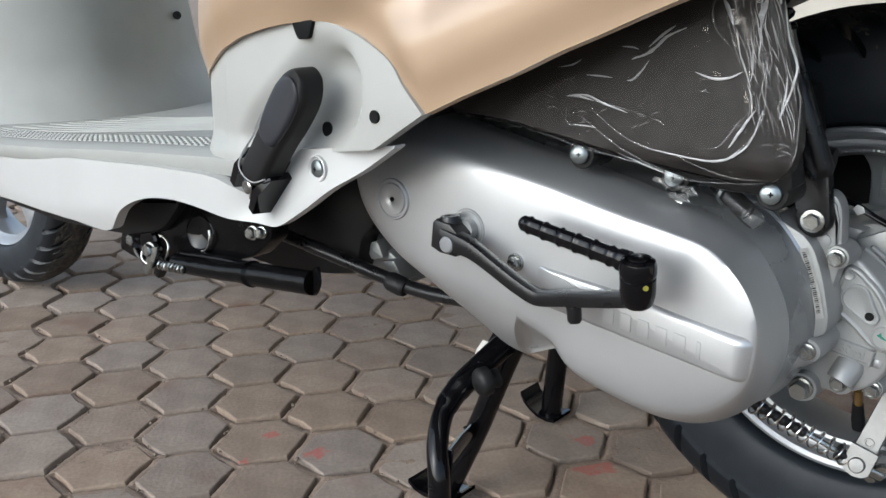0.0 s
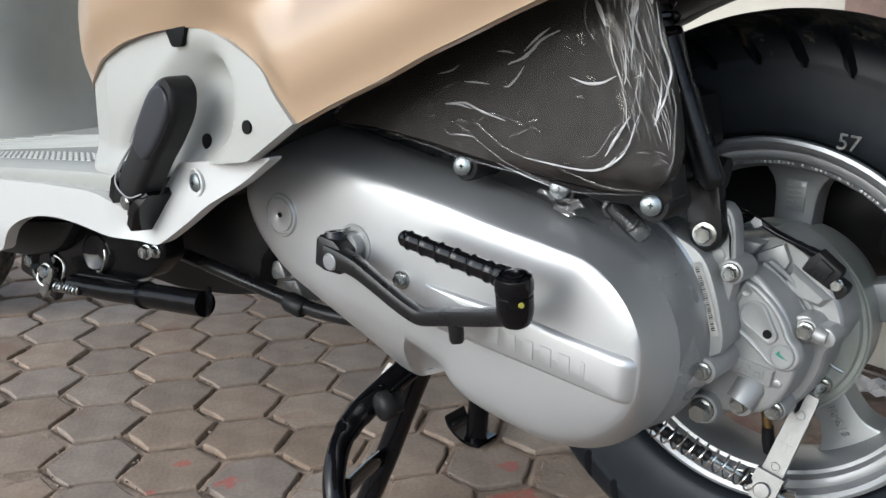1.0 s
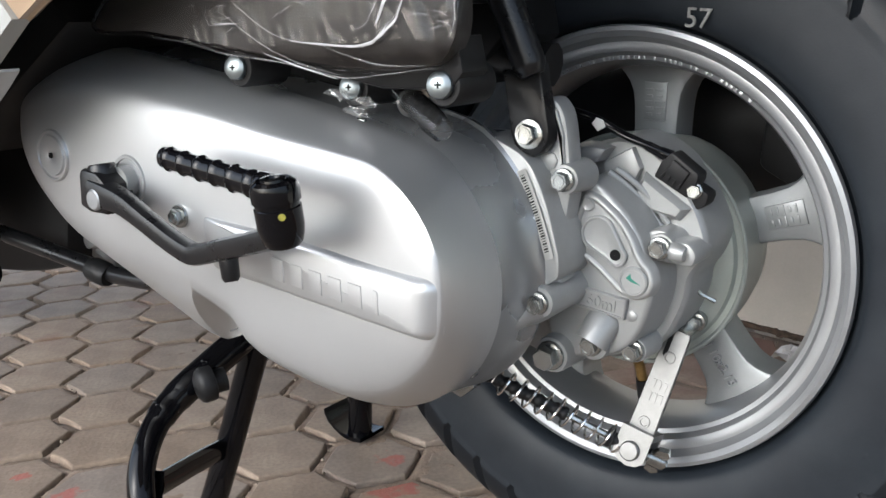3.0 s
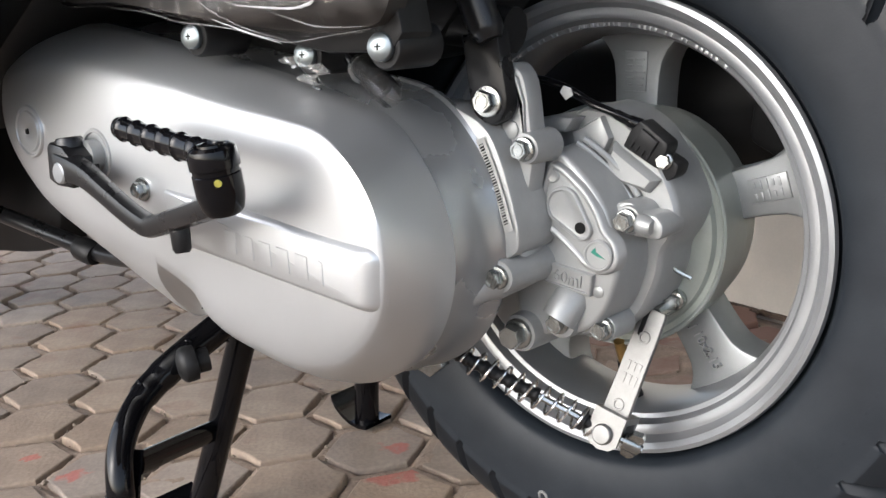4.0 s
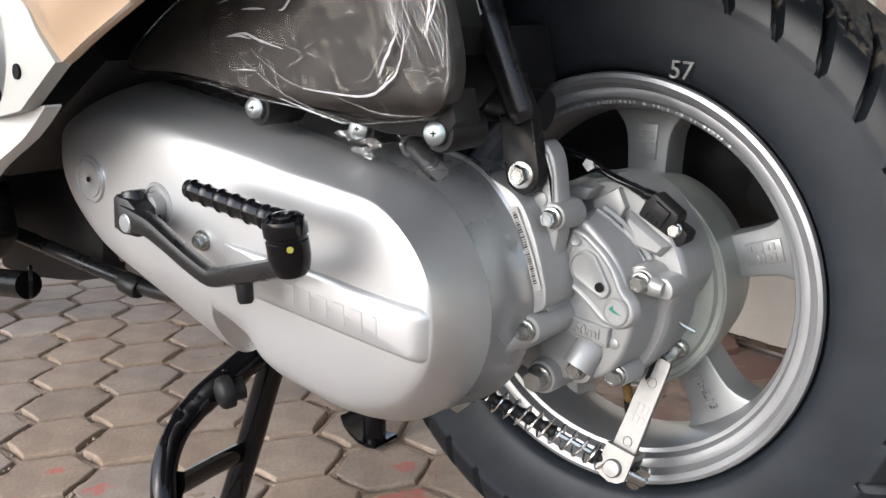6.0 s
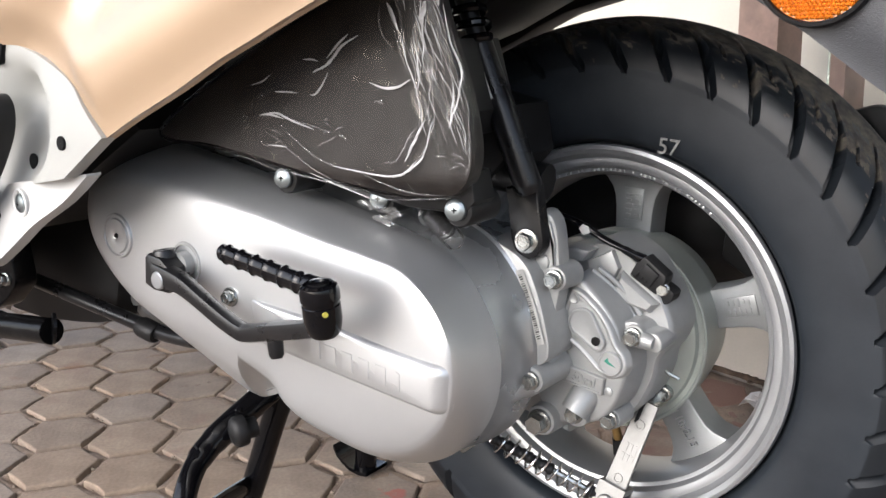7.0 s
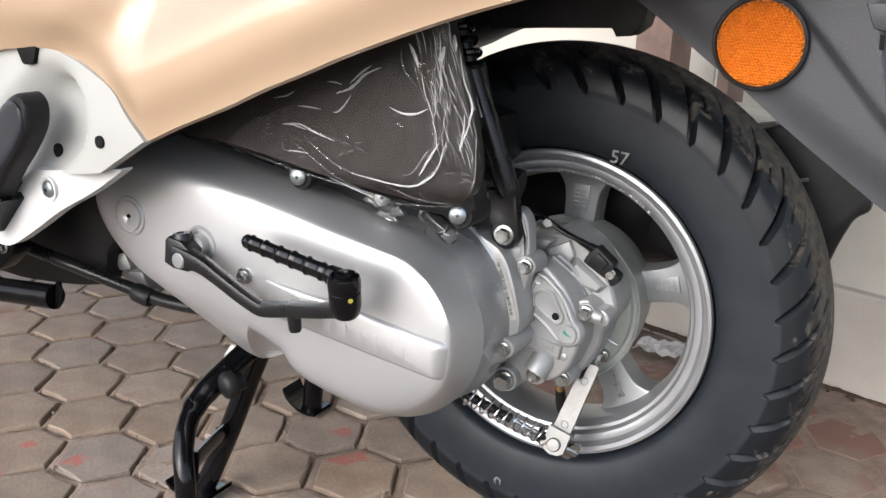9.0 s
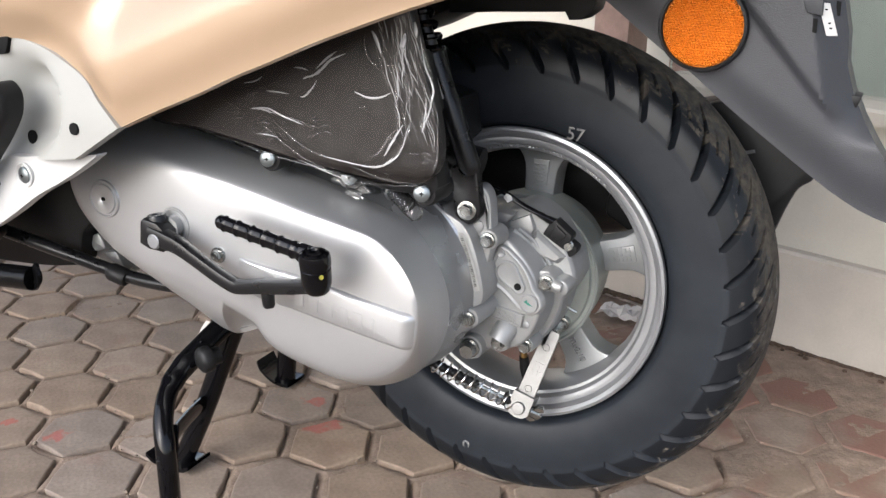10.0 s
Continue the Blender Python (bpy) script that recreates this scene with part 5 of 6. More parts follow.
# ---- brake ----
def make_brake():
    hi, lo = Vector((0.0418, -0.048, 0.2160)), Vector((0.0265, -0.065, 0.1600))
    bm = bmesh.new()
    d = (lo - hi).normalized()
    s = Vector((0, -1, 0)).cross(d).normalized()
    table = [(-0.004, 0.0064), (-0.002, 0.0070), (0.012, 0.0074), (0.04, 0.0078), (0.064, 0.0082)]
    pts = [(t, w) for t, w in table] + [(t, -w) for t, w in table[::-1]]
    out = d.cross(s).normalized()
    if out.y > 0:
        out = -out
    loft(bm, [[hi + d * t + s * w * k + out * h for t, w in pts] for k, h in ((1, -0.0012), (1, 0.001), (0.94, 0.0015))])
    arm = part("brake_arm", bm, shade("dull_steel_plate", (0.23, 0.23, 0.225), 0.44, 0.85, 0.15, 90, 0.00008, 900), scooter, "zinc plated brake lever arm")
    for t in (0.012, 0.052):
        bm = bmesh.new()
        lathe(bm, [(0.0036, 0), (0.0033, 0.0006), (0.0024, 0.0006), (0.0021, -0.0002), (0.0001, -0.0002)], hi + d * t + out * 0.0015, out, 16)
        part("stamp_ring", bm, arm.data.materials[0], arm)
    bm = bmesh.new()
    for r in range(2):
        for i in range(3):
            c = hi + d * (0.029 + r * 0.0075) + s * (0.004 - i * 0.0035)
            q = d * 0.0026
            w = s * 0.001
            loft(bm, [[c - q - w + out * h, c + q - w + out * h, c + q + w + out * h, c - q + w + out * h] for h in (0.001, 0.0019)])
    part("stamp_bars", bm, arm.data.materials[0], arm)
    # fork end with its pin
    bm = bmesh.new()
    e = lo + out * 0.001
    loft(bm, [[e + d * t + s * w + out * h for w, h in ((0.0098, -0.012), (0.0098, 0.006), (-0.0098, 0.006), (-0.0098, -0.012))] for t in (-0.004, 0.000)])
    cheek = [(0.0, 0.0098), (0.0, -0.0098), (0.013, -0.0098), (0.0165, -0.006), (0.018, 0.0), (0.0165, 0.006), (0.013, 0.0098)]
    loft(bm, [[e + d * t + s * w + out * h for t, w in cheek] for h in (0.0042, 0.0060)])
    loft(bm, [[e + d * t + s * w + out * h for t, w in cheek] for h in (-0.012, -0.0102)])
    part("fork_end", bm, arm.data.materials[0], arm)
    pin = e + d * 0.009
    bm = bmesh.new()
    lathe(bm, [(0.0058, -0.02), (0.0058, 0.0078), (0.0050, 0.0088), (0.0001, 0.0090)], pin, out, 22)
    part("trunnion_pin", bm, arm.data.materials[0], arm)
    # rod, spring, boot, wing nut
    start = Vector((-0.056, -0.104, 0.1965))
    end = pin - out * 0.002
    w = (end - start).normalized()
    length = (end - start).length
    bm = bmesh.new()
    tube(bm, [start, end + w * 0.020], 0.0022, 8)
    rod = part("brake_rod", bm, ZINC, scooter, "brake cable rod with its return spring")
    bm = bmesh.new()
    pts, rad = [], []
    for i in range(44):
        t = i / 43
        pts.append(start + w * (0.004 + t * length * 0.52))
        rad.append(0.0034 + 0.0010 * (0.5 + 0.5 * math.sin(t * 60)))
    tube(bm, pts, rad, 10)
    part("rubber_boot", bm, BLACK_PLASTIC, rod)
    _, a, b = frame_at(w)
    bm = bmesh.new()
    turns, pts = 10, []
    for i in range(turns * 16 + 1):
        t = i / (turns * 16)
        k = 2 * math.pi * turns * t
        rr = 0.0076
        pts.append(start + w * (0.008 + t * (length - 0.018)) + a * math.cos(k) * rr + b * math.sin(k) * rr)
    tube(bm, pts, 0.0008, 6)
    part("return_spring", bm, CHROME, rod)
    bm = bmesh.new()
    lathe(bm, [(0.0036, 0), (0.0065, 0.001), (0.0065, 0.003), (0.004, 0.004), (0.004, 0.012)], end - w * 0.018, w, 14, True, True)
    part("spring_seat", bm, BLACK_PLASTIC, rod)
    bm = bmesh.new()
    lathe(bm, [(0.0048, 0.0), (0.0048, 0.009), (0.004, 0.0105)], end + w * 0.0085, w, 14, True, True)
    for sg in (-1, 1):
        c = end + w * 0.013
        u = (a * 0.5 + b * 0.8).normalized() * sg
        v = w
        q = [c + u * 0.003 - v * 0.004, c + u * 0.011 - v * 0.002, c + u * 0.0125 + v * 0.003, c + u * 0.009 + v * 0.0055, c + u * 0.003 + v * 0.004]
        n = u.cross(v).normalized() * 0.0016
        loft(bm, [[p - n for p in q], [p + n for p in q]])
    part("wing_nut", bm, ZINC, rod)
    # cable stay by the case
    bm = bmesh.new()
    prism(bm, [(-0.076, 0.186), (-0.072, 0.199), (-0.058, 0.203), (-0.054, 0.19), (-0.064, 0.182)], -0.115, -0.108, 0.0012)
    part("cable_stay", bm, ZINC, rod)
    bolt(rod, (-0.0745, -0.116, 0.1905), r=0.0042, h=0.004)
    # wire hook and bolt beside the arm
    bm = bmesh.new()
    tube(bm, spline([(0.0425, -0.038, 0.223), (0.0440, -0.044, 0.238), (0.0480, -0.046, 0.2475), (0.0530, -0.043, 0.2425), (0.0600, -0.040, 0.2385)], 18), 0.0012, 6)
    part("wire_hook", bm, ZINC, arm)
    bolt(arm, (0.0456, -0.0300, 0.2216), (0.1, -1, 0), 0.0042, 0.004)
    # black strip on the arm for the shade in the clamp slot
    bm = bmesh.new()
    c = hi + d * 0.006 - s * 0.0035
    loft(bm, [[c + d * t + s * w + out * h for t, w in ((-0.009, -0.0013), (0.005, -0.0013), (0.0065, 0.0), (0.005, 0.0013), (-0.009, 0.0013))] for h in (0.0012, 0.0017)])
    part("clamp_slot", bm, INK_AND_SHADE, arm)
    bm = bmesh.new()
    tube(bm, [(0.0418, -0.025, 0.2175), (0.0418, -0.047, 0.2175)], 0.0045, 14)
    part("cam_shaft", bm, ZINC, arm)


# ---- stands ----
def make_stands():
    bm = bmesh.new()
    tube(bm, spline([(-0.262, -0.070, 0.205), (-0.284, -0.0770, 0.152), (-0.306, -0.0850, 0.088), (-0.326, -0.0885, 0.040), (-0.343, -0.0900, 0.004)], 20), 0.0108, 16)
    stand = part("centre_stand", bm, BLACK, scooter, "black tubular centre stand with welded footplate")
    bm = bmesh.new()
    tube(bm, spline([(-0.272, -0.084, 0.182), (-0.279, -0.116, 0.166), (-0.2855, -0.146, 0.149), (-0.2835, -0.168, 0.136), (-0.272, -0.190, 0.119), (-0.2610, -0.2015, 0.096), (-0.2580, -0.2035, 0.050), (-0.2575, -0.2035, 0.002)], 40), [0.0112] * 12 + [0.0104] * 4 + [0.0092] * 24, 18)
    bar = part("tread_bar", bm, BLACK, stand)
    bm = bmesh.new()
    tube(bm, spline([(-0.270, -0.182, 0.112), (-0.2640, -0.1930, 0.080), (-0.2620, -0.195, 0.040), (-0.2615, -0.195, 0.003)], 16), 0.0085, 10, True, 0.35)
    part("stiffening_strip", bm, BLACK, bar)
    bm = bmesh.new()
    lathe(bm, [(0.0085, -0.016), (0.0085, -0.008), (0.0122, -0.007), (0.0126, -0.004), (0.0126, 0.0005), (0.0112, 0.0030), (0.0075, 0.0050), (0.0001, 0.0060)], (-0.2655, -0.1390, 0.1590), (-0.45, -1, -0.1), 28)
    part("rubber_stop", bm, BLACK_PLASTIC, stand, "dull rubber stop")
    bm = bmesh.new()
    tube(bm, [(-0.2680, -0.1810, 0.1020), (-0.290, -0.135, 0.0920), (-0.3080, -0.0900, 0.0830)], 0.0085, 10, True, 0.4)
    part("brace", bm, BLACK, stand)
    bm = bmesh.new()
    for y0, y1 in ((-0.108, -0.072),):
        rocker = [(-0.377, 0.009), (-0.370, 0.004), (-0.360, 0.0015), (-0.345, 0.001), (-0.328, 0.0025), (-0.321, 0.007)]
        loft(bm, [[(x, y, z + h) for x, z in rocker] for y, h in ((y0, 0.0), (y0, 0.004), (y1, 0.004), (y1, 0.0))] + [[(x, y0, z) for x, z in rocker]], False, False, False)
    part("foot", bm, BLACK, stand)
    bm = bmesh.new()
    tube(bm, [(-0.262, -0.085, 0.20), (-0.262, 0.12, 0.20)], 0.015, 16)
    part("cross_tube", bm, BLACK, stand)
    # gusset where bar and leg meet
    bm = bmesh.new()
    loft(bm, [[(-0.262, y, 0.196), (-0.256, y - 0.002, 0.180), (-0.276, y - 0.016, 0.160), (-0.300, y - 0.004, 0.160), (-0.286, y, 0.186)] for y in (-0.094, -0.086)])
    part("stand_gusset", bm, BLACK, stand)
    bm = bmesh.new()
    tube(bm, spline([(-0.300, 0.118, 0.215), (-0.338, 0.120, 0.150), (-0.350, 0.120, 0.080), (-0.357, 0.120, 0.003)], 16), 0.0118, 16)
    part("far_leg", bm, BLACK, stand)
    bm = bmesh.new()
    rocker = [(-0.389, 0.024), (-0.385, 0.016), (-0.377, 0.009), (-0.366, 0.003), (-0.354, 0.001), (-0.343, 0.002)]
    loft(bm, [[(x, y, z + h) for x, z in rocker] for y, h in ((0.104, 0.0), (0.104, 0.004), (0.140, 0.004), (0.140, 0.0))] + [[(x, 0.104, z) for x, z in rocker]], False, False, False)
    part("far_foot", bm, BLACK, stand)
    beads = random.Random(3)
    for p, n, spread in (((-0.3130, -0.0975, 0.083), 4, 0.004), ((-0.286, -0.0950, 0.166), 7, 0.012), ((-0.285, -0.1640, 0.148), 6, 0.005), ((-0.262, -0.2105, 0.094), 5, 0.005), ((-0.276, -0.128, 0.171), 4, 0.005)):
        for k in range(n):
            bm = bmesh.new()
            q = Vector(p) + Vector((beads.uniform(-1, 1), beads.uniform(-0.4, 0.4), beads.uniform(-1, 1))) * spread * 0.6
            r = beads.uniform(0.0008, 0.0017)
            lathe(bm, [(r * 0.9, -r * 2), (r, 0.0), (r * 0.6, r * 0.7), (0.0001, r)], q, (-0.2 + beads.uniform(-0.4, 0.4), -1, 0.3), 8)
            part("weld_bead", bm, BLACK, stand)
    # white film torn off at the top of the stand
    bm = bmesh.new()
    loft(bm, [[(-0.292, -0.112, 0.163), (-0.290, -0.106, 0.170), (-0.286, -0.098, 0.177)], [(-0.298, -0.108, 0.161), (-0.300, -0.100, 0.168), (-0.299, -0.092, 0.175)]], False, False, False)
    part("film_scrap", bm, PAPER, stand, "scrap of white protective film")

    # side stand, folded up under the skirt: a tube with a stiffening strip, welded half way
    bm = bmesh.new()
    a, b = Vector((-0.578, -0.215, 0.2235)), Vector((-0.391, -0.212, 0.2405))
    tube(bm, spline([a, a.lerp(b, 0.35) + Vector((0, 0, -0.001)), a.lerp(b, 0.62), b], 18), [0.0096] * 10 + [0.0108] * 8, 18)
    tube(bm, spline([a + Vector((0.004, 0.004, 0.0085)), a.lerp(b, 0.3) + Vector((0, 0.004, 0.0085)), a.lerp(b, 0.62) + Vector((0, 0.003, 0.005))], 12), [0.0042] * 12, 12)
    side = part("side_stand", bm, STAND_BLACK, scooter, "scuffed black side stand folded up")
    bm = bmesh.new()
    random.seed(9)
    for k in range(5):
        c = a.lerp(b, 0.575 + 0.006 * k)
        lathe(bm, [(0.0098, -0.0012), (0.0116 + random.uniform(0, 0.0009), 0.0), (0.0098, 0.0016)], c, b - a, 18)
    part("weld_seam", bm, BLACK, side)
    bm = bmesh.new()
    foot = [(-0.016, 0.0), (-0.008, 0.006), (0.006, 0.0072), (0.019, 0.001), (0.008, -0.0062), (-0.008, -0.006)]
    foot = [(q.x, q.y) for q in spline([(p, q, 0) for p, q in foot], 24, True)]
    u, v, w = Vector((0.22, 0.0, 0.975)), Vector((0.90, -0.43, 0.0)), Vector((0.43, 0.90, -0.08))
    loft(bm, [[b + Vector((0.004, -0.001, 0.002)) + u * p * 0.8 + v * q * 1.5 + w * h for p, q in foot] for h in (-0.001, 0.0006, 0.0014)])
    part("stand_foot", bm, STAND_BLACK, side, "worn black stand foot")
    bm = bmesh.new()
    plate = [(-0.694, 0.214), (-0.686, 0.2372), (-0.6374, 0.2601), (-0.571, 0.2850), (-0.50, 0.310), (-0.455, 0.310), (-0.448, 0.268), (-0.475, 0.246), (-0.54, 0.224), (-0.606, 0.2120), (-0.665, 0.2085)]
    prism(bm, rounded(plate, 0.006, 3), -0.205, -0.185, 0.003)
    br = part("stand_bracket", bm, STAND_BLACK, scooter, "black frame bracket above the side stand")
    for p, r in (((-0.663, -0.206, 0.2300), 0.0060), ((-0.6105, -0.222, 0.2320), 0.0064), ((-0.4725, -0.206, 0.2697), 0.0054), ((-0.4600, -0.206, 0.2722), 0.0046)):
        bolt(br, p, (0.1, -1, 0.1), r, 0.005, 1.3, ZINC)
    # pressed plates and return springs round the pivot
    bm = bmesh.new()
    lathe(bm, [(0.0215, -0.004), (0.0215, 0.002), (0.019, 0.0038), (0.0165, 0.0030), (0.0140, -0.001), (0.0001, -0.001)], (-0.640, -0.207, 0.2300), (0.05, -1, 0.05), 26)
    part("pivot_boss", bm, BLACK, br)
    bm = bmesh.new()
    prism(bm, rounded([(-0.58, 0.315), (-0.42, 0.335), (-0.375, 0.318), (-0.378, 0.285), (-0.402, 0.262), (-0.410, 0.227), (-0.442, 0.2200), (-0.473, 0.2160), (-0.523, 0.2120), (-0.575, 0.214)], 0.006, 3), -0.140, -0.118, 0.003)
    part("frame_plate", bm, BLACK_PLASTIC, br)
    bm = bmesh.new()
    lathe(bm, [(0.019, -0.004), (0.019, 0.0012), (0.0165, 0.0026), (0.014, 0.0010), (0.0001, 0.0)], (-0.548, -0.206, 0.2560), (0.15, -1, 0.1), 26)
    part("pivot_boss", bm, BLACK, br)
    bm = bmesh.new()
    prism(bm, [(-0.6235, 0.2110), (-0.6165, 0.2050), (-0.6085, 0.2120), (-0.5960, 0.2300), (-0.5940, 0.2385), (-0.6040, 0.2360)], -0.226, -0.2195, 0.001)
    part("stand_tang", bm, ZINC, side, "bright side stand tang")
    bm = bmesh.new()
    prism(bm, [(-0.6075, 0.2090), (-0.6000, 0.2050), (-0.5900, 0.2170), (-0.5840, 0.2250), (-0.5930, 0.2290)], -0.224, -0.216, 0.001)
    part("stand_hook", bm, BLACK, side)
    coil = [(-0.598 + 0.055 * k / 90, -0.2225 + 0.0042 * math.sin(k * 0.72), 0.2195 + 0.0042 * math.cos(k * 0.72) + 0.004 * k / 90) for k in range(70)]
    bm = bmesh.new()
    tube(bm, coil, 0.0013, 6)
    part("stand_spring", bm, ZINC, side, "plated stand spring")
    # two spring hooks, and a zinc arc for the glint on the pivot boss
    for c, r, t0, n in (((-0.6110, -0.2255, 0.2270), 0.0095, 2.9, 12), ((-0.596, -0.220, 0.2370), 0.0125, -1.2, 12), ((-0.548, -0.2095, 0.2560), 0.0165, -1.6, 9)):
        bm = bmesh.new()
        tube(bm, [Vector(c) + Vector((math.cos(t) * r, 0.001 * math.sin(3 * t), math.sin(t) * r)) for t in (t0 + k * 0.25 for k in range(n))], 0.0014, 8)
        part("hook_and_glint_arc", bm, ZINC, side)
    # long rod towards the rear with its collar
    bm = bmesh.new()
    tube(bm, spline([(-0.62, -0.172, 0.2800), (-0.552, -0.167, 0.2685), (-0.486, -0.162, 0.2575), (-0.416, -0.157, 0.2460), (-0.3464, -0.152, 0.2346), (-0.315, -0.1515, 0.2325), (-0.270, -0.150, 0.2345), (-0.200, -0.145, 0.242)], 20), 0.0062, 12)
    rod = part("frame_rod", bm, BLACK_MATT, scooter, "black rod along the engine")
    bm = bmesh.new()
    tube(bm, [(-0.355, -0.1555, 0.2365), (-0.352, -0.1552, 0.2358), (-0.340, -0.1536, 0.2325), (-0.337, -0.1533, 0.2317)], [0.0075, 0.0088, 0.0088, 0.0075], 16)
    part("rod_collar", bm, BLACK_PLASTIC, rod)


def make_engine():
    bm = bmesh.new()
    prism(bm, rounded([(-1.02, 0.28), (-0.56, 0.29), (-0.60, 0.250), (-0.66, 0.236), (-0.72, 0.231), (-0.80, 0.228), (-0.92, 0.234), (-1.02, 0.25)], 0.02), -0.215, 0.2, 0.006)
    part("under_tray", bm, BLACK_PLASTIC, scooter, "black plastic tray under the floorboard")
    bm = bmesh.new()
    o = [(-0.60, 0.30), (-0.50, 0.34), (-0.40, 0.385), (-0.34, 0.40), (-0.30, 0.38), (-0.31, 0.27), (-0.355, 0.255), (-0.43, 0.245), (-0.56, 0.25)]
    loft(bm, [[(x, y, z) for x, z in inset(o, d)] for d, y in ((0.01, -0.100), (0.0, -0.085), (0.0, 0.12), (0.01, 0.14))])
    e = part("engine", bm, BLACK_PLASTIC, scooter, "dark engine block under the body")
    bm = bmesh.new()
    lathe(bm, [(0.024, -0.03), (0.024, 0.006), (0.020, 0.010), (0.014, 0.010), (0.012, 0.004), (0.0001, 0.004)], (-0.445, -0.102, 0.240), (0.1, -1, 0), 24)
    part("engine_boss", bm, BLACK_MATT, e)
    bm = bmesh.new()
    lathe(bm, [(0.018, -0.03), (0.018, 0.006), (0.012, 0.010), (0.0001, 0.010)], (-0.37, -0.100, 0.283), (0, -1, 0), 20)
    part("engine_boss", bm, BLACK_MATT, e)
    bm = bmesh.new()
    prism(bm, rounded([(-0.432, 0.262), (-0.415, 0.268), (-0.398, 0.252), (-0.374, 0.240), (-0.360, 0.222), (-0.392, 0.218), (-0.420, 0.236)], 0.006, 3), -0.118, -0.09, 0.003)
    prism(bm, rounded([(-0.412, 0.252), (-0.396, 0.258), (-0.388, 0.243), (-0.404, 0.238)], 0.003, 3), -0.126, -0.11, 0.002)
    prism(bm, rounded([(-0.392, 0.240), (-0.374, 0.244), (-0.362, 0.226), (-0.386, 0.224)], 0.003, 3), -0.128, -0.11, 0.002)
    part("engine_lug", bm, CAST, e)
    # black block added for the deep shade behind the side panel
    bm = bmesh.new()
    prism(bm, [(-0.465, 0.322), (-0.40, 0.322), (-0.325, 0.366), (-0.255, 0.405), (-0.30, 0.445), (-0.40, 0.43), (-0.460, 0.40)], -0.215, 0.10, 0.004)
    part("dark_backing", bm, BLACK_PLASTIC, e, "black block added to darken the space behind the side panel")
    bm = bmesh.new()
    lathe(bm, [(0.0135, 0.0), (0.0135, 0.002), (0.0105, 0.003), (0.0095, 0.0), (0.0135, 0.0)], (-0.4455, -0.1130, 0.240), (0.1, -1, 0), 24)
    part("bush_ring", bm, ZINC, e)
    # inner mudguard and dark underside behind the air cleaner
    bm = bmesh.new()
    prism(bm, [(-0.30, 0.40), (-0.25, 0.41), (-0.13, 0.452), (-0.086, 0.467), (-0.036, 0.4906), (0.02, 0.505), (0.02, 0.6), (-0.46, 0.6), (-0.46, 0.42), (-0.38, 0.40)], -0.10, 0.0, 0.004)
    part("under_seat_box", bm, BLACK_PLASTIC, e)
    bm = bmesh.new()
    hug = [(-0.30, 0.43), (-0.17, 0.440), (-0.122, 0.4600), (-0.108, 0.4680), (-0.0820, 0.4795), (-0.0430, 0.4890), (0.0, 0.500), (0.0, 0.60), (-0.30, 0.60)]
    prism(bm, rounded(hug, 0.006, 3), 0.055, 0.085, 0.003)
    part("inner_mudguard", bm, BLACK_PLASTIC, e, "black inner mudguard over the rear tyre")
    # unseen block added above the wheel to keep light from falling through
    bm = bmesh.new()
    prism(bm, rounded([(-0.45, 0.545), (0.02, 0.545), (0.15, 0.57), (0.20, 0.60), (0.20, 0.72), (-0.45, 0.72)], 0.02), -0.205, 0.205, 0.01)
    part("top_light_blocker", bm, BLACK_PLASTIC, e, "unseen black block added to stop light from above")
    # unseen panel added to close the far side against the light
    bm = bmesh.new()
    prism(bm, rounded([(-0.46, 0.42), (-0.24, 0.42), (-0.16, 0.50), (-0.14, 0.72), (-0.46, 0.72)], 0.02), 0.215, 0.235, 0.006)
    part("far_light_blocker", bm, GOLD, e, "unseen beige panel added to stop light from the far side")
    bm = bmesh.new()
    tube(bm, [(-0.24, -0.10, 0.395), (-0.10, -0.10, 0.385), (-0.01, -0.095, 0.372)], 0.012, 10)
    part("case_stay", bm, BLACK_PLASTIC, e)
    # black block added so that no sky shows through behind the air cleaner
    bm = bmesh.new()
    prism(bm, [(-0.34, 0.34), (-0.34, 0.42), (-0.12, 0.44), (-0.035, 0.42), (-0.03, 0.388), (-0.055, 0.362), (-0.20, 0.345)], -0.112, -0.052, 0.004)
    part("gap_blocker", bm, BLACK_PLASTIC, e, "black block added to darken the gap behind the air cleaner")


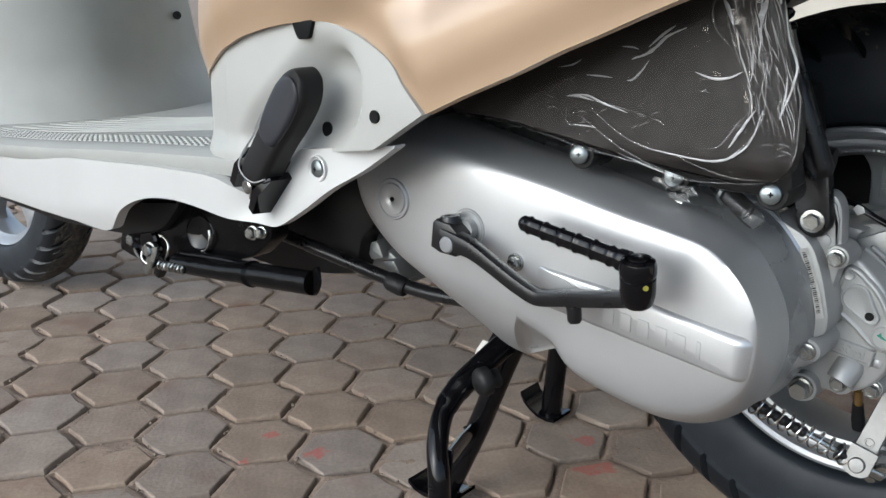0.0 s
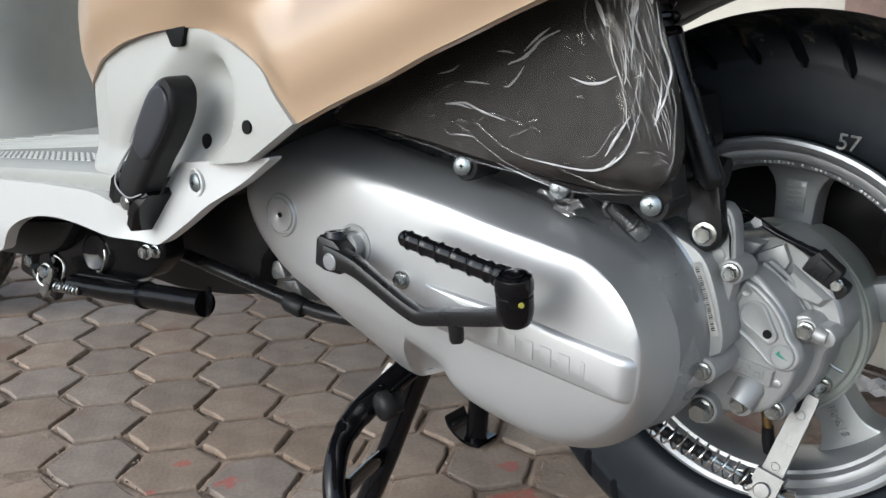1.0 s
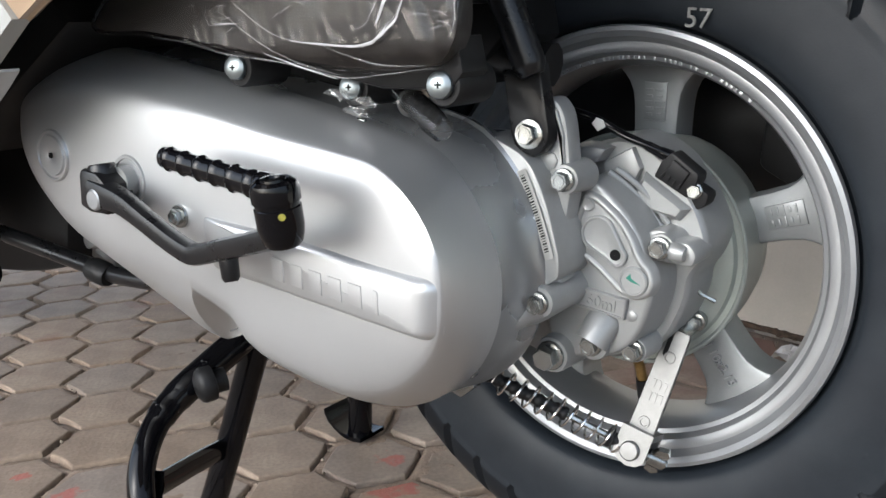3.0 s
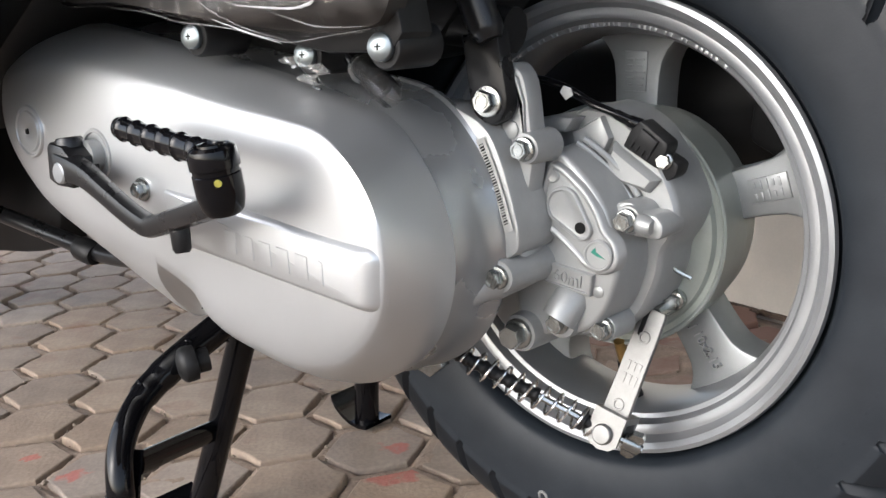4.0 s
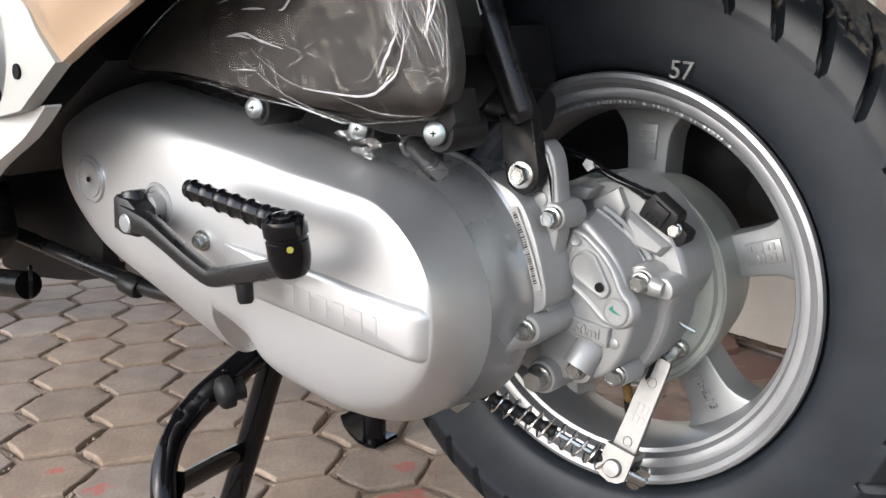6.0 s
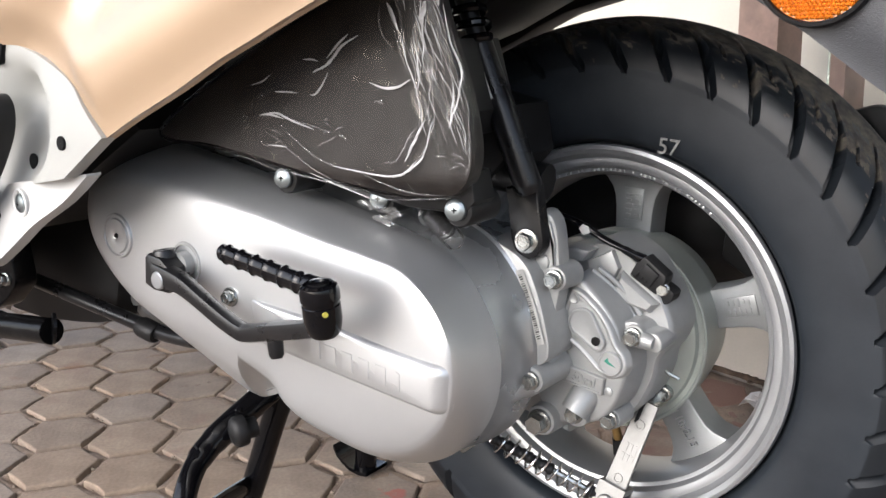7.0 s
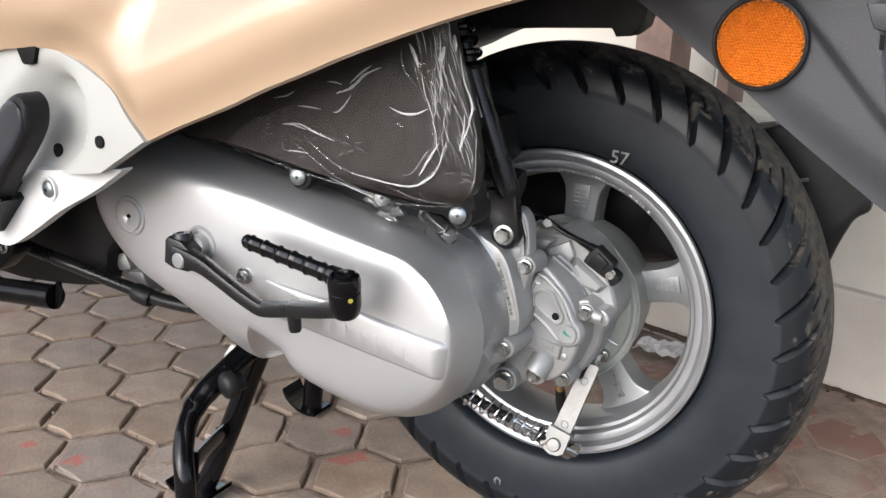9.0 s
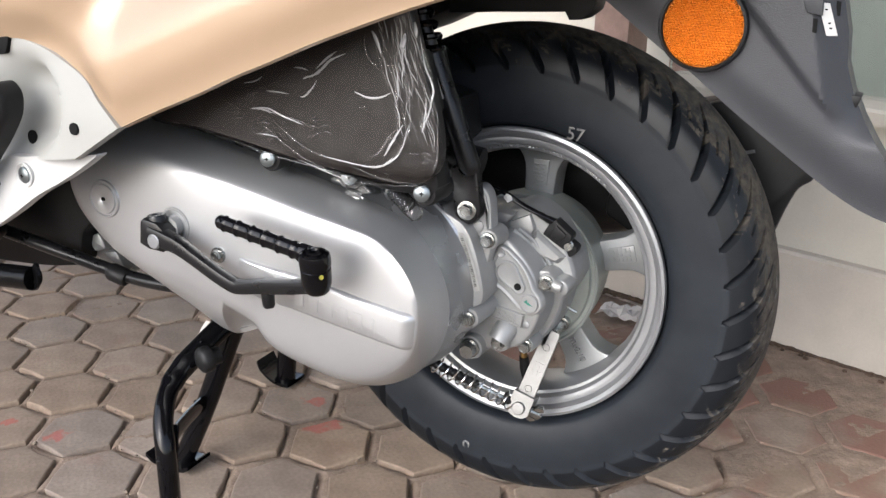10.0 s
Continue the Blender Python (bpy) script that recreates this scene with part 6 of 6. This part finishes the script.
# ---- tail ----
def make_tail():
    low = [(0.02, 0.553), (0.0865, 0.509), (0.1010, 0.499), (0.1294, 0.4785), (0.153, 0.463), (0.181, 0.442), (0.215, 0.4185), (0.254, 0.393), (0.285, 0.380), (0.33, 0.372)]
    low = [(q.x, q.y) for q in spline([(x, z, 0) for x, z in low], 30)]
    top = [(0.33, 0.385), (0.300, 0.402), (0.278, 0.420), (0.262, 0.442), (0.2535, 0.458), (0.2475, 0.475), (0.2455, 0.494), (0.236, 0.53), (0.225, 0.60), (0.02, 0.60)]

    def tail_y(x, z):
        zl = interp(x, low)
        y = -0.136 - 0.004 * smooth(0, 0.03, z - zl)
        # a crease that runs down to the tail's point, a raised field beside it and the edge turned away
        k = ((x - 0.188) * 0.060 + (z - 0.501) * 0.055) / 0.0814
        live = smooth(0.436, 0.452, z)
        turned = x - interp(z, [(0.43, 0.2440), (0.482, 0.2300), (0.52, 0.2210)])
        return y - 0.0042 * smooth(0.0, 0.0045, k) * live + 0.9 * max(0.0, turned) * smooth(0.425, 0.455, z)

    p = part("tail_cover", panel(low + top, tail_y, 0.03, 0.0025), DARK_GREY, scooter, "dark grey textured plastic tail cover", sharp=30)
    c = Vector((0.1594, -0.1415, 0.4930))
    way = Vector((0.02, -1, 0.0)).normalized()
    bm = bmesh.new()
    lathe(bm, [(0.0283, -0.006), (0.0285, 0.002), (0.0278, 0.0042), (0.0260, 0.0046), (0.0255, 0.002)], c, way, 64)
    ring = part("reflector_ring", bm, BLACK_PLASTIC, p, "black reflector rim")
    # lens of small raised pyramids
    bm = bmesh.new()
    lathe(bm, [(0.0001, 0.0005), (0.0258, 0.0005)], c, way, 48)
    _, s, u = frame_at(way)
    pitch = 0.0021
    for i in range(-16, 17):
        for j in range(-18, 19):
            x, y = (i + 0.5 * (j % 2)) * pitch, j * pitch * 0.866
            if math.hypot(x, y) > 0.0249:
                continue
            q = c + s * x + u * y + way * 0.0015
            ring_v = [bm.verts.new(q + (s * math.cos(a) + u * math.sin(a)) * pitch * 0.57) for a in (math.pi / 6 + k * math.pi / 3 for k in range(6))]
            tip = bm.verts.new(q + way * 0.0017)
            for k in range(6):
                bm.faces.new((ring_v[k], ring_v[(k + 1) % 6], tip))
    lens = part("reflector_lens", bm, AMBER, ring, "round amber reflector lens", sharp=5)
    bm = bmesh.new()
    loft(bm, [[(x, tail_y(x, z) - lift, z) for x, z in ((0.2262, 0.5120), (0.2325, 0.5115), (0.2395, 0.4925), (0.2335, 0.4925))] for lift in (0.0, 0.0012)])
    part("paper_label", bm, STICKER, p, "small white label")
    for x, z in ((0.2265, 0.4985), (0.2375, 0.5085)):
        bm = bmesh.new()
        loft(bm, [[(x + u, tail_y(x, z) - lift, z + w) for u, w in ((-0.0016, 0.0045), (0.0012, 0.0040), (0.0016, -0.0045), (-0.0010, -0.0040))] for lift in (0.0, 0.0010)])
        part("clip_slot", bm, INK_AND_SHADE, p)
    bm = bmesh.new()
    for z in (0.4965, 0.4995, 0.5075):
        x = 0.2345 - (z - 0.4975) * 0.36
        loft(bm, [[(x + u, tail_y(x, z) - lift, z + w) for u, w in ((-0.0012, 0.0), (0.0012, 0.0), (0.0012, 0.0009), (-0.0012, 0.0009))] for lift in (0.0012, 0.0015)])
    part("label_print", bm, INK_AND_SHADE, p)
    bm = bmesh.new()
    prism(bm, rounded([(0.2490, 0.4570), (0.2590, 0.4565), (0.2560, 0.4470)], 0.0015, 3), -0.1300, -0.112, 0.0006)
    part("clip_tab", bm, BLACK_PLASTIC, p)
    bm = bmesh.new()
    prism(bm, [(0.2150, 0.5200), (0.2210, 0.5060), (0.2300, 0.5045), (0.2290, 0.5200)], -0.1460, -0.130, 0.0008)
    part("clip_seat", bm, DARK_GREY, p)
    # black bracket bar and rear inner mudguard
    bm = bmesh.new()
    prism(bm, [(-0.036, 0.4870), (0.0, 0.4900), (0.0550, 0.4935), (0.0585, 0.4880), (0.0680, 0.4890), (0.0760, 0.4955), (0.09, 0.55), (-0.036, 0.55)], -0.11, -0.085, 0.002)
    part("grab_bracket", bm, BLACK_PLASTIC, scooter, "black bracket under the tail")
    bm = bmesh.new()
    prism(bm, rounded([(0.135, 0.412), (0.150, 0.416), (0.185, 0.40), (0.224, 0.368), (0.2265, 0.356), (0.2145, 0.348), (0.206, 0.326), (0.196, 0.290), (0.14, 0.25), (0.05, 0.3), (0.06, 0.38)], 0.006), 0.056, 0.068, 0.003)
    g = part("rear_mudguard", bm, BLACK_PLASTIC, scooter, "black plastic rear mudguard flap")
    for x, z in ((0.150, 0.372), (0.169, 0.373)):
        bm = bmesh.new()
        tube(bm, [(x, 0.0555, z), (x + 0.007, 0.0555, z + 0.002)], 0.0016, 6)
        part("scuff", bm, WHITE_MARK, g)
    bm = bmesh.new()
    prism(bm, [(0.15, 0.52), (0.20, 0.50), (0.21, 0.60), (0.10, 0.60)], -0.10, 0.0, 0.004)
    part("tail_core", bm, BLACK_PLASTIC, scooter, "black tail underside")


FILM = film_material()
# opaque pale grey and a milky veil paint the glints on the film
FOLD_GLINT = shade("film_glint_paint", (0.40, 0.40, 0.40), 0.12, 0.0, 0.1, 60, coat=0.6)
SOFT_GLINT = film_material(0.15)
SOFT_GLINT.name = "soft_film_glint"
GLASS = film_material()
GLASS.name = "window_glass"
GREENISH = shade("pale_green_wall", (0.42, 0.46, 0.39), 0.7, 0.0, 0.08, 4, 0.0002, 200)
AMBER = shade("amber_plastic", (0.63, 0.18, 0.016), 0.10, 0.0, 0.06, 420, coat=0.6)


def make_muffler():
    """The silencer on the far side, seen dark through the wheel."""
    bm = bmesh.new()
    pts = spline([(-0.30, 0.145, 0.265), (-0.22, 0.145, 0.275), (-0.10, 0.145, 0.295), (0.03, 0.148, 0.318), (0.135, 0.150, 0.340), (0.145, 0.150, 0.342)], 22)
    tube(bm, pts, [0.03, 0.045, 0.055] + [0.062] * 16 + [0.058, 0.045, 0.03], 28)
    m = part("muffler", bm, BLACK_MATT, scooter, "black silencer on the far side")
    bm = bmesh.new()
    tube(bm, [(p.x, p.y - 0.012, p.z + 0.006) for p in pts[5:19]], 0.060, 28)
    part("heat_shield", bm, BLACK_PLASTIC, m)


make_muffler()
make_gear_case()
make_brake()
make_stands()
make_engine()
make_tail()


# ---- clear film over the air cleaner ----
# lines along which the film's glints are painted
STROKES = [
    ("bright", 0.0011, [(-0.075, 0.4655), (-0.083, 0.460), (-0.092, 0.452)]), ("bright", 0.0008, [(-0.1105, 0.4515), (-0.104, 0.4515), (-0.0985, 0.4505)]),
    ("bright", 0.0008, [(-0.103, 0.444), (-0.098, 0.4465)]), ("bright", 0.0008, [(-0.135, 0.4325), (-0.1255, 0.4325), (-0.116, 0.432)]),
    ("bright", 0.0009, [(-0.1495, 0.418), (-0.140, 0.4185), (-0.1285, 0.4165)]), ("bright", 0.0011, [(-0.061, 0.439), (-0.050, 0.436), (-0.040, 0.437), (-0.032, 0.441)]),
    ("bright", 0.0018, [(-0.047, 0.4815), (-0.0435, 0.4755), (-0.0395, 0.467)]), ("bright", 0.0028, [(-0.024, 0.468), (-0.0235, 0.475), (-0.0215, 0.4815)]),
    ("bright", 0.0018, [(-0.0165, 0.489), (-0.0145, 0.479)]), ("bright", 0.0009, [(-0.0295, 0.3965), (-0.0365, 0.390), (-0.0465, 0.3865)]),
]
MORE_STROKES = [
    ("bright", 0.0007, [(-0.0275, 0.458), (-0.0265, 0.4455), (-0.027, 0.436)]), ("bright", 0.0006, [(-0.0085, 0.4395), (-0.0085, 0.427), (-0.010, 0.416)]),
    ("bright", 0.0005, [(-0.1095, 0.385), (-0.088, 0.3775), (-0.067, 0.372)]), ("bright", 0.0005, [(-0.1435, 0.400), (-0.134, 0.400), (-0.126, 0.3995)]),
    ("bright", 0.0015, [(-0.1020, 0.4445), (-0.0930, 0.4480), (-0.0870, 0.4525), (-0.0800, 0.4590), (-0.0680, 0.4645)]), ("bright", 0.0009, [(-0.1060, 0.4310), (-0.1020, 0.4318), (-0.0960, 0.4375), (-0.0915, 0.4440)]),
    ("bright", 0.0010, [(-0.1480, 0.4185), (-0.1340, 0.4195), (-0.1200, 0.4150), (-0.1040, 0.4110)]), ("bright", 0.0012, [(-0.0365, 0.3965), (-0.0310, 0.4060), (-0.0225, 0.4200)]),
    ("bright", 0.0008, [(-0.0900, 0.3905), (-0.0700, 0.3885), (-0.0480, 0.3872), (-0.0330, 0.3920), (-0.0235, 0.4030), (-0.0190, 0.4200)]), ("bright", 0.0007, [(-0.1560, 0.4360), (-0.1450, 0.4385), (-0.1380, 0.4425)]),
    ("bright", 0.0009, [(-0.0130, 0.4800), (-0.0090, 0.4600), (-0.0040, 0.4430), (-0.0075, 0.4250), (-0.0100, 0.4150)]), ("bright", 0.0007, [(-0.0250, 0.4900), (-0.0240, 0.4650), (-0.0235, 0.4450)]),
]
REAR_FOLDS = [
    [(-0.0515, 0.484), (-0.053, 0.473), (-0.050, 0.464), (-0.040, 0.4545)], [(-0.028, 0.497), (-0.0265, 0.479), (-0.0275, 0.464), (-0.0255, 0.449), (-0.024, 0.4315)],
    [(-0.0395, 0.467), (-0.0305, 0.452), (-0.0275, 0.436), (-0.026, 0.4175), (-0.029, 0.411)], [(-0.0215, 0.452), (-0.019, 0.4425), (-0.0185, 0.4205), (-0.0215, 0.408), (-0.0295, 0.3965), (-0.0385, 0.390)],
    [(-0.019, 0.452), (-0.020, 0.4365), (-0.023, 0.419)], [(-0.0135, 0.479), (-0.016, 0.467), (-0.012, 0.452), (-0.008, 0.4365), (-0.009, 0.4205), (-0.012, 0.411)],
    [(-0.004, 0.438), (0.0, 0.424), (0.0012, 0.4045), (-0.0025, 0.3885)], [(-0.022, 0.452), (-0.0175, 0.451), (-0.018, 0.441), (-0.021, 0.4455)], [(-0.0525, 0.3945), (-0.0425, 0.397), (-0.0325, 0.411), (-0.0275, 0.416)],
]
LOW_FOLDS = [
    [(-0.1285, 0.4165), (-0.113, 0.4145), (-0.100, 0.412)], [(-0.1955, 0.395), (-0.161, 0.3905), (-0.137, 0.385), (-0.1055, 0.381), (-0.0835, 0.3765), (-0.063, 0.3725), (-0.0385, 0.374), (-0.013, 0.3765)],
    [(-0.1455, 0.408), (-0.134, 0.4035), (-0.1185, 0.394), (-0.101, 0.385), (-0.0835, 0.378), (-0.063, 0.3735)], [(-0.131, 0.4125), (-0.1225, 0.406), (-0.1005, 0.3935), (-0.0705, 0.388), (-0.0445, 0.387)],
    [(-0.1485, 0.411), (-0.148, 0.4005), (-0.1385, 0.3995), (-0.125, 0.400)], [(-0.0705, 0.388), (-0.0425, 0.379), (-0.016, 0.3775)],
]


def make_film():
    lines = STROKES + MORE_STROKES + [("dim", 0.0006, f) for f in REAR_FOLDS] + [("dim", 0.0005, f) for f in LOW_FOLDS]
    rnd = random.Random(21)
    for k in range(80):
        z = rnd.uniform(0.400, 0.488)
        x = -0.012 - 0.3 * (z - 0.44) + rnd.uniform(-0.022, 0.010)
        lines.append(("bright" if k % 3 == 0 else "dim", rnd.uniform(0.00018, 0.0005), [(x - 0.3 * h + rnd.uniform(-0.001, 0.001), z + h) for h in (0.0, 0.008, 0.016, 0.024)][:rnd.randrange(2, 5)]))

    # little milky smears for soft glints where the film clings to the box
    for cx, cz, n in ((-0.092, 0.413, 8), (-0.054, 0.430, 3), (-0.150, 0.430, 4), (-0.034, 0.412, 3), (-0.135, 0.405, 4), (-0.010, 0.395, 6), (-0.165, 0.415, 4)):
        for k in range(n):
            x, z, t = cx + rnd.gauss(0, 0.006), cz + rnd.gauss(0, 0.0045), rnd.uniform(-0.5, 0.6)
            g = rnd.uniform(0.0015, 0.0045)
            lines.append(("dim", rnd.uniform(0.0003, 0.0007), [(x - g * math.cos(t), z - g * math.sin(t)), (x + 0.0004, z + 0.0005), (x + g * math.cos(t), z + g * math.sin(t))]))

    def film_y(x, z):
        y = air_y(x, z) - 0.0016
        fold = smooth(-0.048, -0.022, x) + 0.4 * smooth(0.405, 0.385, z)
        y -= 0.0004 * noise.noise(Vector((x * 60, z * 45, 0))) + 0.0004 * max(0, 0.3 - abs(noise.noise(Vector((x * 210 + z * 120, z * 160, 4)))))
        y -= (0.0004 + 0.0030 * min(1, fold)) * max(0, 0.5 - 1.6 * abs(noise.noise(Vector((x * 130 + z * 40 + 3, z * 20, 2.0)))))
        for kind, w, line in lines:
            best = min(seg_dist(x, z, p, q)[0] for p, q in zip(line, line[1:]))
            if best < 0.007:
                y -= 0.12 * w * math.exp(-(best / (2.5 * w)) ** 2)
        return y

    o = inset(AIR_LINE, -0.002)
    bm = panel(o, film_y, 0.008, 0.0016)
    part("film_wrap", bm, FILM, AIR_BOX, "wrinkled clear plastic film", sharp=180)
    # folds of the film drawn as pale strips, their glint put into the colour
    for kind, material, label in (("bright", FOLD_GLINT, "pale strokes for the glints along the film's folds"), ("dim", SOFT_GLINT, "faint milky strokes for soft glints along the film's folds")):
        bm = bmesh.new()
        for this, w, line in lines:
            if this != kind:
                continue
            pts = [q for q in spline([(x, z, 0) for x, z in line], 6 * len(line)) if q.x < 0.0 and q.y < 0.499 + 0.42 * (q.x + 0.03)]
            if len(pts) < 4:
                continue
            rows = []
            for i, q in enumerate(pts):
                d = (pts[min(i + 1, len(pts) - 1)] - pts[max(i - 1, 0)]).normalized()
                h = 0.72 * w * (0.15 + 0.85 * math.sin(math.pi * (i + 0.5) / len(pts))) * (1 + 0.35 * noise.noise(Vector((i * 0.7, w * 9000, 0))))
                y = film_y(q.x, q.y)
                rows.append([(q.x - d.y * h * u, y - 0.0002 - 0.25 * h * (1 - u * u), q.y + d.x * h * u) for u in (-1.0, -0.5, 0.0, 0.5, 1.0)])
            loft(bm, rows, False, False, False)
        ob = part("film_glint", bm, material, AIR_BOX, label, sharp=180)
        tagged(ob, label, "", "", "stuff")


make_film()


# ---- shop front behind, posts ----
def post(x, y, w, d, z1, material, label):
    bm = bmesh.new()
    loft(bm, [[wall_m @ Vector(p) for p in ((x, y, z), (x + w, y, z), (x + w, y + d, z), (x, y + d, z))] for z in (0.137, z1)])
    return tagged(part("post", bm, material, None, label), label, "post")


post(-0.433, 0.12, 0.066, 0.06, 2.4, WOOD, "brown painted post of the shop front")
post(-0.287, 0.12, 0.026, 0.05, 2.4, WOOD, "narrow brown painted post of the shop front")
wall_box("wall_back", -1.35, -0.27, 0.30, 0.42, 0.137, 2.6, CREAM, "cream painted shop wall")
wall_box("wall_upper", -0.255, 1.6, 0.02, 0.12, 2.1, 2.6, CREAM, "cream wall over the shop window")

# unseen slab added overhead to keep high sky light off the scooter
wall_box("sky_blocker", -2.6, 2.6, -2.2, 0.5, 2.62, 2.72, CREAM, "unseen overhead slab added to block the high sky light", "ceiling")
window = thing("window_1", "greenish glass shop window in a cream frame", "window", kind="structure")
bm = bmesh.new()
loft(bm, [[wall_m @ Vector((x, y, z)) for x, z in ((-0.25, 0.335), (1.6, 0.335), (1.6, 2.1), (-0.25, 2.1))] for y in (0.06, 0.066)])
part("pane", bm, GLASS, window)
wall_box("window_sill", -0.255, 1.6, -0.005, 0.10, 0.325, 0.345, CREAM, "", parent=window)
wall_box("room_back", -1.2, 3.0, 1.6, 1.7, 0.0, 2.6, GREENISH, "pale green wall inside the shop")

# ---- small litter ----
bm = bmesh.new()
random.seed(8)
pts = []
for i in range(9):
    row = []
    for j in range(7):
        x, y = i / 8 - 0.5, j / 6 - 0.5
        row.append((-0.045 + x * 0.07 + 0.006 * random.random(), 0.53 + y * 0.045 + 0.006 * random.random(), 0.004 + 0.014 * random.random()))
    pts.append(row)
loft(bm, pts, False, False, False)
tagged(part("crumpled_paper", bm, PAPER, None, "", sharp=12), "crumpled white paper lying by the plinth", "litter")

# ---- pavers ----


def paver_loops(rnd, jit):
    loops = []
    jx = [(rnd.uniform(-jit, jit), rnd.uniform(-jit, jit)) for _ in range(12)]
    for r, z in ((1.03, -0.016), (1.0, -0.0028), (0.985, -0.0009), (0.955, -0.0001), (0.90, 0.0)):
        loop = []
        for k in range(12):
            p = CELL[k // 2] * 0.892
            if k % 2:
                p = (p + CELL[(k // 2 + 1) % 6] * 0.892) / 2
            loop.append(((p.x + jx[k][0]) * r, (p.y + jx[k][1]) * r, z))
        loops.append(loop)
    return loops


rnd = random.Random(12)
variants = []
for v in range(8):
    bm = bmesh.new()
    loft(bm, paver_loops(rnd, 0.0017), True, False, True)
    finish(bm, 20)
    me = bpy.data.meshes.new("paver")
    bm.to_mesh(me)
    bm.free()
    me.materials.append(PAVER)
    variants.append(me)
rest_v, rest_f = [], []
near = 0
for i in range(-40, 41):
    for j in range(-40, 41):
        c = paver_at(i, j)
        q = wall_m.inverted() @ Vector((c.x, c.y, 0))
        if q.y > -0.045 or not (-3.2 < c.x < 1.3 and -1.2 < c.y < 2.2):
            continue
        tilt = (rnd.uniform(-0.9, 0.9), rnd.uniform(-0.9, 0.9))
        place = pose(c.x, c.y, -0.0005 + rnd.uniform(-0.0018, 0.0014), tilt[0], tilt[1], 180 * rnd.randrange(2) + rnd.uniform(-1.2, 1.2))
        if near < 300 and -1.6 < c.x < 0.75 and -0.45 < c.y < 0.75 and not (c.x > 0.1 and c.y < -0.1):
            ob = new("paver", variants[rnd.randrange(8)])
            ob.parent = ground
            ob.matrix_basis = place
            near += 1
        else:
            base = len(rest_v)
            for loop in paver_loops(rnd, 0.0013):
                rest_v += [place @ Vector(p) for p in loop]
            for r in range(4):
                for k in range(12):
                    rest_f.append((base + r * 12 + k, base + r * 12 + (k + 1) % 12, base + (r + 1) * 12 + (k + 1) % 12, base + (r + 1) * 12 + k))
            rest_f.append(tuple(base + 48 + k for k in range(12)))
me = bpy.data.meshes.new("paver_field")
me.from_pydata([tuple(v) for v in rest_v], [], rest_f)
me.materials.append(PAVER)
ob = new("paver_field", me)
ob.parent = ground
tagged(ob, "further brown hexagonal pavers", "", "", "stuff")
# grit along the joints
rnd = random.Random(44)
gv, gf = [], []
for k in range(1500):
    c = paver_at(rnd.randrange(-9, 12), rnd.randrange(-8, 9))
    k = rnd.randrange(6)
    c = c + CELL[k].lerp(CELL[(k + 1) % 6], rnd.random()) + Vector((rnd.uniform(-1, 1), rnd.uniform(-1, 1))) * 0.004
    if (wall_m.inverted() @ Vector((c.x, c.y, 0))).y > -0.01 or not (-1.3 < c.x < 0.6 and -0.42 < c.y < 0.8):
        continue
    r = rnd.uniform(0.0006, 0.0022) * (1.5 if rnd.random() < 0.08 else 1)
    base = len(gv)
    z = -0.0035 + r
    for i in range(5):
        t = i * 1.2566 + rnd.uniform(-0.3, 0.3)
        gv.append((c.x + math.cos(t) * r * rnd.uniform(0.7, 1.3), c.y + math.sin(t) * r * rnd.uniform(0.7, 1.3), z + rnd.uniform(-0.3, 0.3) * r))
    gv += [(c.x, c.y, z + r * 0.9), (c.x, c.y, z - r)]
    for i in range(5):
        gf += [(base + i, base + (i + 1) % 5, base + 5), (base + (i + 1) % 5, base + i, base + 6)]
me = bpy.data.meshes.new("joint_grit")
me.from_pydata(gv, [], gf)
me.materials.append(GRIT)
grit = new("joint_grit", me)
grit.parent = ground
tagged(grit, "loose grit and crumbs in the joints", "", "", "stuff")

# a crack with dark dirt and crumbs along the foot of the shop front
DIRT = shade("dark_dirt", (0.055, 0.036, 0.024), 0.95, 0.0, 0.5, 160, 0.001, 500, tint=(0.12, 0.075, 0.048))
crumbs = random.Random(44)
bm = bmesh.new()
rows = []
for i in range(161):
    x = -0.75 + i * 0.0094
    w = 0.0045 + 0.0045 * abs(noise.noise(Vector((x * 26, 0.0, 7.0)))) + 0.002 * crumbs.random()
    h = 0.0022 + 0.0012 * noise.noise(Vector((x * 60, 1.0, 2.0)))
    rows.append([wall_m @ Vector(q) for q in ((x, -w, -0.004), (x, -w * 0.75, h * 0.7), (x, -w * 0.35, h), (x, 0.001, h * 0.8))])
loft(bm, rows, False, False, False)
for k in range(170):
    x, y = crumbs.uniform(-0.7, 0.7), -abs(crumbs.gauss(0.0, 0.010)) - 0.002
    r, a = crumbs.uniform(0.0012, 0.0038), crumbs.uniform(0, 6.3)
    c = wall_m @ Vector((x, y, 0.0024))
    loft(bm, [[c + Vector((r * k2 * math.cos(a + b) * 1.6, r * k2 * math.sin(a + b), z)) for b in (0.0, 1.2, 2.3, 3.4, 5.0)] for k2, z in ((1.0, -0.002), (0.9, 0.0004), (0.4, 0.0012))])
dirt = part("foot_dirt", bm, DIRT, ground)
tagged(dirt, "dark dirt and crumbs along the wall foot", "", "", "stuff")
